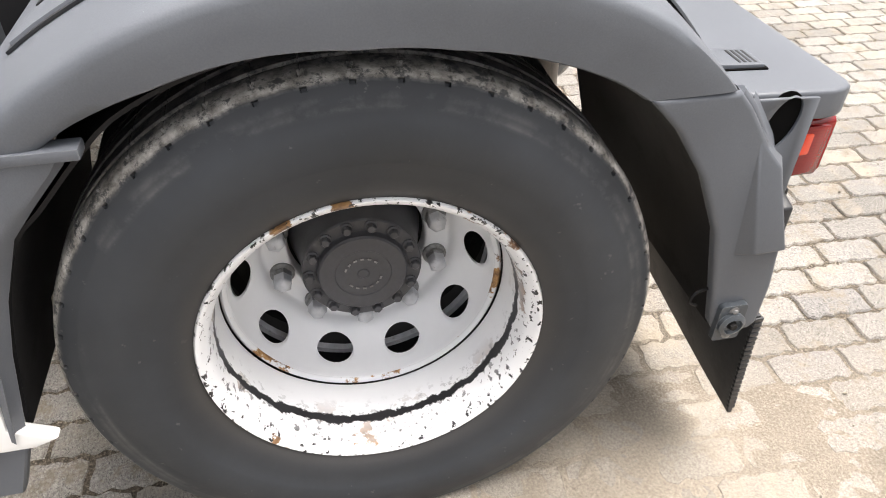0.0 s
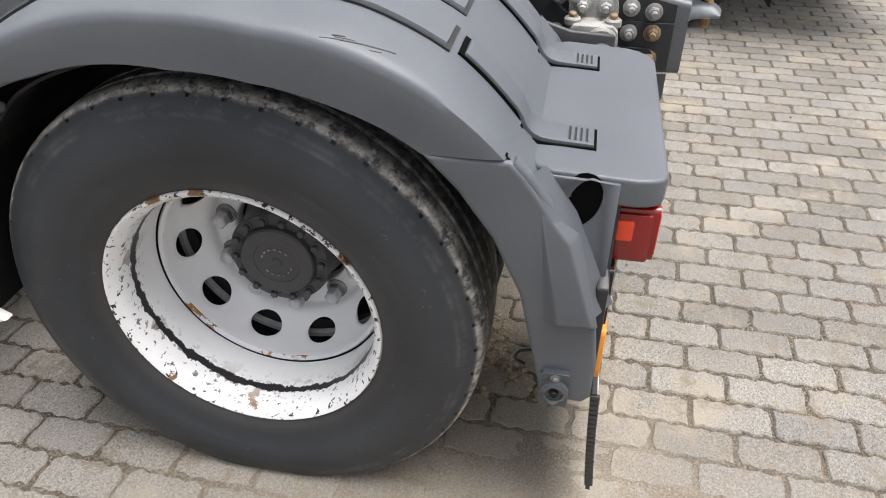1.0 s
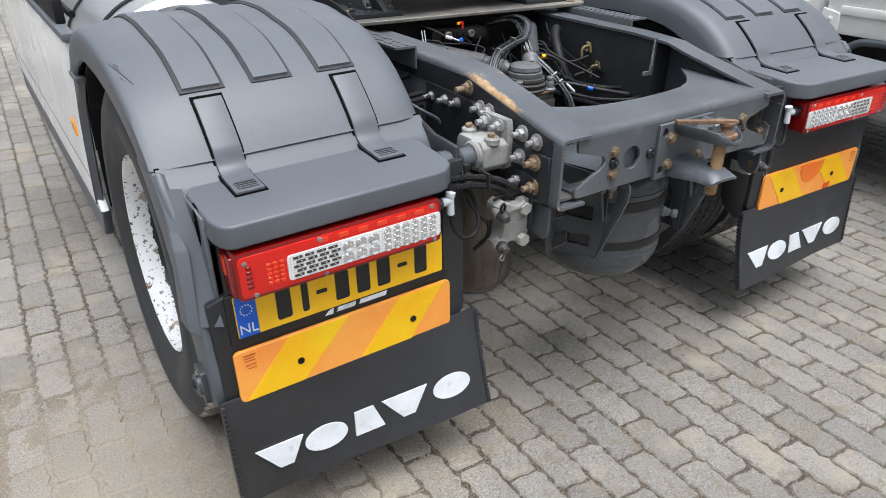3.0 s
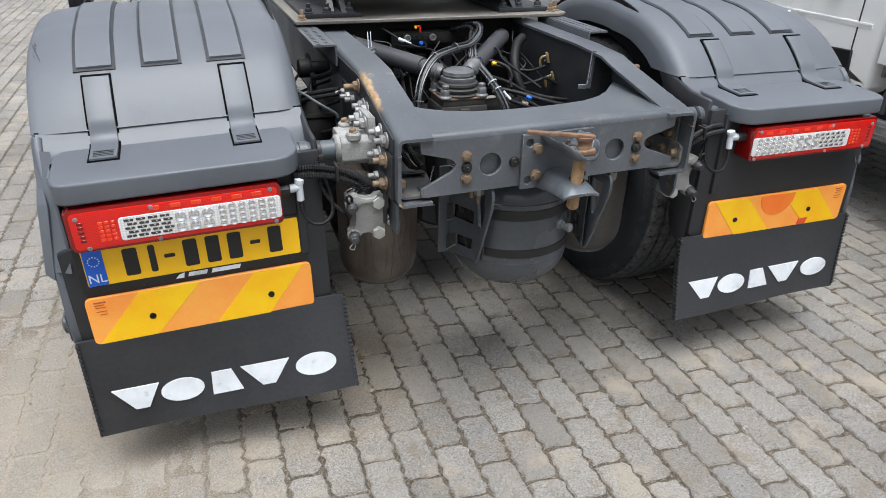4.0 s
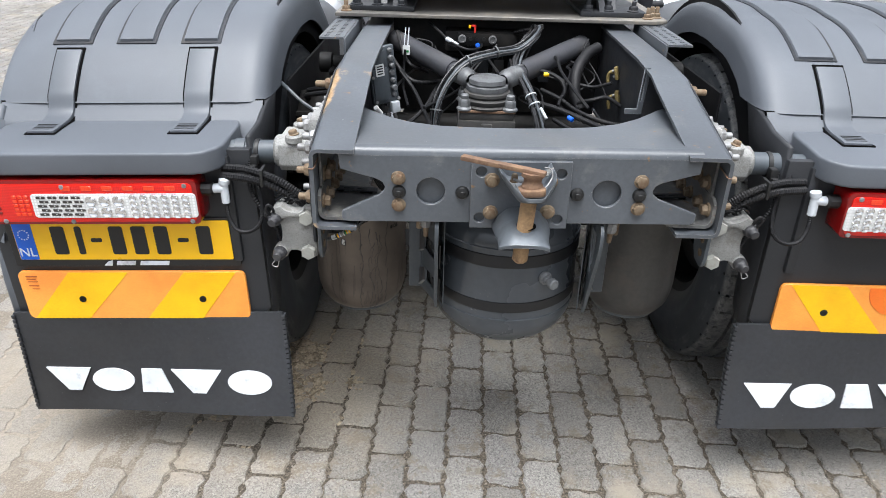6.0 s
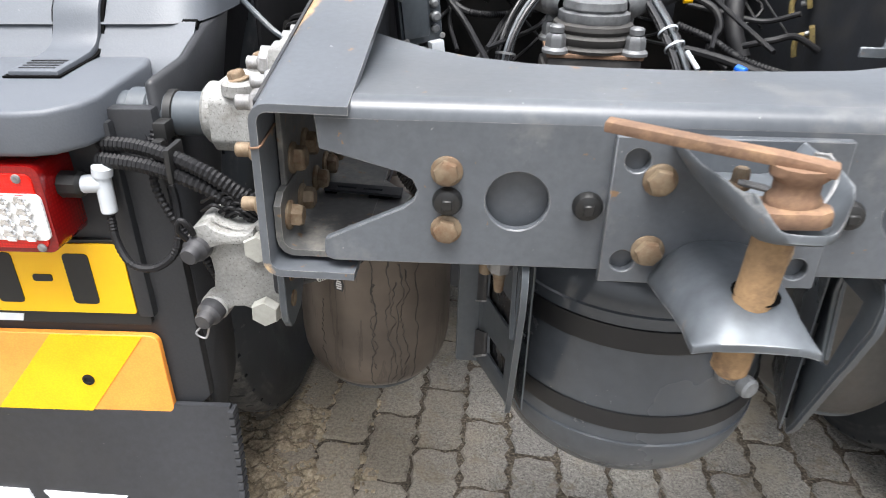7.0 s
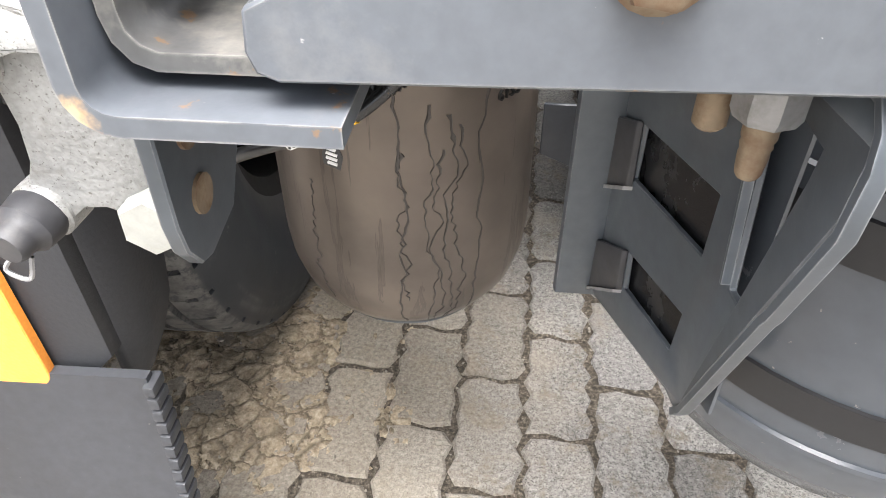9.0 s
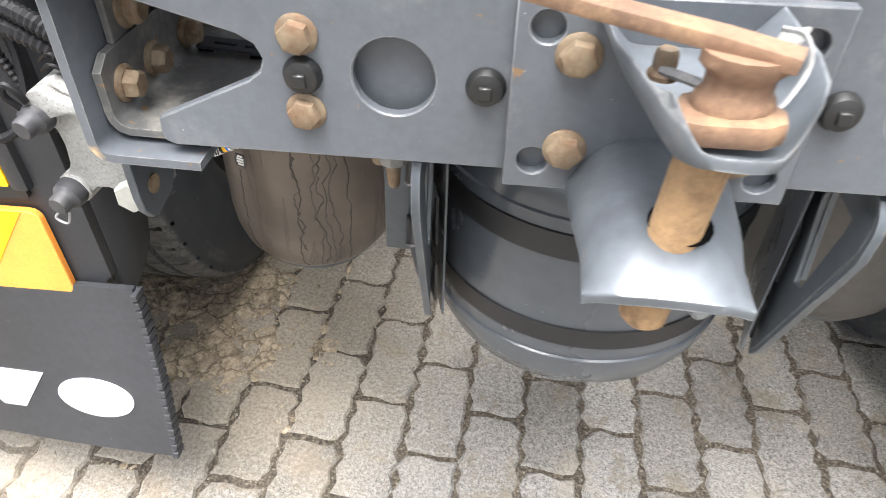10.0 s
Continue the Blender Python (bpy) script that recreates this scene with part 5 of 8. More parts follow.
    part("inner_hose", tube([(-0.355, -0.50, 0.86), (-0.338, -0.555, 0.822), (-0.328, -0.590, 0.79), (-0.312, -0.615, 0.768), (-0.285, -0.63, 0.752)], 0.011, 10, 8, 0.0018, 0.0055), "hose", ob, "black corrugated hose", xf)
    part("inner_hose", tube([(-0.330, -0.50, 0.86), (-0.315, -0.575, 0.822), (-0.302, -0.60, 0.79), (-0.285, -0.62, 0.770)], 0.010, 10, 8, 0.0018, 0.0055), "hose", ob, "black corrugated hose", xf)
    part("weld_seam", tube([(-0.4335, -0.872, 0.900), (-0.428, -0.8755, 0.901), (-0.423, -0.872, 0.902), (-0.4225, -0.85, 0.905), (-0.4225, -0.824, 0.908)], 0.0013, 6), "rust", ob, "", xf)
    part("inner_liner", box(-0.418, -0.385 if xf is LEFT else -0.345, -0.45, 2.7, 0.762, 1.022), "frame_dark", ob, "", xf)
    # nuts on the outside
    for y, z in ((-0.561, 0.945), (-0.600, 0.945), (-0.736, 0.925), (-0.790, 0.918), (-0.737, 0.866), (-0.793, 0.868), (-0.737, 0.806), (-0.793, 0.806), (-0.56, 0.86)):
        part("nut", hex_head((-0.4415 if z < 0.9 else -0.437, y, z), (-1, 0, 0), 0.0145, 0.018, 1.45, 0.016), "rust_bolt" if (y, z) in ((-0.793, 0.806), (-0.793, 0.868)) else "zinc", ob, "", xf)
    part("rusty_stud", hex_head((-0.437, -0.505, 0.985), (-1, 0, 0), 0.015, 0.018, 1.35, 0.024), "rust_bolt", ob, "", xf)
    for y in (-0.46, -0.40, -0.33):
        part("nut", hex_head((-0.437, y, 0.93 - 0.1 * (y + 0.4)), (-1, 0, 0), 0.0135, 0.016, 1.4, 0.016), "zinc", ob, "", xf)
    # perforated step angle on the rail's outside
    slots = [[(x + sx, y + sy) for sx, sy in ((-0.007, -0.005), (0.007, -0.005), (0.007, 0.005), (-0.007, 0.005))] for x in (-0.494, -0.466) for y in [-0.235 + 0.024 * k for k in range(15)]]
    part("step_angle", plate([(-0.512, -0.25), (-0.445, -0.25), (-0.445, 0.14), (-0.512, 0.14)], "z", 1.045, 1.051, slots), "frame", ob, "grey perforated angle bar", xf)
    part("step_angle_leg", box(-0.4455, -0.4395, -0.25, 0.14, 0.985, 1.049, 0.002), "frame", ob, "", xf)
    return ob


XR = Matrix.Translation((0, 0, 0.005)) @ MIRROR
rail(LEFT)
rail(XR)
# ---- rear cross-member ----
BEAM = Matrix.Translation((0, 0, 0.862)) @ Matrix.Rotation(radians(-0.8), 4, "Y") @ Matrix.Translation((0, 0, -0.862))
face = [(-0.372, 0.936), (-0.370, 0.905), (-0.295, 0.884), (-0.283, 0.877), (-0.278, 0.866), (-0.282, 0.856), (-0.292, 0.848), (-0.370, 0.811), (-0.3715, 0.797), (-0.369, 0.790), (-0.362, 0.787),
        (0.366, 0.791), (0.376, 0.797), (0.376, 0.815), (0.292, 0.848), (0.282, 0.856), (0.278, 0.866), (0.283, 0.877), (0.295, 0.884), (0.370, 0.905), (0.372, 0.936)]
holes = [circle(-0.183, 0.858, 0.030, 28), circle(0.184, 0.858, 0.030, 28)]
beam = plate(face, "y", -0.866, -0.856, holes, w=0.0012)
# rounded top bend and the top flange with its hollowed edge
bend = [(-0.866 + 0.0, 0.935), (-0.8645, 0.942), (-0.860, 0.948), (-0.853, 0.9515), (-0.845, 0.952)]
bm = fresh()
rows = [[bm.verts.new((x, y, z)) for y, z in bend] + [bm.verts.new((x, y + 0.006, z - 0.008)) for y, z in bend[::-1]] for x in (-0.372, 0.372)]
k = len(rows[0])
for i in range(k):
    bm.faces.new((rows[0][i], rows[0][(i + 1) % k], rows[1][(i + 1) % k], rows[1][i]))
bm.faces.new(rows[0][::-1])
bm.faces.new(rows[1])
bmesh.ops.recalc_face_normals(bm, faces=bm.faces)
merge(beam, bm)
arc = [(-0.372, -0.552), (-0.355, -0.565), (-0.325, -0.602), (-0.285, -0.645), (-0.235, -0.683), (-0.17, -0.708), (-0.09, -0.718), (0.0, -0.721), (0.09, -0.716), (0.17, -0.704), (0.235, -0.675), (0.285, -0.635), (0.325, -0.590), (0.355, -0.555), (0.372, -0.54)]
merge(beam, plate([(-0.372, -0.846), (0.372, -0.846)] + arc[::-1], "z", 0.9435, 0.952, w=0.0012))
merge(beam, box(-0.36, 0.36, -0.857, -0.80, 0.789, 0.796, 0.002))
merge(beam, plate([(u, v) for u, v in rrect(-0.25, 0.25, 0.81, 0.92, 0.01)], "y", -0.849, -0.846))
beam_ob = part("rear_cross_member", beam, "frame", truck, "grey painted steel rear cross-member with notched ends", BEAM, 32)
for x in (-0.25, 0.252):
    for z in (0.887, 0.827):
        part("rusty_bolt", hex_head((x, -0.866, z), (0, -1, 0), 0.0125, 0.0115, 1.22), "rust_bolt", beam_ob, "rusty yellow flange bolt", BEAM)
for x in (-0.249, -0.117, 0.122, 0.251):
    cap = lathe([(0, 0), (0.0145, 0), (0.0145, 0.003), (0.012, 0.008), (0.006, 0.0105), (0, 0.011)], 20, aim((x, -0.866, 0.857), (0, -1, 0)))
    merge(cap, box(x - 0.005, x + 0.005, -0.880, -0.874, 0.852, 0.862, 0.001, 1))
    part("plastic_plug", cap, "ink", beam_ob, "black plastic plug", BEAM)

# ---- towing jaw ----
jaw_holes = [circle(x, z, 0.0115, 18) for x in (-0.079, 0.084) for z in (0.906, 0.804)]
jaw = part("towing_jaw", plate([(-0.100, 0.780), (0.105, 0.784), (0.105, 0.932), (-0.100, 0.928)], "y", -0.877, -0.8665, jaw_holes, w=0.001), "frame", truck, "galvanised towing jaw with a rusty pin and lever")
for x, z in ((-0.057, 0.889), (-0.057, 0.817), (0.062, 0.889), (0.062, 0.822)):
    part("rusty_bolt", hex_head((x, -0.877, z), (0, -1, 0), 0.013, 0.012, 1.22), "rust_bolt", jaw, "", sharp=38)


def lip(shape, nu=18, nv=14, t=0.008):
    """One jaw lip: a thick forged sheet; shape(u, v) gives a point of its upper face, u across and v from the plate to the free edge."""
    bm, g = fresh(), {}
    for i in range(nu + 1):
        for j in range(nv + 1):
            a = Vector(shape(-1 + 2 * i / nu, j / nv))
            g[i, j, 0], g[i, j, 1] = bm.verts.new(a), bm.verts.new(a - Vector((0, 0, t)))
    for i in range(nu):
        for j in range(nv):
            for k in (0, 1):
                bm.faces.new((g[i, j, k], g[i + 1, j, k], g[i + 1, j + 1, k], g[i, j + 1, k]))
    for i in range(nu):
        for j in (0, nv):
            bm.faces.new((g[i, j, 0], g[i + 1, j, 0], g[i + 1, j, 1], g[i, j, 1]))
    for j in range(nv):
        for i in (0, nu):
            bm.faces.new((g[i, j, 0], g[i, j + 1, 0], g[i, j + 1, 1], g[i, j, 1]))
    bmesh.ops.recalc_face_normals(bm, faces=bm.faces)
    return bevel(bm, 0.0022, 2, 60)


def upper_tray(u, v):
    """A flat floor whose flanks turn up and outwards, rounded at the free end."""
    w = interp(v, [(0, 0.056), (0.5, 0.054), (0.78, 0.047), (0.92, 0.040), (1, 0.034)])
    wall = max(0.0, abs(u) - 0.52) / 0.48
    back = max(0.0, v - 0.80) / 0.20
    return (0.004 + 0.010 * v + w * u, -0.877 - 0.146 * v * (1 - 0.16 * abs(u) ** 3 * v), 0.900 + 0.032 * wall ** 1.3 * (1 - 0.35 * back) + 0.011 * back ** 2)


def lower_saddle(u, v):
    """An arch at the plate that opens to a nearly flat, drooping free edge."""
    w = interp(v, [(0, 0.061), (0.4, 0.056), (0.7, 0.050), (1, 0.050)])
    crown = interp(v, [(0, 0.831), (0.55, 0.834), (0.8, 0.830), (0.92, 0.822), (1, 0.813)])
    edge = interp(v, [(0, 0.789), (0.5, 0.800), (1, 0.805)])
    return (0.009 - 0.005 * v + w * u, -0.877 - 0.143 * v + 0.010 * v * max(0.0, abs(u) - 0.5), crown - (crown - edge) * abs(u) ** 3.2)


part("upper_lip", lip(upper_tray), "galv", jaw, "galvanised upper jaw lip with turned-up flanks", sharp=50)
part("lower_lip", lip(lower_saddle), "galv", jaw, "galvanised arched lower jaw lip", sharp=50)
# black disc painting the dark of a hole round the pin
part("pin_hole", lathe([(0, 0), (0.0195, 0), (0.0195, 0.001), (0, 0.001)], 20, aim((0.0085, -0.976, 0.8338), (0.02, -0.06, 1))), "void", jaw)
PIN = aim((0.0, -0.982, 0.757), (0.07, 0.02, 1))
part("pin", lathe([(0, 0), (0.010, 0), (0.0155, 0.006), (0.0158, 0.140), (0, 0.140)], 20, PIN), "pin", jaw, "rusty brown coupling pin")
foot = plate([(-0.027, -0.004), (-0.026, -0.017), (-0.012, -0.022), (0.018, -0.024), (0.029, -0.018), (0.031, -0.006), (0.022, 0.010), (0.0, 0.018), (-0.018, 0.012)], "z", 0, 0.014, w=0.004, seg=2)
part("pin_collar", foot, "rust", jaw, "rusty brown collar under the lever", Matrix.Translation((0.008, -0.986, 0.906)) @ Matrix.Rotation(radians(-4), 4, "Y"))
neck = lathe([(0, 0), (0.020, 0), (0.0195, 0.006), (0.0165, 0.010), (0.0165, 0.018), (0.021, 0.023), (0.021, 0.030), (0, 0.030)], 14, Matrix.Diagonal((1.05, 0.85, 1, 1)))
part("lever_neck", neck, "rust", jaw, "", Matrix.Translation((0.012, -0.986, 0.919)))
part("lever", bevel(strip([(0.034, -0.996, 0.949), (0.0, -0.983, 0.952), (-0.06, -0.959, 0.954), (-0.122, -0.934, 0.957)], 0.0085, 0.009, Vector((0.38, 0.92, 0)).normalized()), 0.002), "rust", jaw, "rusty brown flat lever")
part("spring_clip", merge(rod((-0.022, -0.966, 0.926), (0.008, -0.990, 0.927), 0.003, 8), rod((-0.004, -0.992, 0.905), (-0.004, -0.986, 0.926), 0.003, 8)), "zinc", jaw, "bright spring clip")
part("clip_bolt", hex_head((-0.020, -0.962, 0.920), (0, 0, 1), 0.0065, 0.016, 1.3), "rust_bolt", jaw)
part("safety_wire", tube([(0.030, -0.985, 0.915), (0.040, -0.978, 0.918), (0.052, -0.962, 0.932), (0.050, -0.948, 0.942), (0.038, -0.945, 0.944)], 0.0016, 6), "zinc", jaw)
part("type_plate", plate(rrect(-0.013, 0.013, -0.009, 0.009, 0.002), "z", 0, 0.0015), "cast", jaw, "", Matrix.Translation((0.047, -0.935, 0.930)) @ Matrix.Rotation(radians(-40), 4, "Y") @ Matrix.Rotation(radians(45), 4, "Z"))

# ---- air tank under the cross-member ----
T = (0.002, -0.618)
TZ = -0.03
tank = part("air_tank", lathe([(0, 0.80), (0.12, 0.79), (0.165, 0.765), (0.178, 0.74), (0.182, 0.72), (0.182, 0.523), (0.179, 0.503), (0.167, 0.476), (0.140, 0.447), (0.10, 0.427), (0.05, 0.417), (0, 0.415)], 64, Matrix.Translation((*T, TZ))), "tank", truck, "dark grey painted round air tank with black rubber bands")
for z0, z1 in ((0.672, 0.704), (0.553, 0.580)):
    part("tank_band", lathe([(0.181, z0), (0.1845, z0 + 0.001), (0.1845, z1 - 0.001), (0.181, z1)], 64, Matrix.Translation((*T, TZ))), "band", tank, "")
for z in (0.718, 0.530):
    part("tank_seam", lathe([(0.181, z - 0.004), (0.1845, z - 0.002), (0.1845, z + 0.002), (0.181, z + 0.004)], 64, Matrix.Translation((*T, TZ))), "tank", tank, "")
va = Vector((0.46, -0.89, 0)).normalized()
vp = Vector((T[0], T[1], 0.612)) + va * 0.180
part("drain_valve", merge(rod(vp, vp + va * 0.012, 0.016, 20, 0.002), hex_head(vp + va * 0.010, va, 0.0125, 0.013, 1.15), rod(vp + va * 0.018, vp + va * 0.034, 0.009, 12, 0.002), rod(vp + va * 0.030, vp + va * 0.046, 0.013, 12, 0.003)), "boot", tank, "dull drain valve")


def tank_bracket(xf):
    """A pressed steel hanger: one bent sheet with band windows, a triangular opening and a turned front edge."""
    def shear(bm):
        for v in bm.verts:
            v.co.x -= 0.33 * max(0.0, v.co.y + 0.745)
        return bm
    web = plate([(-0.62, 0.788), (-0.622, 0.512), (-0.735, 0.532), (-0.748, 0.530), (-0.758, 0.545), (-0.838, 0.745), (-0.840, 0.776), (-0.832, 0.788)], "x", -0.184, -0.179,
                [[(-0.808, 0.757), (-0.806, 0.742), (-0.784, 0.655), (-0.770, 0.652), (-0.753, 0.735), (-0.756, 0.757)], [(-0.648, 0.678), (-0.648, 0.637), (-0.732, 0.643), (-0.732, 0.684)], [(-0.661, 0.586), (-0.664, 0.555), (-0.728, 0.561), (-0.730, 0.595)]], w=0.001)
    ob = part("tank_hanger", shear(web), "pipe", truck, "grey pressed steel tank hanger", xf)
    part("hanger_edge", strip([(-0.182, -0.750, 0.528), (-0.182, -0.762, 0.545), (-0.182, -0.814, 0.673), (-0.182, -0.818, 0.680), (-0.182, -0.842, 0.742), (-0.182, -0.844, 0.770), (-0.182, -0.841, 0.782), (-0.182, -0.832, 0.791), (-0.182, -0.78, 0.791)], 0.0035, 0.005), "pipe", ob, "", xf)
    part("hanger_flange", shear(box(-0.214, -0.179, -0.626, -0.620, 0.512, 0.788, 0.001)), "pipe", ob, "", xf)
    for z0, z1 in ((0.630, 0.690), (0.548, 0.602)):
        part("tank_strap_end", shear(plate([(-0.748, z0), (-0.618, z0), (-0.618, z1), (-0.748, z1)], "x", -0.1765, -0.1735)), "line", ob, "black rubber strap end", xf)
    # the folded ends of the straps, with a bright lower lip
    for fold in ([(-0.619, 0.612), (-0.651, 0.632), (-0.649, 0.680), (-0.619, 0.668)], [(-0.622, 0.517), (-0.664, 0.552), (-0.662, 0.588), (-0.622, 0.566)]):
        part("strap_fold", shear(plate(fold, "x", -0.1885, -0.1835, w=0.001)), "cap_rubber", ob, "", xf)
        (y0, z0), (y1, z1) = fold[0], fold[1]
        part("fold_lip", shear(plate([(y0, z0 - 0.002), (y1, z1 - 0.002), (y1, z1 + 0.001), (y0, z0 + 0.001)], "x", -0.1905, -0.1835)), "zinc", ob, "", xf)
    part("strap_backing", shear(plate([(-0.76, 0.54), (-0.612, 0.53), (-0.612, 0.785), (-0.76, 0.785)], "x", -0.166, -0.164)), "tank", ob, "", xf)
    part("hanger_rib", strip([(-0.186, -0.7545, 0.757), (-0.187, -0.7535, 0.735), (-0.186, -0.769, 0.655)], 0.0025, 0.003), "pipe", ob, "", xf)
    part("hanger_nut", merge(lathe([(0, 0), (0.0135, 0), (0.0140, 0.003), (0.0140, 0.020), (0.012, 0.024), (0, 0.024)], 8, aim((-0.207, -0.805, 0.792), (0, 0, -1)))), "zinc", ob, "", xf)
    part("hanger_stud", merge(rod((-0.222, -0.79, 0.786), (-0.222, -0.79, 0.755), 0.007, 12, 0.002), lathe([(0, 0), (0.0068, 0.0), (0.0068, 0.010), (0.0060, 0.012), (0.0064, 0.014), (0.0056, 0.016), (0.0060, 0.018), (0.0052, 0.026), (0.004, 0.028), (0, 0.028)], 14, aim((-0.207, -0.805, 0.770), (0, 0, -1)))), "rust_bolt", ob, "", xf)
    return ob


tank_bracket(Matrix.Translation((0.014, -0.018, -0.012)))
tank_bracket(Matrix.Translation((0.004, -0.026, -0.010)) @ MIRROR)

# ---- air springs behind the axle ----
SX = -0.382


def air_spring(xf, mat="spring"):
    c = Matrix.Translation((SX, -0.475, -0.006)) @ Matrix.Diagonal((0.96, 0.96, 1, 1))
    ob = part("air_spring", lathe([(0, 0.76), (0.11, 0.76), (0.128, 0.74), (0.129, 0.60), (0.129, 0.467), (0.126, 0.438), (0.118, 0.412), (0.103, 0.391), (0.092, 0.383), (0.0, 0.381)], 56, c), mat, truck, "brown stained steel air spring body" if mat == "spring" else "dull grey steel air spring body", xf)
    part("spring_foot", lathe([(0.095, 0.385), (0.090, 0.375), (0.0, 0.375)], 40, c), "galv", ob, "", xf)
    part("spring_arm", bevel(strip([(-0.41, -0.48, 0.356), (-0.41, -0.45, 0.356), (-0.415, -0.2, 0.37), (-0.42, 0.3, 0.42)], 0.04, 0.035), 0.005), "grime", ob, "", xf)
    return ob


spring_left = air_spring(LEFT)


def oil_run(turn, top, bottom, width, seed):
    """A dried run that wanders down the spring body and follows its curve."""
    rr, bm, rows = random.Random(seed), fresh(), []
    prof = [(0.381, 0.0925), (0.391, 0.103), (0.412, 0.118), (0.438, 0.126), (0.467, 0.129), (0.80, 0.129)]
    a, steps = turn, 46
    for i in range(steps + 1):
        z = top + (bottom - top) * i / steps
        r = next(r0 + (r1 - r0) * (z - z0) / (z1 - z0) for (z0, r0), (z1, r1) in zip(prof, prof[1:]) if z <= z1)
        a += rr.gauss(0, 0.016) + (turn - a) * 0.15
        w = width * (0.55 + rr.random()) * (2.2 if i < 5 else 1) / r / 2
        rows.append([bm.verts.new((SX + (0.96 * r + lift) * math.sin(a + s), -0.475 - (0.96 * r + lift) * math.cos(a + s), z - 0.006)) for s, lift in ((-w, -0.0006), (-w * 0.5, 0.0007), (w * 0.5, 0.0007), (w, -0.0006))])
    for p0, p1 in zip(rows, rows[1:]):
        for k in range(3):
            bm.faces.new((p0[k], p1[k], p1[k + 1], p0[k + 1]))
    return bm


for k, (turn, top, bottom, width) in enumerate(((0.08, 0.67, 0.395, 0.0030), (0.13, 0.60, 0.44, 0.0022), (0.31, 0.64, 0.39, 0.0022), (0.375, 0.60, 0.395, 0.0022), (0.45, 0.63, 0.388, 0.0026), (0.51, 0.62, 0.395, 0.0024), (0.68, 0.70, 0.40, 0.0034), (-0.55, 0.56, 0.42, 0.0016))):
    part("oil_run", oil_run(turn, top, bottom, width * 0.72, 40 + k), "oil", spring_left, "")
air_spring(Matrix.Translation((-0.012, 0, 0.0)) @ MIRROR, "spring_plain")
part("cast_number", lettering("6135", 0.013, Matrix.Translation((-0.2852, -0.5552, 0.629)) @ Matrix.Rotation(radians(50), 4, "Z") @ Matrix.Rotation(radians(90), 4, "X"), 0.0012), "grime", spring_left)

# ---- mudguard supports: tube, castings, cables ----
def support(xf):
    tb = part("mudguard_tube", merge(rod((-0.44, -0.672, 0.868), (-0.70, -0.672, 0.862), 0.0265, 24), rod((-0.615, -0.672, 0.864), (-0.64, -0.672, 0.864), 0.030, 24, 0.002)), "pipe", truck, "dark grey mudguard support tube", xf)
    body = plate([(-0.60, 0.952), (-0.70, 0.952), (-0.706, 0.93), (-0.706, 0.83), (-0.69, 0.82), (-0.60, 0.82), (-0.588, 0.835), (-0.588, 0.94)], "x", -0.462, -0.4415, w=0.004, seg=2)
    merge(body, bevel(plate([(-0.596, 0.893), (-0.604, 0.905), (-0.695, 0.905), (-0.708, 0.892), (-0.712, 0.845), (-0.70, 0.83), (-0.65, 0.826), (-0.60, 0.83), (-0.588, 0.848)], "x", -0.535, -0.455), 0.010, 2))
    merge(body, rod((-0.528, -0.672, 0.868), (-0.548, -0.672, 0.868), 0.037, 20, 0.005), rod((-0.50, -0.60, 0.895), (-0.50, -0.60, 0.915), 0.02, 14, 0.004), rod((-0.50, -0.695, 0.895), (-0.50, -0.695, 0.915), 0.02, 14, 0.004))
    cast_ob = part("tube_clamp", body, "cast", truck, "pale cast aluminium clamp for the mudguard tube", xf, 40)
    for y in (-0.60, -0.695):
        part("clamp_bolt", hex_head((-0.50, y, 0.914), (-0.25, 0, 1), 0.010, 0.012, 1.35), "rust_bolt", cast_ob, "", xf)
    for y in (-0.62, -0.675):
        part("clamp_nut", hex_head((-0.462, y, 0.930), (-1, 0, 0), 0.0145, 0.018, 1.35, 0.014), "zinc", cast_ob, "", xf)
    # lower casting: a waisted block with four ears, a ridge along its top, two hexagons and two rubber caps
    waist = [(-0.531, 0.776), (-0.519, 0.780), (-0.509, 0.772), (-0.492, 0.767), (-0.476, 0.768), (-0.466, 0.776), (-0.453, 0.778), (-0.4435, 0.770), (-0.4435, 0.655), (-0.455, 0.650), (-0.469, 0.652), (-0.478, 0.664),
             (-0.490, 0.669), (-0.503, 0.668), (-0.512, 0.660), (-0.522, 0.652), (-0.534, 0.655), (-0.537, 0.667), (-0.529, 0.680), (-0.5225, 0.695), (-0.5205, 0.715), (-0.5225, 0.732), (-0.530, 0.744), (-0.540, 0.752), (-0.540, 0.768)]
    low = plate(waist, "y", -0.788, -0.738, w=0.004, seg=2)
    merge(low, plate([(-0.531, 0.776), (-0.519, 0.780), (-0.509, 0.772), (-0.492, 0.767), (-0.476, 0.768), (-0.466, 0.776), (-0.466, 0.760), (-0.482, 0.757), (-0.500, 0.757), (-0.514, 0.752), (-0.526, 0.746), (-0.538, 0.754), (-0.538, 0.768)], "y", -0.798, -0.780, w=0.003, seg=2))
    low_ob = part("lower_clamp", low, "cast", truck, "pale cast bracket with black rubber caps", xf, 40)
    for x, z in ((-0.531, 0.750), (-0.527, 0.664)):
        way = Vector((-0.16, -1, -0.10)).normalized()
        q = Vector((x, -0.786, z))
        part("cast_ear", rod(q + way * -0.02, q + way * 0.004, 0.0175, 18, 0.003), "cast", low_ob, "", xf)
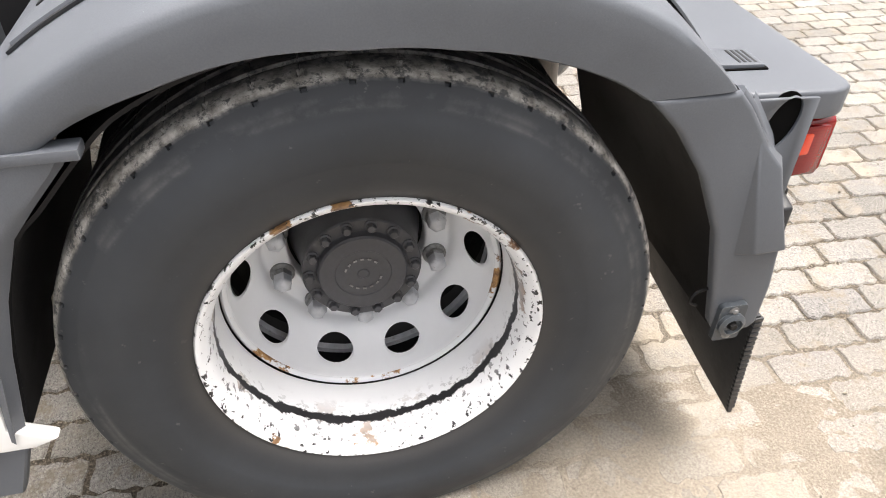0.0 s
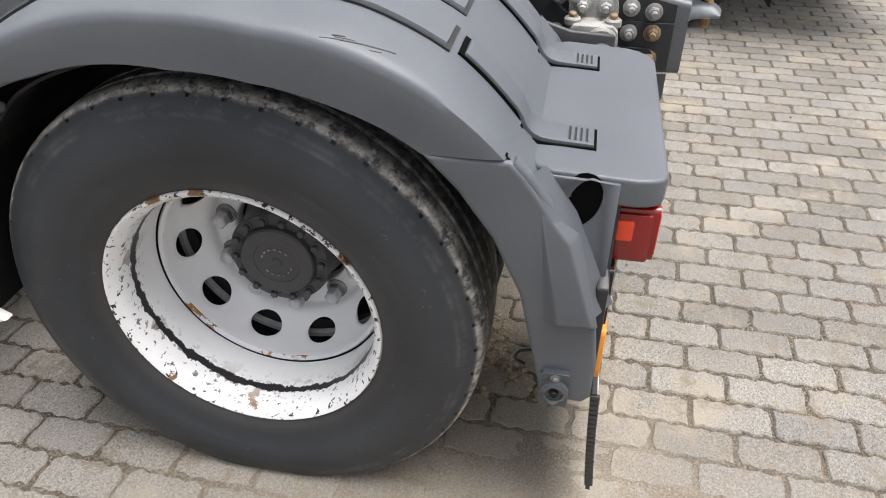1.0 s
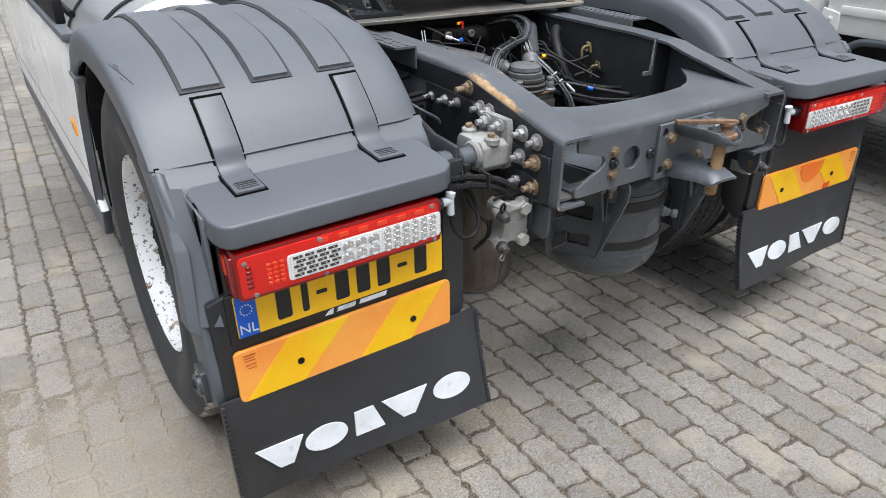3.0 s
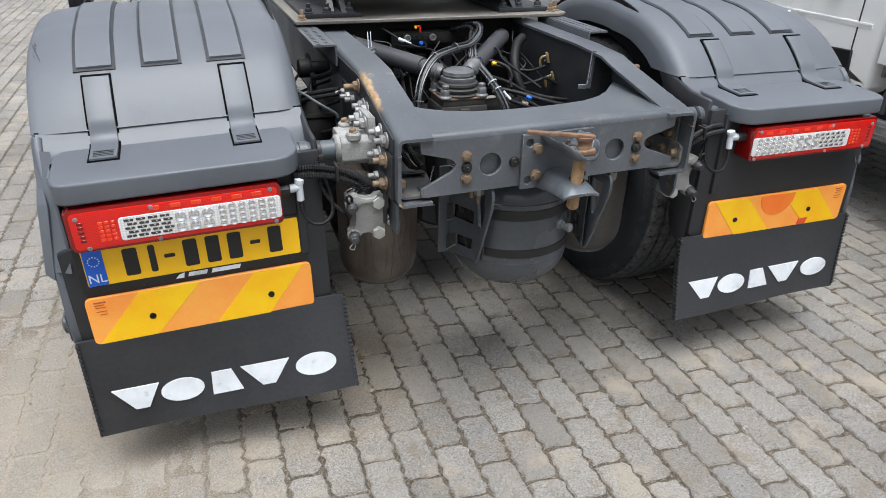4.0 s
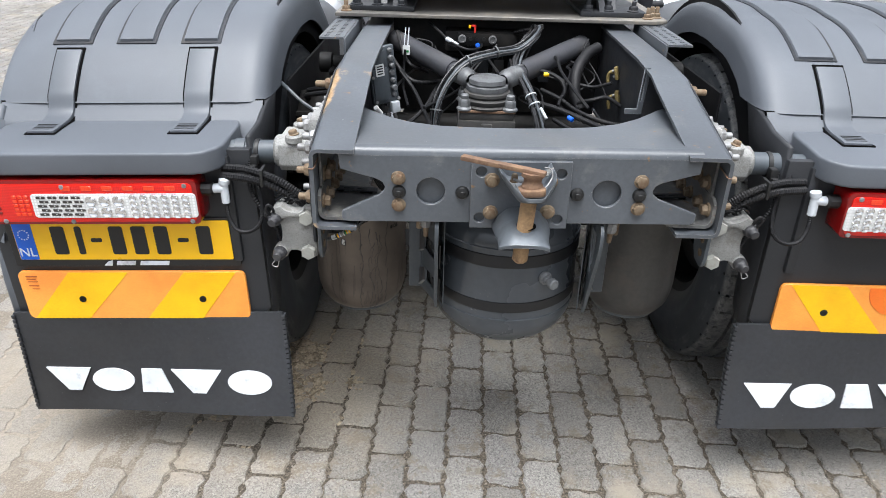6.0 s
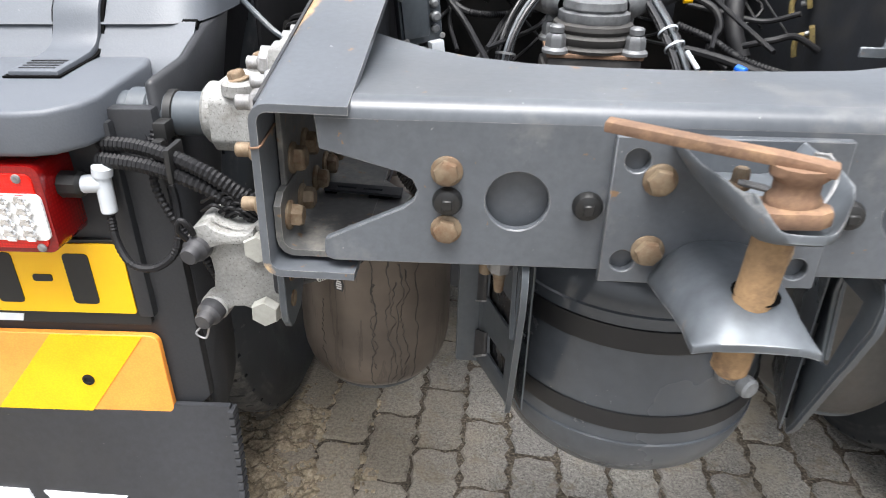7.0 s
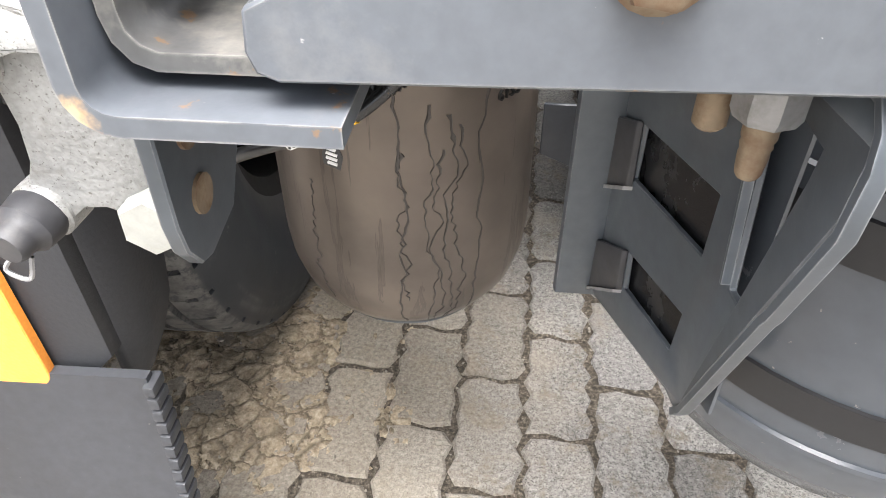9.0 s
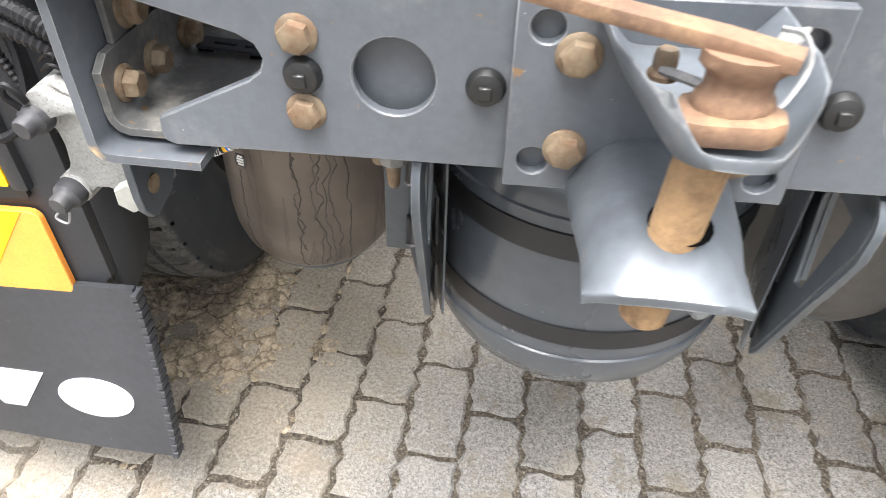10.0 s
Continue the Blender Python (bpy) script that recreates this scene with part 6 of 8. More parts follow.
        cap = part("rubber_cap", lathe([(0, 0), (0.0155, 0), (0.0160, 0.004), (0.0150, 0.013), (0.0120, 0.016), (0.0108, 0.019), (0.0108, 0.025), (0.0090, 0.028), (0, 0.0285)], 18, aim(q + way * 0.003, way), lambda i, k, r, h: (r * (1 + (0.05 if i % 6 == 0 and k < 4 else 0)), h)), "cap_rubber", low_ob, "black rubber cap", xf)
    for x, z in ((-0.4625, 0.753), (-0.4625, 0.667)):
        part("cast_nut", lathe([(0, 0), (0.0175, 0), (0.0175, 0.012), (0.0160, 0.0145), (0, 0.0150)], 6, aim((x, -0.787, z), (0, -1, 0)), start=0.5), "cast_pale", low_ob, "", xf)
    part("split_pin", tube([(-0.535, -0.806, 0.652), (-0.545, -0.808, 0.640), (-0.534, -0.808, 0.634), (-0.529, -0.806, 0.648)], 0.0014, 6), "zinc", low_ob, "", xf)
    part("rubber_loop", tube([(-0.540, -0.80, 0.760), (-0.548, -0.805, 0.775), (-0.543, -0.806, 0.787), (-0.535, -0.804, 0.780), (-0.533, -0.80, 0.768)], 0.0035, 8), "hose", low_ob, "", xf)
    tangle = random.Random(17)
    for k in range(12):
        x0, z0 = tangle.uniform(-0.518, -0.478), tangle.uniform(0.776, 0.802)
        part("loose_wire", tube([(x0 - 0.02, -0.76, z0 - 0.008), (x0, -0.772, z0 + 0.006), (x0 + 0.012, -0.765, z0 - 0.004), (x0 + 0.024, -0.755, z0 + 0.004)], 0.0022, 6), "hose", low_ob, "", xf)
    # the plate that hangs beside it, with two bolt ends showing
    side = plate([(-0.846, 0.763), (-0.846, 0.705), (-0.843, 0.689), (-0.833, 0.675), (-0.823, 0.672), (-0.790, 0.677), (-0.772, 0.700), (-0.766, 0.757)], "x", -0.4285, -0.4205, w=0.001)
    ob = part("hanging_plate", side, "pipe", truck, "grey hanging bracket plate", xf)
    for z in (0.705, 0.738):
        part("brass_plug", lathe([(0, 0), (0.0095, 0), (0.0095, 0.002), (0, 0.002)], 16, aim((-0.4207, -0.820, z), (1, 0, 0))), "rust_bolt", ob, "", xf)
    # corrugated cables and their ties
    for k, pts in enumerate(([(-0.66, -0.725, 0.842), (-0.60, -0.745, 0.846), (-0.53, -0.765, 0.832), (-0.475, -0.765, 0.795), (-0.445, -0.75, 0.765), (-0.44, -0.68, 0.74)],
                             [(-0.66, -0.735, 0.826), (-0.59, -0.757, 0.828), (-0.53, -0.765, 0.812), (-0.485, -0.76, 0.78), (-0.46, -0.745, 0.75), (-0.45, -0.68, 0.72)],
                             [(-0.60, -0.71, 0.86), (-0.60, -0.735, 0.80), (-0.575, -0.745, 0.75), (-0.545, -0.755, 0.715), (-0.535, -0.74, 0.67), (-0.545, -0.70, 0.62)])):
        part("cable", tube(pts, 0.0095 if k < 2 else 0.006, 8, 6, 0.0016, 0.006), "hose", truck, "black corrugated cable conduit", xf)
    part("cable_tie", merge(lathe([(0.0275, 0), (0.0295, 0.001), (0.0295, 0.010), (0.0275, 0.011)], 20, aim((-0.595, -0.672, 0.864), (1, 0, 0))), box(-0.598, -0.582, -0.722, -0.698, 0.845, 0.868, 0.003), box(-0.597, -0.584, -0.735, -0.715, 0.83, 0.85, 0.003)), "ink", truck, "black cable tie round the tube", xf)
    part("cable_clip", box(-0.565, -0.558, -0.775, -0.735, 0.815, 0.856, 0.003), "ink", truck, "", xf)


support(LEFT)
support(XR)

# small cable tags hanging under the left rail
taped = part("taped_cable", tube([(-0.50, -0.66, 0.61), (-0.461, -0.68, 0.637), (-0.425, -0.68, 0.650), (-0.408, -0.68, 0.657), (-0.380, -0.68, 0.671), (-0.352, -0.67, 0.695), (-0.33, -0.66, 0.73)], 0.0048, 10), "line", truck, "thin black cable with coloured tape rings")
for mat, u0, u1 in (("tag", 0.02, 0.24), ("ink", 0.24, 0.31), ("plate_yellow", 0.31, 0.40), ("blue", 0.40, 0.45), ("tag", 0.45, 0.50), ("zinc", 0.50, 0.62), ("tag", 0.63, 0.68), ("ink", 0.68, 0.72), ("green", 0.72, 0.79), ("plate_yellow", 0.79, 0.86), ("nut_cap", 0.86, 0.92), ("plate_yellow", 0.92, 1.0)):
    a, b = Vector((-0.428, -0.6802, 0.6487)), Vector((-0.381, -0.6802, 0.6705))
    part("tape_ring", rod(a.lerp(b, u0), a.lerp(b, u1), 0.0062 if mat == "tag" else 0.0056, 12), mat, taped, "")
for k in range(3):
    p = Vector((-0.424 + 0.0028 * k, -0.6866, 0.6505 + 0.0013 * k))
    part("tape_print", box(p.x - 0.0007, p.x + 0.0007, -0.6872, -0.6864, p.z - 0.003, p.z + 0.003), "ink", taped, "")
tag_m = Matrix.Translation((-0.402, -0.672, 0.634)) @ Matrix.Rotation(radians(20), 4, "Y")
tag = part("printed_tag", plate([(-0.007, 0.008), (0.003, 0.0085), (0.008, 0.002), (0.009, -0.008), (-0.003, -0.007), (-0.006, 0.0)], "y", 0, 0.0012), "line", truck, "small black tag with white print", tag_m)
for r, (x0, x1) in enumerate(((-0.001, 0.006), (-0.003, 0.005), (-0.004, 0.004), (-0.004, 0.002))):
    part("tag_print", box(x0, x1, -0.0006, 0.0, -0.0055 + 0.0034 * r, -0.0033 + 0.0034 * r), "tag", tag, "", tag_m)
part("ribbed_hose", tube([(-0.47, -0.67, 0.664), (-0.428, -0.668, 0.664), (-0.404, -0.666, 0.665), (-0.380, -0.664, 0.674), (-0.352, -0.66, 0.691), (-0.320, -0.655, 0.706), (-0.295, -0.64, 0.735)], 0.0092, 12, 8, 0.0016, 0.0045), "line", truck, "glossy black ribbed hose")
# more lines beside the spring
for k, pts in enumerate(([(-0.29, -0.36, 0.58), (-0.258, -0.44, 0.598), (-0.2555, -0.46, 0.602), (-0.234, -0.46, 0.612), (-0.212, -0.455, 0.633), (-0.18, -0.42, 0.68)], [(-0.29, -0.36, 0.59), (-0.258, -0.43, 0.611), (-0.250, -0.45, 0.617), (-0.23, -0.455, 0.625), (-0.205, -0.45, 0.645), (-0.18, -0.42, 0.69)], [(-0.28, -0.36, 0.57), (-0.252, -0.45, 0.59), (-0.23, -0.45, 0.583), (-0.20, -0.44, 0.585)])):
    part("air_line", tube(pts, (0.0045, 0.004, 0.0016)[k], 10), "line", truck, "black air line beside the spring")
for mat, u0, u1 in (("green", 0.0, 0.3), ("nut_cap", 0.3, 0.55), ("green", 0.55, 0.7), ("plate_yellow", 0.7, 1.0)):
    a, b = Vector((-0.2555, -0.460, 0.602)), Vector((-0.234, -0.460, 0.612))
    part("tape_ring", rod(a.lerp(b, u0), a.lerp(b, u1), 0.0058, 14), mat, truck, "coloured tape ring on an air line")
part("tie_end", rod((-0.229, -0.475, 0.645), (-0.218, -0.475, 0.585), 0.0050, 12, 0.0015), "hose", truck, "black cable tie end")
part("splash_plate", plate([(-0.256, 0.612), (-0.216, 0.612), (-0.210, 0.544), (-0.256, 0.565)], "y", -0.54, -0.536, w=0.001), "frame_dark", truck, "dark steel plate behind the tank hanger")


# ---- inside the frame, ahead of the cross-member ----
# V-stay: the joint on the axle, its two tubes, and bolted base
base = merge(box(-0.125, 0.035, -0.335, -0.20, 0.815, 0.852, 0.006), box(-0.120, 0.030, -0.33, -0.205, 0.852, 0.872, 0.005), box(-0.10, 0.01, -0.32, -0.10, 0.60, 0.82, 0.02), box(-0.06, -0.03, -0.345, -0.33, 0.825, 0.845, 0.004))
stay = part("axle_stay", base, "dusty", truck, "dark forged V-stay joint with rusty plate on the axle")
part("stay_plate", box(-0.122, 0.032, -0.333, -0.202, 0.8725, 0.879, 0.002), "rust", stay, "")
part("stay_joint", lathe([(0.072, 0), (0.074, 0.005), (0.066, 0.010), (0.070, 0.016), (0.071, 0.022), (0.062, 0.027), (0.066, 0.033), (0.065, 0.040), (0.054, 0.044)], 40, Matrix.Translation((-0.045, -0.265, 0.879))), "dusty", stay, "layered rubber joint")
part("stay_cap", lathe([(0.056, 0), (0.058, 0.006), (0.057, 0.016), (0.050, 0.019), (0.053, 0.023), (0.051, 0.034), (0.040, 0.039), (0.028, 0.040), (0.022, 0.043), (0, 0.043)], 28, Matrix.Translation((-0.045, -0.265, 0.920)), lambda i, k, r, h: (r * (1 + 0.03 * math.sin(i * 1.9 + k)), h)), "boot", stay, "dusty grey joint cap")
for x in (-0.108, 0.018):
    for y in (-0.318, -0.218):
        part("stay_bolt", merge(hex_head((x, y, 0.879), (0, 0, 1), 0.0165, 0.030, 1.3), rod((x, y, 0.908), (x, y, 0.922), 0.012, 12, 0.003)), "boot", stay, "")
for sx in (-1, 1):
    p0, p1 = Vector((-0.045 + sx * 0.05, -0.235, 0.943)), Vector((-0.03 + sx * 0.30, 0.10, 0.985))
    d = (p1 - p0).normalized()
    part("stay_arm", merge(rod(p0 + d * 0.075, p1, 0.031, 24), rod(p0 + d * 0.06, p0 + d * 0.08, 0.027, 20)), "hub", stay, "")
    part("stay_boot", lathe([(0.018, -0.01)] + [(0.028 if k % 2 else 0.021, 0.002 + 0.0065 * k) for k in range(10)] + [(0.02, 0.07)], 22, aim(p0, d)), "boot", stay, "ribbed grey rubber boot")

# cross-plate ahead with its valves
xm = part("front_cross_member", merge(box(-0.34, 0.345, 0.16, 0.175, 0.74, 1.056, 0.004), box(-0.17, 0.08, 0.09, 0.16, 0.955, 1.02, 0.008), box(-0.13, 0.06, 0.075, 0.09, 0.975, 1.015, 0.004)), "grime", truck, "black cross-plate with air valves")
for x in (-0.115, -0.018):
    part("valve_nut", merge(lathe([(0.013, 0), (0.013, 0.008), (0.009, 0.009), (0.008, 0.004), (0, 0.004)], 18, aim((x, 0.075, 0.998), (0, -1, 0)))), "zinc", xm, "")
for x in (-0.088, -0.068, -0.046):
    part("valve_port", lathe([(0.006, 0), (0.006, 0.006), (0, 0.006)], 12, aim((x, 0.075, 0.998), (0, -1, 0))), "ink", xm, "")
part("red_lever", merge(box(-0.079, -0.073, 0.04, 0.05, 1.022, 1.046, 0.0015), box(-0.088, -0.073, 0.04, 0.05, 1.040, 1.046, 0.0015)), "red_knob", xm, "red valve lever")
part("yellow_cap", box(-0.096, -0.089, 0.04, 0.05, 1.036, 1.045, 0.001), "plate_yellow", xm, "")
part("blue_cap", lathe([(0.008, 0), (0.008, 0.010), (0.005, 0.013), (0, 0.013)], 14, aim((-0.065, 0.07, 0.978), (0, -1, 0.3))), "blue", xm, "")
for i in range(7):
    x = -0.16 + 0.05 * i
    part("valve_block", box(x, x + 0.035, 0.10 + 0.01 * (i % 3), 0.15, 0.86 + 0.02 * (i % 2), 0.93, 0.004), "grime" if i % 2 else "frame_dark", xm, "")

# electronic unit on the inside of the left rail
ecu_m = Matrix.Translation((-0.338, -0.235, 0.948)) @ Matrix.Rotation(radians(-58), 4, "Z") @ Matrix.Rotation(radians(7), 4, "X")
ecu = part("control_unit", merge(box(-0.016, 0.002, -0.040, 0.040, -0.082, 0.078, 0.003), box(0.002, 0.008, -0.036, 0.012, -0.07, 0.02, 0.002), box(0.002, 0.007, -0.034, 0.010, 0.03, 0.07, 0.002)), "pipe", truck, "grey finned electronic control unit on the rail", ecu_m)
part("unit_label", plate(rrect(-0.026, 0.0, 0.0, 0.034, 0.002), "x", 0.0082, 0.0088), "tag", ecu, "white printed sticker", ecu_m)
for r in range(4):
    part("label_print", plate([(-0.022, 0.005 + 0.007 * r), (-0.004, 0.005 + 0.007 * r), (-0.004, 0.0085 + 0.007 * r), (-0.022, 0.0085 + 0.007 * r)], "x", 0.0089, 0.0093), "ink", ecu, "", ecu_m)
for i in range(7):
    part("unit_fin", rod((0.002, 0.024, 0.066 - 0.021 * i), (0.012 + 0.003 * (i % 3), 0.024, 0.066 - 0.021 * i), 0.0075 + 0.0015 * (i % 2), 14, 0.003), "boot", ecu, "", ecu_m)
for y, z in ((-0.033, 0.072), (-0.033, -0.072), (0.036, -0.074), (-0.036, 0.0)):
    part("unit_screw", lathe([(0.005, 0), (0.005, 0.003), (0, 0.004)], 10, ecu_m @ aim((0.006, y, z), (1, 0, 0))), "zinc", ecu, "")
part("unit_plug", merge(box(0.0, 0.018, 0.008, 0.034, -0.112, -0.080, 0.004), box(0.004, 0.016, -0.002, 0.012, -0.128, -0.110, 0.003)), "white_plastic", ecu, "white cable plug", ecu_m)
part("unit_plug_nut", lathe([(0.013, 0), (0.013, 0.02), (0, 0.022)], 16, ecu_m @ aim((0.006, -0.016, -0.084), (0, 0, -1)), lambda i, k, r, h: (r * (1 - 0.07 * (i % 2)), h)), "ink", ecu, "")
part("unit_cable", tube([(-0.322, -0.262, 0.845), (-0.322, -0.29, 0.82), (-0.300, -0.33, 0.808), (-0.268, -0.335, 0.81), (-0.252, -0.31, 0.822), (-0.262, -0.28, 0.815), (-0.30, -0.22, 0.80)], 0.0085, 10, 6, 0.0014), "hose", truck, "black corrugated cable")
part("unit_cable", tube([(-0.305, -0.262, 0.845), (-0.290, -0.28, 0.815), (-0.255, -0.27, 0.83), (-0.215, -0.22, 0.86), (-0.19, -0.12, 0.885), (-0.15, 0.05, 0.90)], 0.006, 8), "hose", truck, "black cable")
part("unit_cable", tube([(-0.345, -0.36, 0.885), (-0.335, -0.34, 0.862), (-0.318, -0.315, 0.842), (-0.29, -0.30, 0.826)], 0.005, 8), "hose", truck, "black cable")
part("wire_joint", rod((-0.348, -0.365, 0.89), (-0.336, -0.345, 0.868), 0.007, 10, 0.001), "tag", truck, "white wire joint")
part("hanging_tag", plate(rrect(-0.296, -0.274, 0.968, 0.996, 0.002), "y", -0.052, -0.050), "tag", truck, "white hanging cable tag")
part("tag_print", plate([(-0.292, 0.976), (-0.278, 0.976), (-0.278, 0.982), (-0.292, 0.982)], "y", -0.0535, -0.0525), "green", truck, "green print on the tag")
for x in (-0.291, -0.281):
    part("tag_string", tube([(x, -0.051, 0.995), (x + 0.001, -0.045, 1.01), (x + 0.003, -0.03, 1.045)], 0.0017, 6), "white_plastic", truck, "thin pale tag string")
part("tag_cable", tube([(-0.288, -0.06, 0.985), (-0.292, -0.06, 0.93), (-0.29, -0.10, 0.88), (-0.27, -0.2, 0.85)], 0.004, 8), "hose", truck, "black cable")

# the looped bundle of air lines over the joint
random.seed(5)
for k in range(9):
    o = Vector((random.uniform(-0.012, 0.012), random.uniform(-0.012, 0.012), random.uniform(-0.008, 0.008)))
    pts = [(-0.190, -0.30, 0.80), (-0.185, -0.275, 0.87), (-0.155, -0.235, 0.935), (-0.10, -0.195, 0.985), (-0.02, -0.165, 1.005), (0.05, -0.14, 1.015), (0.10, -0.09, 1.045), (0.115, 0.0, 1.05), (0.10, 0.1, 1.02)]
    part("air_line", tube([Vector(p) + o for p in pts], 0.0038, 8), "line" if k % 4 else "pipe", truck, "black plastic air line in a tied bundle")
for k in range(8):
    o = Vector((random.uniform(-0.011, 0.011), random.uniform(-0.011, 0.011), random.uniform(-0.006, 0.006)))
    pts = [(0.108, -0.345, 0.79), (0.102, -0.315, 0.85), (0.075, -0.255, 0.915), (0.045, -0.19, 0.965), (0.045, -0.16, 0.995), (0.07, -0.10, 1.03), (0.10, -0.02, 1.045), (0.06, 0.08, 1.02)]
    part("air_line", tube([Vector(p) + o for p in pts], 0.0040, 8), "line" if k % 4 else "pipe", truck, "black plastic air line in a tied bundle")
for p, w in (((-0.186, -0.28, 0.862), (0.1, 0.3, 1)), ((-0.10, -0.195, 0.985), (1, 0.4, 0.5)), ((-0.02, -0.165, 1.005), (1, 0.4, 0.2)), ((0.045, -0.185, 0.97), (-0.2, 0.4, 1)), ((0.08, -0.265, 0.905), (-0.5, 1, 1)), ((0.09, -0.285, 0.885), (-0.5, 1, 1))):
    part("line_tie", lathe([(0.0165, 0), (0.0175, 0.0005), (0.0175, 0.004), (0.0165, 0.0045)], 14, aim(p, w)), "white_plastic" if p[0] > 0.06 else "boot", truck, "cable tie round the air lines")
part("white_sleeve", rod((0.104, -0.305, 0.885), (0.120, -0.33, 0.862), 0.0042, 10, 0.001), "white_plastic", truck, "white sleeve on a cable")
part("white_connector", merge(rod((-0.165, 0.015, 1.008), (-0.145, 0.0, 1.001), 0.007, 12, 0.002), rod((-0.147, 0.002, 1.002), (-0.128, -0.012, 0.994), 0.005, 12)), "white_plastic", truck, "white cable connector")
part("connector_cable", tube([(-0.22, 0.10, 1.04), (-0.19, 0.05, 1.025), (-0.15, 0.0, 1.0), (-0.10, -0.03, 0.985), (-0.06, 0.02, 0.98), (-0.05, 0.09, 0.985)], 0.004, 8), "hose", truck, "black cable")

# hoses and loose cables on the right of the well
HOSES = (([(0.06, -0.14, 0.945), (0.12, -0.14, 0.95), (0.17, -0.17, 0.935), (0.185, -0.19, 0.905), (0.17, -0.2, 0.87), (0.2, -0.22, 0.84)], 0.009), ([(0.30, -0.02, 1.0), (0.26, -0.06, 0.985), (0.225, -0.12, 0.945), (0.22, -0.16, 0.89), (0.235, -0.18, 0.85)], 0.017),
         ([(0.12, -0.16, 0.90), (0.17, -0.20, 0.885), (0.22, -0.24, 0.86), (0.28, -0.30, 0.85), (0.33, -0.34, 0.85)], 0.010), ([(0.11, -0.2, 0.87), (0.17, -0.25, 0.865), (0.25, -0.33, 0.85), (0.30, -0.40, 0.845), (0.33, -0.36, 0.835)], 0.011),
         ([(0.14, -0.12, 0.93), (0.2, -0.13, 0.92), (0.27, -0.15, 0.91), (0.32, -0.18, 0.93)], 0.007), ([(0.22, -0.22, 0.88), (0.26, -0.24, 0.895), (0.30, -0.23, 0.90), (0.34, -0.24, 0.88)], 0.008), ([(0.15, -0.26, 0.84), (0.2, -0.34, 0.83), (0.27, -0.42, 0.835), (0.33, -0.43, 0.84)], 0.009),
         ([(-0.30, -0.1, 0.93), (-0.26, -0.14, 0.89), (-0.23, -0.22, 0.86), (-0.2, -0.35, 0.84)], 0.008), ([(-0.33, -0.05, 0.96), (-0.29, -0.09, 0.92), (-0.25, -0.11, 0.90), (-0.18, -0.05, 0.89), (-0.1, 0.05, 0.89)], 0.010), ([(-0.32, 0.05, 1.02), (-0.3, 0.0, 0.97), (-0.27, -0.06, 0.94), (-0.22, -0.02, 0.91)], 0.007))
for pts, r in HOSES:
    part("hose", tube(pts, r * 0.72 if r < 0.015 else r, 14 if r > 0.015 else 9, 7, 0.0012 if 0.0095 < r < 0.011 else 0, 0.006), "hose", truck, "black rubber hose")
part("blue_plug", rod((0.178, -0.33, 0.868), (0.190, -0.345, 0.864), 0.007, 12, 0.002), "blue", truck, "blue cable plug")
part("yellow_plug", rod((0.125, -0.15, 0.942), (0.14, -0.15, 0.944), 0.007, 10), "plate_yellow", truck, "")
for p in ((0.334, -0.16, 0.955), (0.332, -0.215, 0.898)):
    m = Matrix.Translation(p) @ Matrix.Rotation(radians(-20), 4, "Z") @ Matrix.Rotation(radians(-15), 4, "Y")
    fitting = part("brass_fitting", box(-0.003, 0.006, -0.014, 0.014, -0.018, 0.018, 0.002), "brass", truck, "dirty brass fitting plate on the rail", m)
    part("fitting_screw", merge(rod((-0.003, -0.008, 0.009), (-0.010, -0.008, 0.009), 0.004, 10, 0.001), rod((-0.003, 0.007, -0.010), (-0.012, 0.007, -0.010), 0.005, 10, 0.001)), "zinc", fitting, "", m)
    part("fitting_elbow", tube([(-0.003, 0.004, 0.004), (-0.018, 0.004, 0.004), (-0.026, 0.004, -0.008), (-0.028, 0.004, -0.03)], 0.005, 8), "brass", fitting, "", m)
# thin wires and pipes in the dark behind the joint
rng = random.Random(21)
for k in range(18):
    x0, y0, z0 = rng.uniform(-0.30, 0.30), rng.uniform(-0.05, 0.10), rng.uniform(0.90, 1.02)
    x1, y1, z1 = x0 + rng.uniform(-0.16, 0.16), rng.uniform(-0.34, -0.08), rng.uniform(0.80, 0.90)
    x1 = max(-0.31, min(0.31, x1))
    midp = ((x0 + x1) / 2 + rng.uniform(-0.06, 0.06), (y0 + y1) / 2, (z0 + z1) / 2 + rng.uniform(-0.05, 0.03))
    bow = (midp[0] + rng.uniform(-0.07, 0.07), midp[1] + 0.05, midp[2] + rng.uniform(0.0, 0.06))
    part("wire", tube([(x0, y0, z0), bow, midp, (x1, y1, z1)], rng.choice((0.0025, 0.0035, 0.0045)), 6, 6), "hose", truck, "thin black wire in the frame's well")
# black floor added to keep the view below the frame dark
part("under_tray", merge(box(-0.335, 0.335, -0.15, 2.4, 0.60, 0.63, 0.01), box(-0.12, 0.10, -0.25, 2.2, 0.55, 0.72, 0.04)), "grime", truck, "added black floor in place of the dark driveline under the frame")
part("slotted_bar", plate([(0.300, 0.916), (0.344, 0.916), (0.352, 1.035), (0.336, 1.035), (0.330, 0.930), (0.300, 0.930)], "y", -0.452, -0.446, [[(0.335, 0.95), (0.338, 0.95), (0.342, 1.02), (0.339, 1.02)]], w=0.001), "galv", truck, "thin grey slotted bar")
part("well_floor_pipe", rod((-0.33, -0.5, 0.80), (0.33, -0.42, 0.80), 0.02, 14), "grime", truck, "black cross pipe low in the frame")
part("well_floor_pipe", rod((-0.34, 0.05, 0.72), (0.34, 0.05, 0.72), 0.04, 14), "grime", truck, "black cross pipe low in the frame")

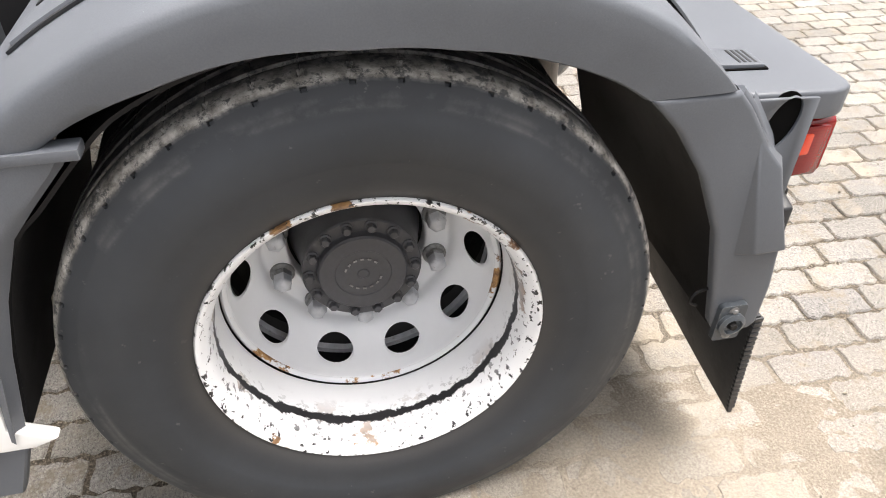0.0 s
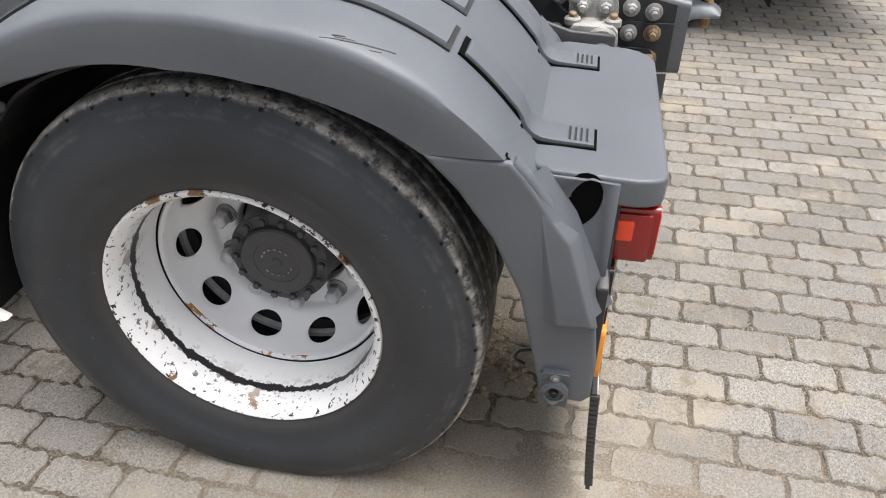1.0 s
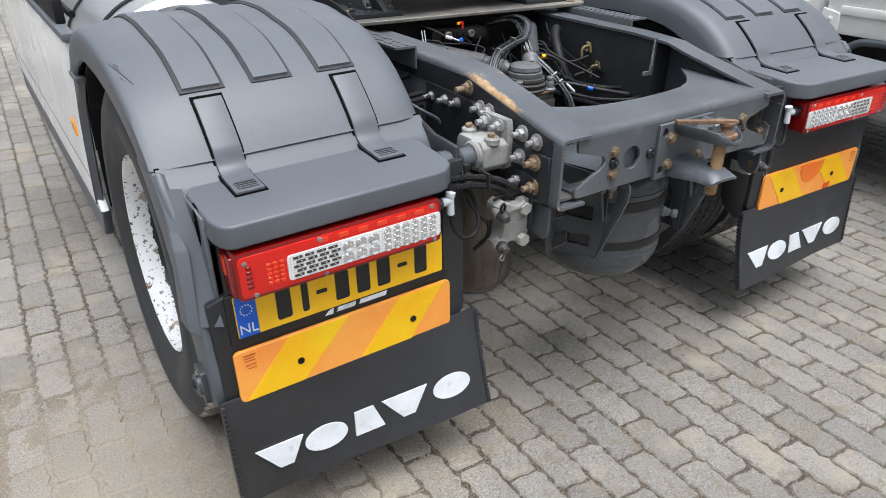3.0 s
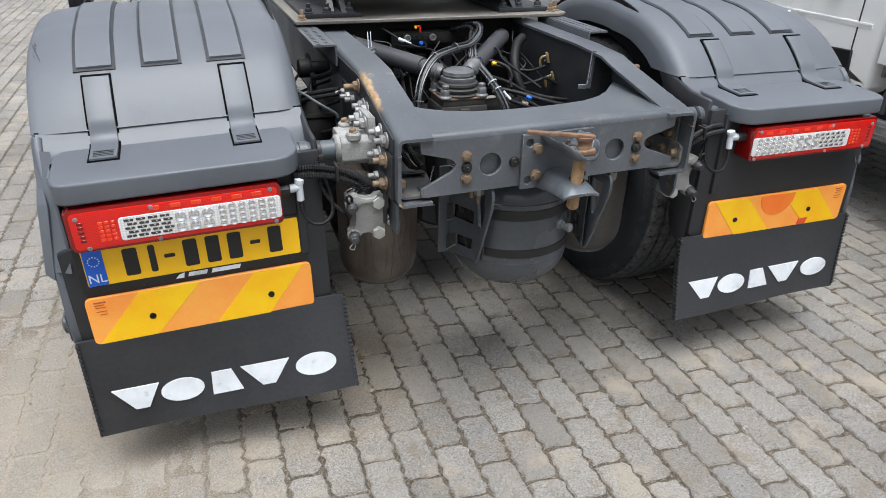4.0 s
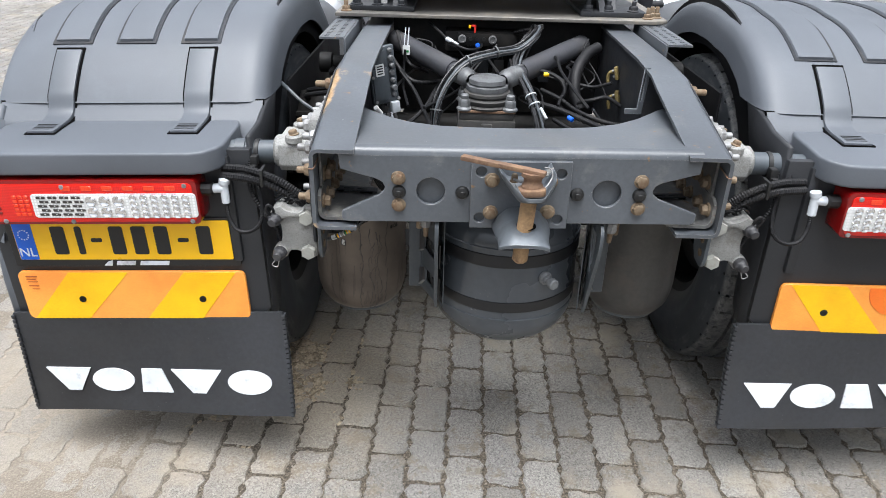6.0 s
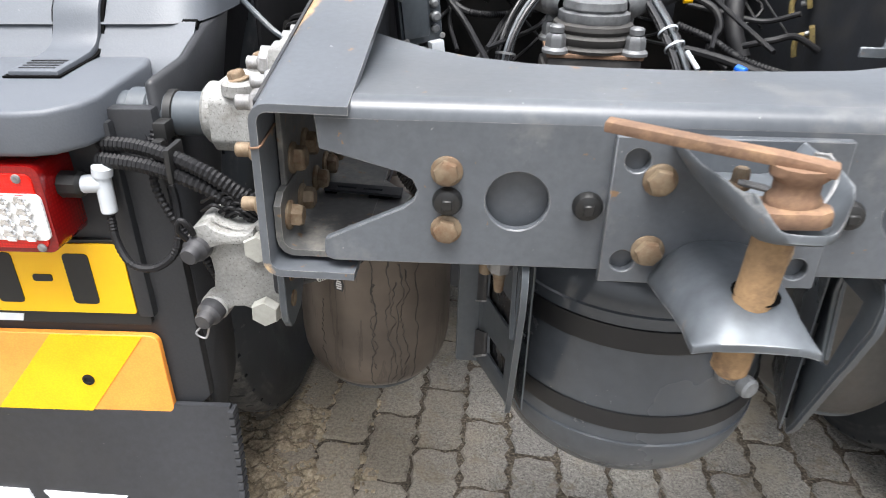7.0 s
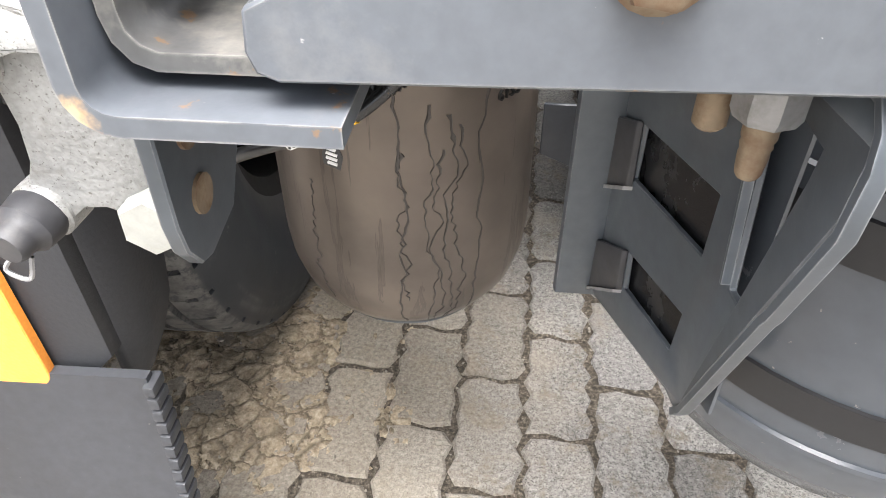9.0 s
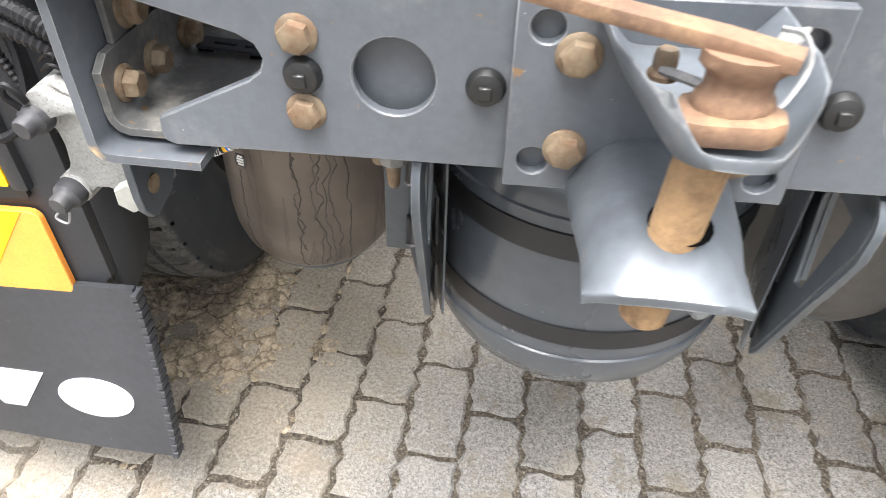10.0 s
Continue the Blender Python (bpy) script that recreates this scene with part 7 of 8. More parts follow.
# ---- deck plate and coupling table ----
deck = part("deck_plate", plate([(-0.515, 0.06), (0.49, 0.06), (0.53, 0.085), (0.53, 0.75), (-0.515, 0.75)], "z", 1.058, 1.070, w=0.002), "deck", truck, "dusty steel deck plate across the rails")
for x in (-0.485, 0.47, 0.49, 0.505):
    part("deck_bolt", hex_head((x, 0.10 + 0.03 * (x > 0.48), 1.07), (0, 0, 1), 0.013, 0.016, 1.35, 0.018), "rust_bolt", deck, "")
fifth = part("fifth_wheel", merge(plate([(-0.33, 0.16), (-0.26, 0.06), (-0.06, 0.10), (-0.035, 0.30), (0.035, 0.30), (0.06, 0.10), (0.28, 0.09), (0.36, 0.20), (0.46, 0.55), (0.40, 0.85), (-0.40, 0.85), (-0.46, 0.55)], "z", 1.175, 1.21, w=0.008, seg=2),
                                  plate([(-0.32, 1.17), (-0.25, 1.145), (-0.10, 1.14), (-0.06, 1.175)], "y", 0.10, 0.13, w=0.004), plate([(0.32, 1.175), (0.25, 1.15), (0.10, 1.145), (0.06, 1.175)], "y", 0.10, 0.13, w=0.004)), "coupling", truck, "worn rusty steel fifth wheel plate with grease")
for sx in (-1, 1):
    part("coupling_bracket", merge(plate([(0.16, 1.085), (0.60, 1.085), (0.50, 1.19), (0.26, 1.19)], "x", sx * 0.37 - 0.012, sx * 0.37 + 0.012, [rrect(0.29, 0.46, 1.115, 1.14, 0.008, 2)], w=0.003), plate([(0.12, 1.085), (0.17, 1.085), (0.30, 1.17), (0.27, 1.18)], "x", sx * 0.33 - 0.01, sx * 0.33 + 0.01)), "frame_dark", fifth, "")
    part("coupling_foot", box(sx * 0.37 - 0.11, sx * 0.37 + 0.10, 0.11, 0.64, 1.0705, 1.086, 0.003), "frame_dark", fifth, "")
    for x in (-0.085, -0.02, 0.06):
        part("foot_bolt", hex_head((sx * 0.37 + x, 0.135, 1.086), (0, 0, 1), 0.014, 0.018, 1.35, 0.014), "frame_dark", fifth, "")
part("coupling_lock", merge(box(-0.055, 0.055, 0.12, 0.30, 1.14, 1.165, 0.006), box(-0.02, 0.02, 0.11, 0.14, 1.15, 1.185, 0.005)), "grime", fifth, "")

# ---- forward part of the truck: side fairings, tank, walkway ----
flare = fresh()
rows = []
for y0, y1, z in ((0.347, 0.458, 0.930), (0.370, 0.466, 0.90), (0.420, 0.474, 0.846), (0.460, 0.496, 0.80), (0.502, 0.538, 0.70), (0.531, 0.558, 0.60), (0.553, 0.576, 0.50), (0.568, 0.586, 0.435)):
    rows.append([flare.verts.new(p) for p in ((-1.245, y0, z), (-1.262, y0 + 0.012, z), (-1.268, (y0 + y1) / 2, z), (-1.262, y1, z), (-1.24, y1 + 0.01, z))])
for a, b in zip(rows, rows[1:]):
    for i in range(4):
        flare.faces.new((a[i], a[i + 1], b[i + 1], b[i]))
bmesh.ops.recalc_face_normals(flare, faces=flare.faces)
bmesh.ops.solidify(flare, geom=flare.faces[:], thickness=0.006)
merge(flare, bevel(box(-1.272, -1.238, 0.338, 0.462, 0.918, 0.934), 0.004))
part("front_flare", flare, "guard", truck, "grey plastic wheel-arch flare")
fair = part("side_fairing", plate([(0.46, 1.015), (0.458, 0.93), (0.51, 0.80), (0.565, 0.60), (0.585, 0.46), (0.52, 0.425), (0.55, 0.415), (1.2, 0.415), (3.2, 0.415), (3.2, 1.02)], "x", -1.262, -1.235, w=0.006, seg=2), "white", truck, "white painted side fairing panel")
part("fairing_sill", plate([(0.575, 0.402), (0.615, 0.295), (3.2, 0.275), (3.2, 0.412), (0.575, 0.412)], "x", -1.255, -1.225, w=0.004), "guard", fair, "")
part("fairing_step", box(-1.272, -1.232, 0.44, 3.2, 1.02, 1.045, 0.006), "guard", fair, "")
part("side_marker", plate([(0.794, 0.700), (0.698, 0.698), (0.687, 0.655), (0.768, 0.648)], "x", -1.268, -1.26, w=0.001), "amber", fair, "amber side marker lamp")
part("fairing_groove", box(-1.2635, -1.258, 0.60, 3.2, 0.52, 0.526, 0.001), "skirt", fair, "")
for sx in (-1, 1):
    tk = part("fuel_tank", lathe([(0, 0), (0.28, 0), (0.305, 0.02), (0.31, 0.05), (0.31, 1.35), (0.28, 1.4), (0, 1.4)], 48, Matrix.Translation((sx * 0.83, 0.78, 0.79)) @ Matrix.Rotation(radians(-90), 4, "X") @ Matrix.Diagonal((1, 0.95, 1, 1))), "alu_tank", truck, "bright aluminium fuel tank with straps")
    for y in (0.95, 1.5):
        part("tank_strap", lathe([(0.312, 0), (0.316, 0.001), (0.316, 0.04), (0.312, 0.041)], 48, Matrix.Translation((sx * 0.83, y, 0.79)) @ Matrix.Rotation(radians(-90), 4, "X") @ Matrix.Diagonal((1, 0.95, 1, 1))), "black", tk, "")
    part("filler_cap", lathe([(0.055, 0), (0.055, 0.03), (0.045, 0.04), (0, 0.04)], 24, Matrix.Translation((sx * 0.72, 0.90, 1.06))), "pipe", tk, "")
# walkway and black boxes ahead of the fifth wheel
walk_ob = part("walkway", box(-0.46, 0.46, 0.85, 2.6, 1.03, 1.06, 0.004), "frame_dark", truck, "dark chequered walkway plate")
for i in range(10):
    for j in range(14):
        x, y = -0.42 + 0.09 * i, 0.95 + 0.12 * j
        part("tread_stud", box(x - 0.014, x + 0.014, y - 0.006, y + 0.006, 1.06, 1.063, 0.001, 1), "pipe", walk_ob, "") if (i + j) % 2 == 0 else None
# cab wall out of view; its white also lightens reflections in the rail tops
part("rear_cab_box", box(-1.15, 1.15, 2.55, 2.7, 1.1, 3.2, 0.03), "white", truck, "white rear wall of the cab")
part("rear_frame_box", box(-0.55, 0.55, 2.2, 2.55, 0.9, 1.5, 0.02), "black", truck, "black box behind the cab")
for sx in (-1, 1):
    part("side_rail_bar", merge(box(sx * 1.245 - 0.015, sx * 1.245 + 0.015, 0.62, 3.0, 1.045, 1.12, 0.006), rod((sx * 1.2, 0.7, 1.06), (sx * 1.2, 2.6, 1.06), 0.012, 10)), "black", truck, "black side bar along the walkway")
for x, y, z, r in ((0.6, 0.66, 1.03, 0.03), (0.55, 0.9, 1.08, 0.02)):
    part("walkway_fitting", merge(rod((x, y, z - 0.1), (x, y, z + 0.04), r, 16, 0.004), rod((x - 0.08, y, z), (x + 0.08, y + 0.05, z + 0.01), r * 0.5, 12)), "frame_dark", truck, "dark pipe fitting beside the frame")

# dark gear between frame and wheels: black filler sheets, brake chambers, bent stay, cables
for sx in (-1, 1):
    # black sheets added so that the gap beside the frame stays dark
    part("splash_sheet", merge(box(sx * 0.60, sx * 0.452, -0.36, 0.62, 0.70, 0.708, 0.002), box(sx * 0.60, sx * 0.592, -0.30, 0.62, 0.70, 0.94, 0.002)), "black", truck, "added black sheet filling the dark gap inside the wheel")
    part("brake_chamber", lathe([(0, 0), (0.06, 0), (0.075, 0.02), (0.075, 0.07), (0.083, 0.075), (0.083, 0.085), (0.072, 0.09), (0.06, 0.15), (0, 0.155)], 28, aim((sx * 0.525, -0.23, 0.74), (0, 0.35, 1))), "grime", truck, "black brake chamber beside the frame")
    if sx < 0:
        part("bent_stay", tube([(sx * 0.60, -0.36, 0.95), (sx * 0.575, -0.40, 0.945), (sx * 0.535, -0.43, 0.92), (sx * 0.495, -0.44, 0.895), (sx * 0.485, -0.44, 0.88)], 0.0045, 8), "pipe", truck, "thin bent steel stay beside the mudguard")
    part("frame_fitting", merge(rod((sx * 0.44, -0.10, 0.95), (sx * 0.53, -0.10, 0.95), 0.022, 16, 0.003), rod((sx * 0.50, -0.10, 0.95), (sx * 0.54, -0.10, 0.95), 0.03, 16, 0.003)), "grime", truck, "black fitting on the frame's side")
    rng = random.Random(31)
    for k in range(7):
        y0, z0 = rng.uniform(-0.35, 0.0), rng.uniform(0.80, 0.97)
        part("side_cable", tube([(sx * 0.45, y0, z0), (sx * rng.uniform(0.48, 0.56), y0 + 0.06, z0 - 0.03), (sx * rng.uniform(0.47, 0.57), y0 + 0.15, z0 + rng.uniform(-0.08, 0.02)), (sx * 0.47, y0 + 0.35, z0 - 0.02)], rng.choice((0.005, 0.007, 0.009)), 8), "hose", truck, "black cable along the frame")



# ---- the light truck parked beside ----
van = tagged(new("light_truck"), "white light truck with a black chassis parked alongside", "truck")
VX = 2.30
cab = plate([(0.17, 0.60), (0.125, 0.65), (0.13, 1.95), (0.2, 2.2), (1.6, 2.25), (2.3, 1.9), (2.75, 1.25), (3.1, 1.1), (3.15, 0.45), (2.85, 0.42), (2.7, 0.75), (2.3, 0.85), (1.95, 0.75), (1.8, 0.47), (0.30, 0.60), (0.262, 0.66), (0.23, 0.62)], "x", VX, VX + 1.75, w=0.03, seg=3)
cab_ob = part("cab", cab, "white", van, "white painted cab", sharp=40)
part("sill", plate([(0.272, 0.806), (0.262, 0.68), (0.25, 0.53), (0.27, 0.30), (1.86, 0.30), (1.86, 0.77), (0.765, 0.784)], "x", VX - 0.012, VX + 0.02, w=0.004), "black", cab_ob, "black plastic sill")
for y in (0.45, 1.238):
    part("door_handle", merge(plate(rrect(y - 0.05, y + 0.05, 1.052, 1.118, 0.022), "x", VX - 0.010, VX + 0.01, w=0.004), plate(rrect(y - 0.042, y + 0.030, 1.076, 1.100, 0.010), "x", VX - 0.034, VX - 0.008, w=0.006)), "ink", cab_ob, "black door handle")
    part("lock_barrel", lathe([(0.010, 0), (0.010, 0.004), (0, 0.004)], 14, aim((VX - 0.011, y + 0.034, 1.066), (-1, 0, 0))), "zinc", cab_ob, "")
for y in (0.283, 1.118):
    part("door_seam", box(VX - 0.0015, VX + 0.004, y - 0.004, y + 0.004, 0.806, 1.9), "ink", cab_ob, "")
for z in (0.985, 1.60):
    part("door_hinge", merge(box(VX - 0.014, VX + 0.004, 1.100, 1.126, z, z + 0.07, 0.003), rod((VX - 0.012, 1.118, z - 0.004), (VX - 0.012, 1.118, z + 0.074), 0.006, 12)), "white", cab_ob, "")
part("side_crease", merge(box(VX - 0.005, VX + 0.004, 0.20, 2.6, 0.930, 0.944, 0.003), box(VX - 0.0025, VX + 0.004, 0.20, 2.6, 0.918, 0.930, 0.001)), "white", cab_ob, "")
part("side_lamp", merge(box(VX - 0.030, VX + 0.0, 0.625, 0.69, 0.682, 0.732, 0.008), box(VX - 0.018, VX + 0.0, 0.612, 0.70, 0.674, 0.740, 0.004)), "amber", cab_ob, "amber side marker lamp")
part("side_window", box(VX - 0.004, VX + 0.01, 0.75, 1.9, 1.35, 1.95, 0.004), "ink", cab_ob, "")
part("gap_post", box(VX + 0.06, VX + 0.16, 0.108, 0.160, 0.70, 2.6, 0.006), "zinc", van, "grey post between the cab and the load body")
body = part("cargo_box", box(VX + 0.0, VX + 1.9, -2.6, 0.10, 0.80, 2.9, 0.02), "white", van, "white load body with horizontal ribs")
for k in range(9):
    z = 0.90 + 0.115 * k
    part("box_rib", box(VX - 0.014, VX + 0.004, -2.56, 0.02, z, z + 0.045, 0.010), "white", body, "")
part("corner_bracket", plate([(0.108, 0.775), (0.012, 0.775), (0.012, 0.905), (0.108, 0.925)], "x", VX - 0.016, VX + 0.002, w=0.003), "white", body, "")
for z in (0.815, 0.875):
    part("bracket_bolt", hex_head((VX - 0.016, 0.06, z), (-1, 0, 0), 0.010, 0.007, 1.4), "white", body, "")
part("chassis", merge(box(VX + 0.72, VX + 1.8, -2.6, 1.9, 0.50, 0.80, 0.01), box(VX + 0.4, VX + 0.5, -2.9, 2.0, 0.5, 0.75, 0.01), box(VX + 0.14, VX + 0.6, -0.45, 1.9, 0.42, 0.79, 0.02)), "grime", van, "black chassis")
part("side_guard", merge(box(VX - 0.02, VX + 0.02, -0.69, 0.10, 0.428, 0.520, 0.004), box(VX - 0.024, VX - 0.016, -0.69, 0.10, 0.450, 0.458, 0.002), box(VX - 0.024, VX - 0.016, -0.69, 0.10, 0.490, 0.498, 0.002)), "zinc", van, "grey aluminium side guard")
part("guard_post", tube([(VX + 0.0, -0.61, 0.51), (VX + 0.0, -0.615, 0.65), (VX + 0.02, -0.63, 0.76), (VX + 0.08, -0.68, 0.81)], 0.017, 12), "zinc", van, "grey side guard post")
part("arch_pipe", tube([(VX + 0.02, 0.03, 0.55), (VX, 0.01, 0.64), (VX, -0.02, 0.70), (VX, -0.08, 0.755), (VX, -0.17, 0.785), (VX + 0.02, -0.45, 0.79)], 0.020, 10), "pipe", van, "dark curved pipe under the box")
arch_path = [(VX + 0.30, -1.165 + 0.50 * math.cos(a), 0.36 + 0.46 * math.sin(a)) for a in [radians(-6 + 180 * i / 22) for i in range(23)]]
part("wheel_arch", strip(arch_path, 0.15, 0.012), "black", van, "black plastic wheel arch")
VAN_WHEEL = Matrix.Translation((VX + 0.26, -1.165, 0.361)) @ Matrix.Rotation(radians(-90), 4, "Y") @ Matrix.Scale(0.945, 4)
vt = part("wheel", lathe([(0.245, 0.09), (0.255, 0.105), (0.28, 0.118), (0.31, 0.12), (0.345, 0.112), (0.368, 0.10), (0.378, 0.085), (0.380, 0.03), (0.372, 0.028), (0.372, 0.02), (0.381, 0.018), (0.381, -0.1), (0.245, -0.1)], 72, VAN_WHEEL), "band", van, "black tyre on a silver slotted wheel")
def wheel_slot(a):
    """A long rounded slot that lies along the rim."""
    ends = []
    for side, off in ((1, -90), (-1, 90)):
        for k in range(7):
            b = radians(off + 180 * k / 6)
            ends.append((0.182 + 0.0125 * math.sin(b), side * 0.026 + 0.0125 * math.cos(b)))
    return [(u * math.cos(a) - v * math.sin(a), u * math.sin(a) + v * math.cos(a)) for u, v in ends]


vd = plate(circle(0, 0, 0.226, 60), "z", 0.040, 0.048, [wheel_slot(radians(30 + 60 * i)) for i in range(6)] + [circle(0, 0, 0.070, 24)], w=0.001)
merge(vd, lathe([(0.256, 0.106), (0.262, 0.112), (0.254, 0.115), (0.246, 0.106), (0.243, 0.092), (0.236, 0.088), (0.232, 0.074), (0.226, 0.068), (0.223, 0.052), (0.212, 0.046), (0.22, 0.036), (0.25, 0.03)], 72))
merge(vd, lathe([(0.150, 0.046), (0.146, 0.052), (0.082, 0.056), (0.074, 0.050), (0.072, 0.04)], 48))
vd.transform(VAN_WHEEL)
part("rim", vd, "chrome", vt, "silver slotted steel rim")
part("hub", lathe([(0.07, -0.02), (0.068, 0.045), (0.060, 0.060), (0.042, 0.066), (0.038, 0.058), (0.02, 0.058), (0.016, 0.064), (0, 0.064)], 28, VAN_WHEEL), "grime", vt, "")
for i in range(6):
    a = radians(60 * i)
    part("wheel_nut", hex_head((0.108 * math.cos(a), 0.108 * math.sin(a), 0.054), (0, 0, 1), 0.013, 0.02, 1.3), "zinc", vt, "", VAN_WHEEL)
# black disc added behind the slots to paint them dark
part("drum", lathe([(0.0, 0.0), (0.235, 0.0), (0.235, -0.06), (0, -0.06)], 40, VAN_WHEEL), "void", vt, "")
front = copy_thing(vt, Matrix.Translation((0, 3.55, 0)))
part("mud_flap", box(VX + 0.02, VX + 0.26, -1.72, -1.71, 0.2, 0.7, 0.002), "black", van, "black rear mud flap")

# ---- ground: sand bed, pavers ----
ground = fresh()
bmesh.ops.create_grid(ground, x_segments=2, y_segments=2, size=400)
ground.transform(Matrix.Translation((0, 0, -0.0075)))
ground_ob = tagged(part("ground", ground, "joint"), "sandy yard ground between concrete pavers", "ground", kind="structure")

PW, PL = 0.1062, 0.2070
random.seed(11)


def paver_outline(grow, seed):
    """Outline of one paver: parallel zigzag flanks and slightly waved ends."""
    hw, hl, n = PW / 2 - 0.0038 + grow, PL / 2 - 0.0040 + grow, 8
    zz = [0.0042 * (1 if i % 2 else -1) for i in range(n + 1)]
    r = random.Random(seed)
    j = [r.uniform(-0.0032, 0.0030) for _ in range(2 * n + 4)]
    left = [(-hw + zz[i] + j[i], -hl + 2 * hl * i / n) for i in range(n + 1)]
    right = [(hw + zz[i] + j[n + i], -hl + 2 * hl * i / n) for i in range(n + 1)]
    for side, sgn in ((left, 1), (right, -1)):
        for i, way in ((0, 1), (n, -1)):
            # knocked-off corners
            c = r.uniform(0.001, 0.011)
            side[i] = (side[i][0] + sgn * c, side[i][1] + way * r.uniform(0.0, 0.004))
    end = [(-hw * 0.33, hl + 0.003 + j[-1]), (hw * 0.33, hl - 0.003 + j[-2])]
    start = [(hw * 0.33, -hl - 0.003 + j[-2]), (-hw * 0.33, -hl + 0.003 + j[-1])]
    return left + end + right[::-1] + start


def paver_mesh(seed):
    top, rim = paver_outline(-0.0042, seed), paver_outline(0.0, seed)
    n = len(top)
    vs = [(x, y, 0.0) for x, y in top] + [(x, y, -0.0052) for x, y in rim] + [(x, y, -0.012) for x, y in rim]
    fs = [tuple(range(n))[::-1]] + [(i, (i + 1) % n, n + (i + 1) % n, n + i) for i in range(n)] + [(n + i, n + (i + 1) % n, 2 * n + (i + 1) % n, 2 * n + i) for i in range(n)]
    return vs, fs


KINDS = [paver_mesh(s) for s in range(20)]
LAY = Matrix.Translation((-0.2265, -0.308, 0)) @ Matrix.Rotation(radians(-1.4), 4, "Z")
meshes = []
for vs, fs in KINDS:
    me = bpy.data.meshes.new("paver")
    me.from_pydata(vs, [], fs)
    bm = fresh()
    bm.from_mesh(me)
    bmesh.ops.recalc_face_normals(bm, faces=bm.faces)
    bm.to_mesh(me)
    bm.free()
    me.materials.append(M["paver"])
    meshes.append(me)
bulk_v, bulk_f, off = [], [], 0
rng = random.Random(3)
for i in range(-84, 98):
    for j in range(-28, 68):
        c = LAY @ Vector(((i + 0.5) * PW, (j + (0.5 if i % 2 else 0.0)) * PL, 0))
        near = -1.30 < c.x < 1.20 and -1.80 < c.y < 0.62
        k = rng.randrange(20)
        lift, tx, ty, spin = rng.uniform(-0.0022, 0.0012), rng.uniform(-0.008, 0.008), rng.uniform(-0.006, 0.006), rng.uniform(-0.008, 0.008)
        m = Matrix.Translation((c.x, c.y, lift)) @ Matrix.Rotation(radians(-1.4) + spin + (math.pi if k % 2 else 0), 4, "Z") @ Matrix.Rotation(tx, 4, "X") @ Matrix.Rotation(ty, 4, "Y")
        if near:
            ob = new("paver", meshes[k])
            ob.matrix_world = m
            ob.parent = ground_ob
        elif -9 < c.x < 10 and -5.6 < c.y < 13.5:
            vs, fs = KINDS[k]
            arr = np.array(vs) @ np.array(m.to_3x3()).T + np.array(m.translation)
            bulk_v.append(arr)
            bulk_f += [tuple(v + off for v in f) for f in fs]
            off += len(vs)
me = bpy.data.meshes.new("pavers")
me.from_pydata(np.concatenate(bulk_v).tolist(), [], bulk_f)
me.materials.append(M["paver"])
bulk = new("pavers", me)
bulk.parent = ground_ob
tagged(bulk, "weathered beige concrete pavers with zigzag edges", kind="stuff")
# sand that fills the joints unevenly
from mathutils import noise as relief
NX, NY = 230, 180
sand_v = []
for i in range(NX + 1):
    for j in range(NY + 1):
        x, y = -2.6 + 4.8 * i / NX, -2.3 + 3.6 * j / NY
        h = relief.fractal(Vector((x * 3.1, y * 3.1, 4.2)), 1.0, 2.0, 3) + 0.6 * relief.fractal(Vector((x * 17, y * 17, 9.1)), 0.9, 2.0, 3)
        d = math.hypot(1.55 * (x + 1.42), y + 0.52)
        fill = min(1.0, max(0.0, (1.15 - d) / 0.5))
        sand_v.append((x, y, min(0.0004, -0.0055 + 0.0038 * h + 0.0038 * fill)))
sand_f = [(i * (NY + 1) + j, (i + 1) * (NY + 1) + j, (i + 1) * (NY + 1) + j + 1, i * (NY + 1) + j + 1) for i in range(NX) for j in range(NY)]
sand_me = bpy.data.meshes.new("joint_sand")
sand_me.from_pydata(sand_v, [], sand_f)
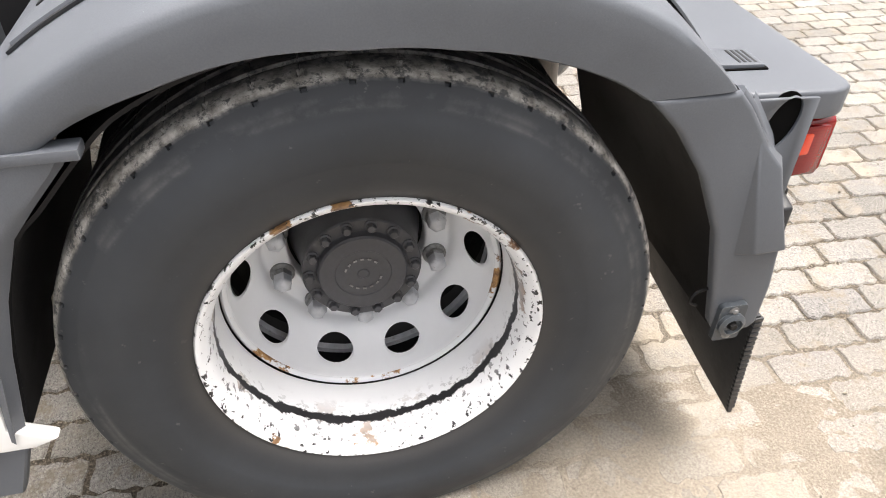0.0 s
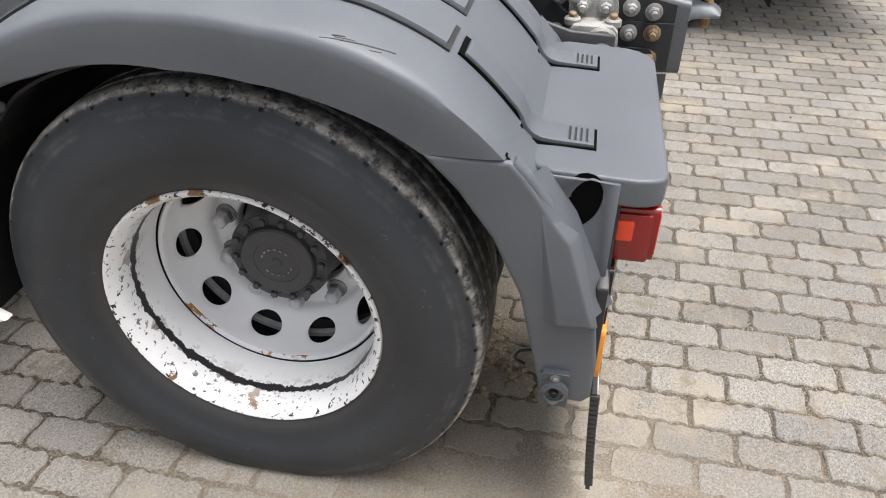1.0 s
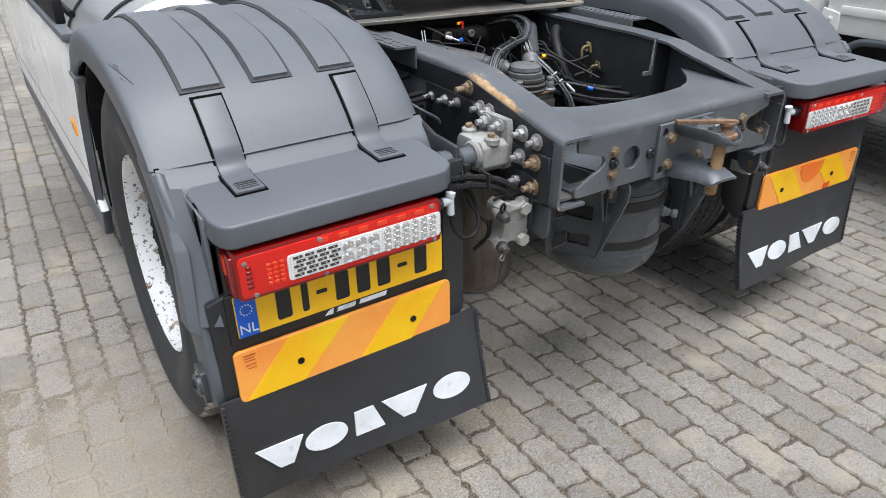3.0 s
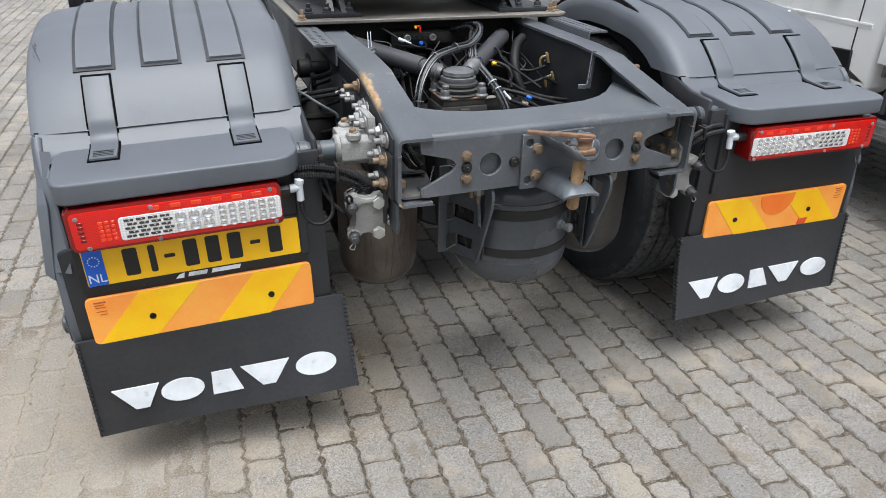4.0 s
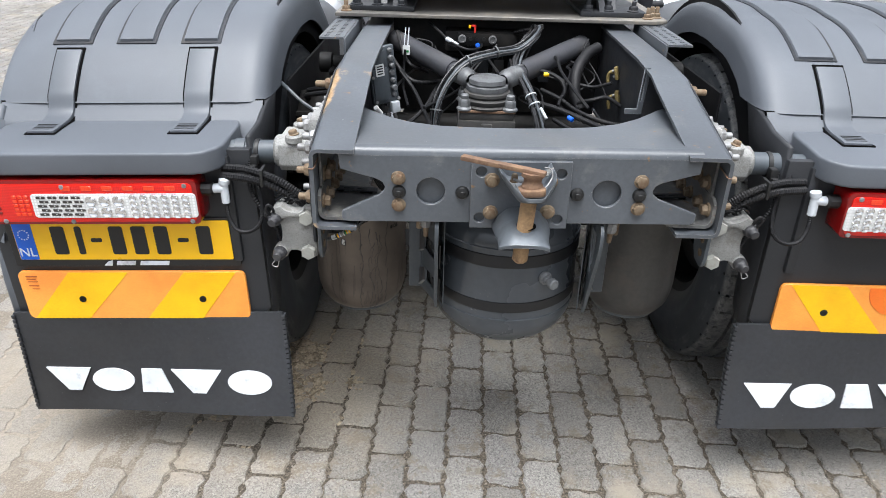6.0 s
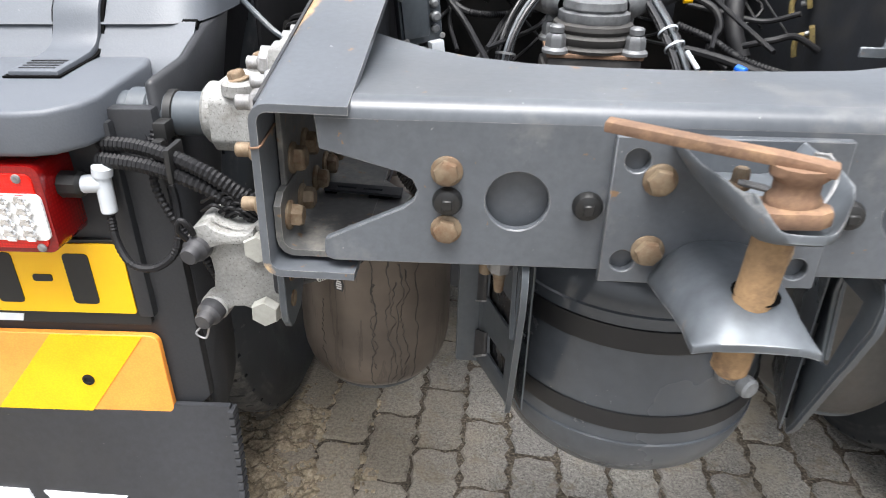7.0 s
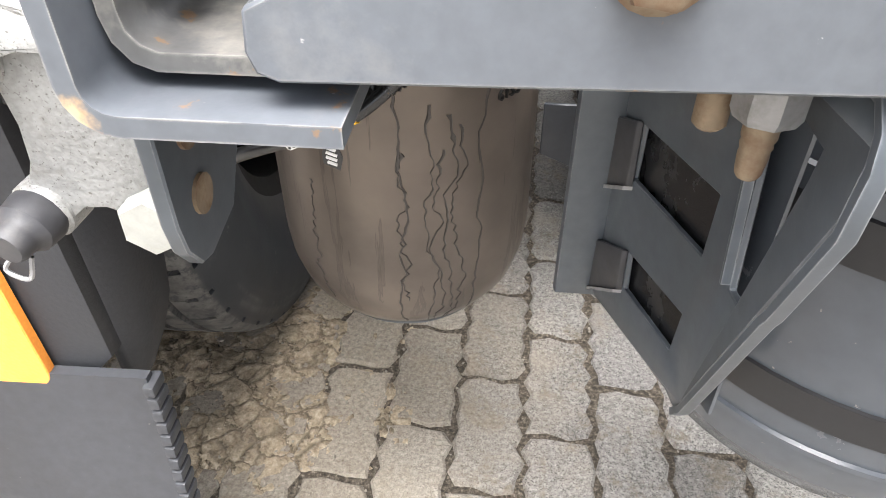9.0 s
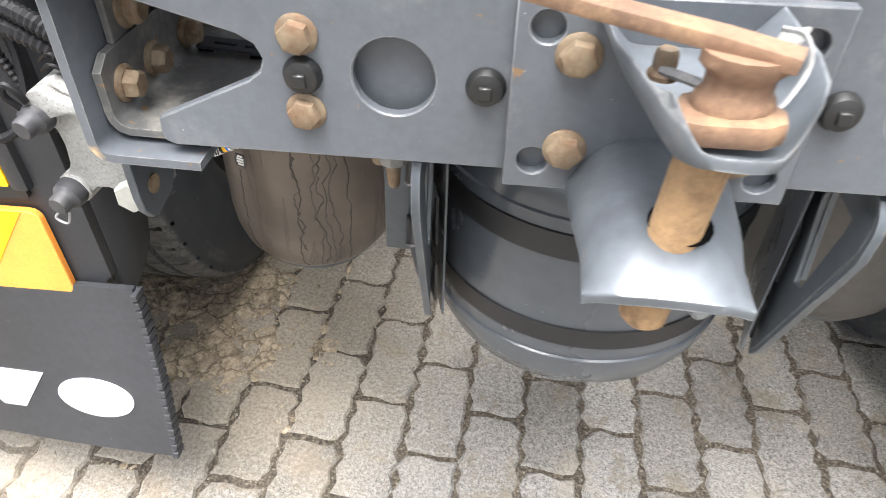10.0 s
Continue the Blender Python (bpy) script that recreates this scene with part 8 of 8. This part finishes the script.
sand_me.polygons.foreach_set("use_smooth", [True] * len(sand_me.polygons))
sand_me.materials.append(M["joint"])
tagged(new("joint_sand", sand_me), "loose grey-brown sand in the joints between pavers", "sand", kind="stuff")
# dry soil that has fallen beside the wheel: a low crumbled sheet with uneven borders
soil_v, soil_f, N = [], [], 150
for i in range(N + 1):
    for j in range(N + 1):
        x, y = -1.02 + 0.62 * i / N, -0.72 + 0.74 * j / N
        d = math.hypot((x + 0.71) / 0.30, (y + 0.34) / 0.36)
        h = 0.5 * relief.fractal(Vector((x * 11, y * 11, 0.3)), 1.0, 2.0, 5) + 0.30 * relief.fractal(Vector((x * 62, y * 62, 1.7)), 0.8, 2.0, 4)
        soil_v.append((x, y, min(0.0075 + 0.003 * h, -0.0055 + 0.024 * h + 0.0075 * (1.0 - 1.7 * d * d))))
for i in range(N):
    for j in range(N):
        k = i * (N + 1) + j
        soil_f.append((k, k + N + 1, k + N + 2, k + 1))
soil_me = bpy.data.meshes.new("soil_spill")
soil_me.from_pydata(soil_v, [], soil_f)
soil_me.polygons.foreach_set("use_smooth", [True] * len(soil_me.polygons))
soil_me.materials.append(M["soil"])
tagged(new("soil_spill", soil_me), "dry brown soil spilled over the pavers beside the wheel", "soil", kind="stuff")
# grit and small stones in the joints
grit = fresh()
rng = random.Random(9)
for i in range(2300):
    x, y = rng.uniform(-2.2, 1.6), rng.uniform(-2.2, 0.6)
    if i < 380:
        x, y = rng.gauss(-0.66, 0.16), rng.gauss(-0.42, 0.2)
    s = rng.uniform(0.0010, 0.0030) * (2.2 if i % 41 == 0 else 1)
    m = Matrix.Translation((x, y, s * 0.5)) @ Euler((rng.random() * 6, rng.random() * 6, rng.random() * 6)).to_matrix().to_4x4() @ Matrix.Diagonal((s * rng.uniform(0.7, 1.5), s, s * rng.uniform(0.5, 1), 1))
    bmesh.ops.create_icosphere(grit, subdivisions=1, radius=1, matrix=m)
tagged(part("grit", grit, "debris"), "small stones and sand grains on the pavers", "grit", kind="stuff")
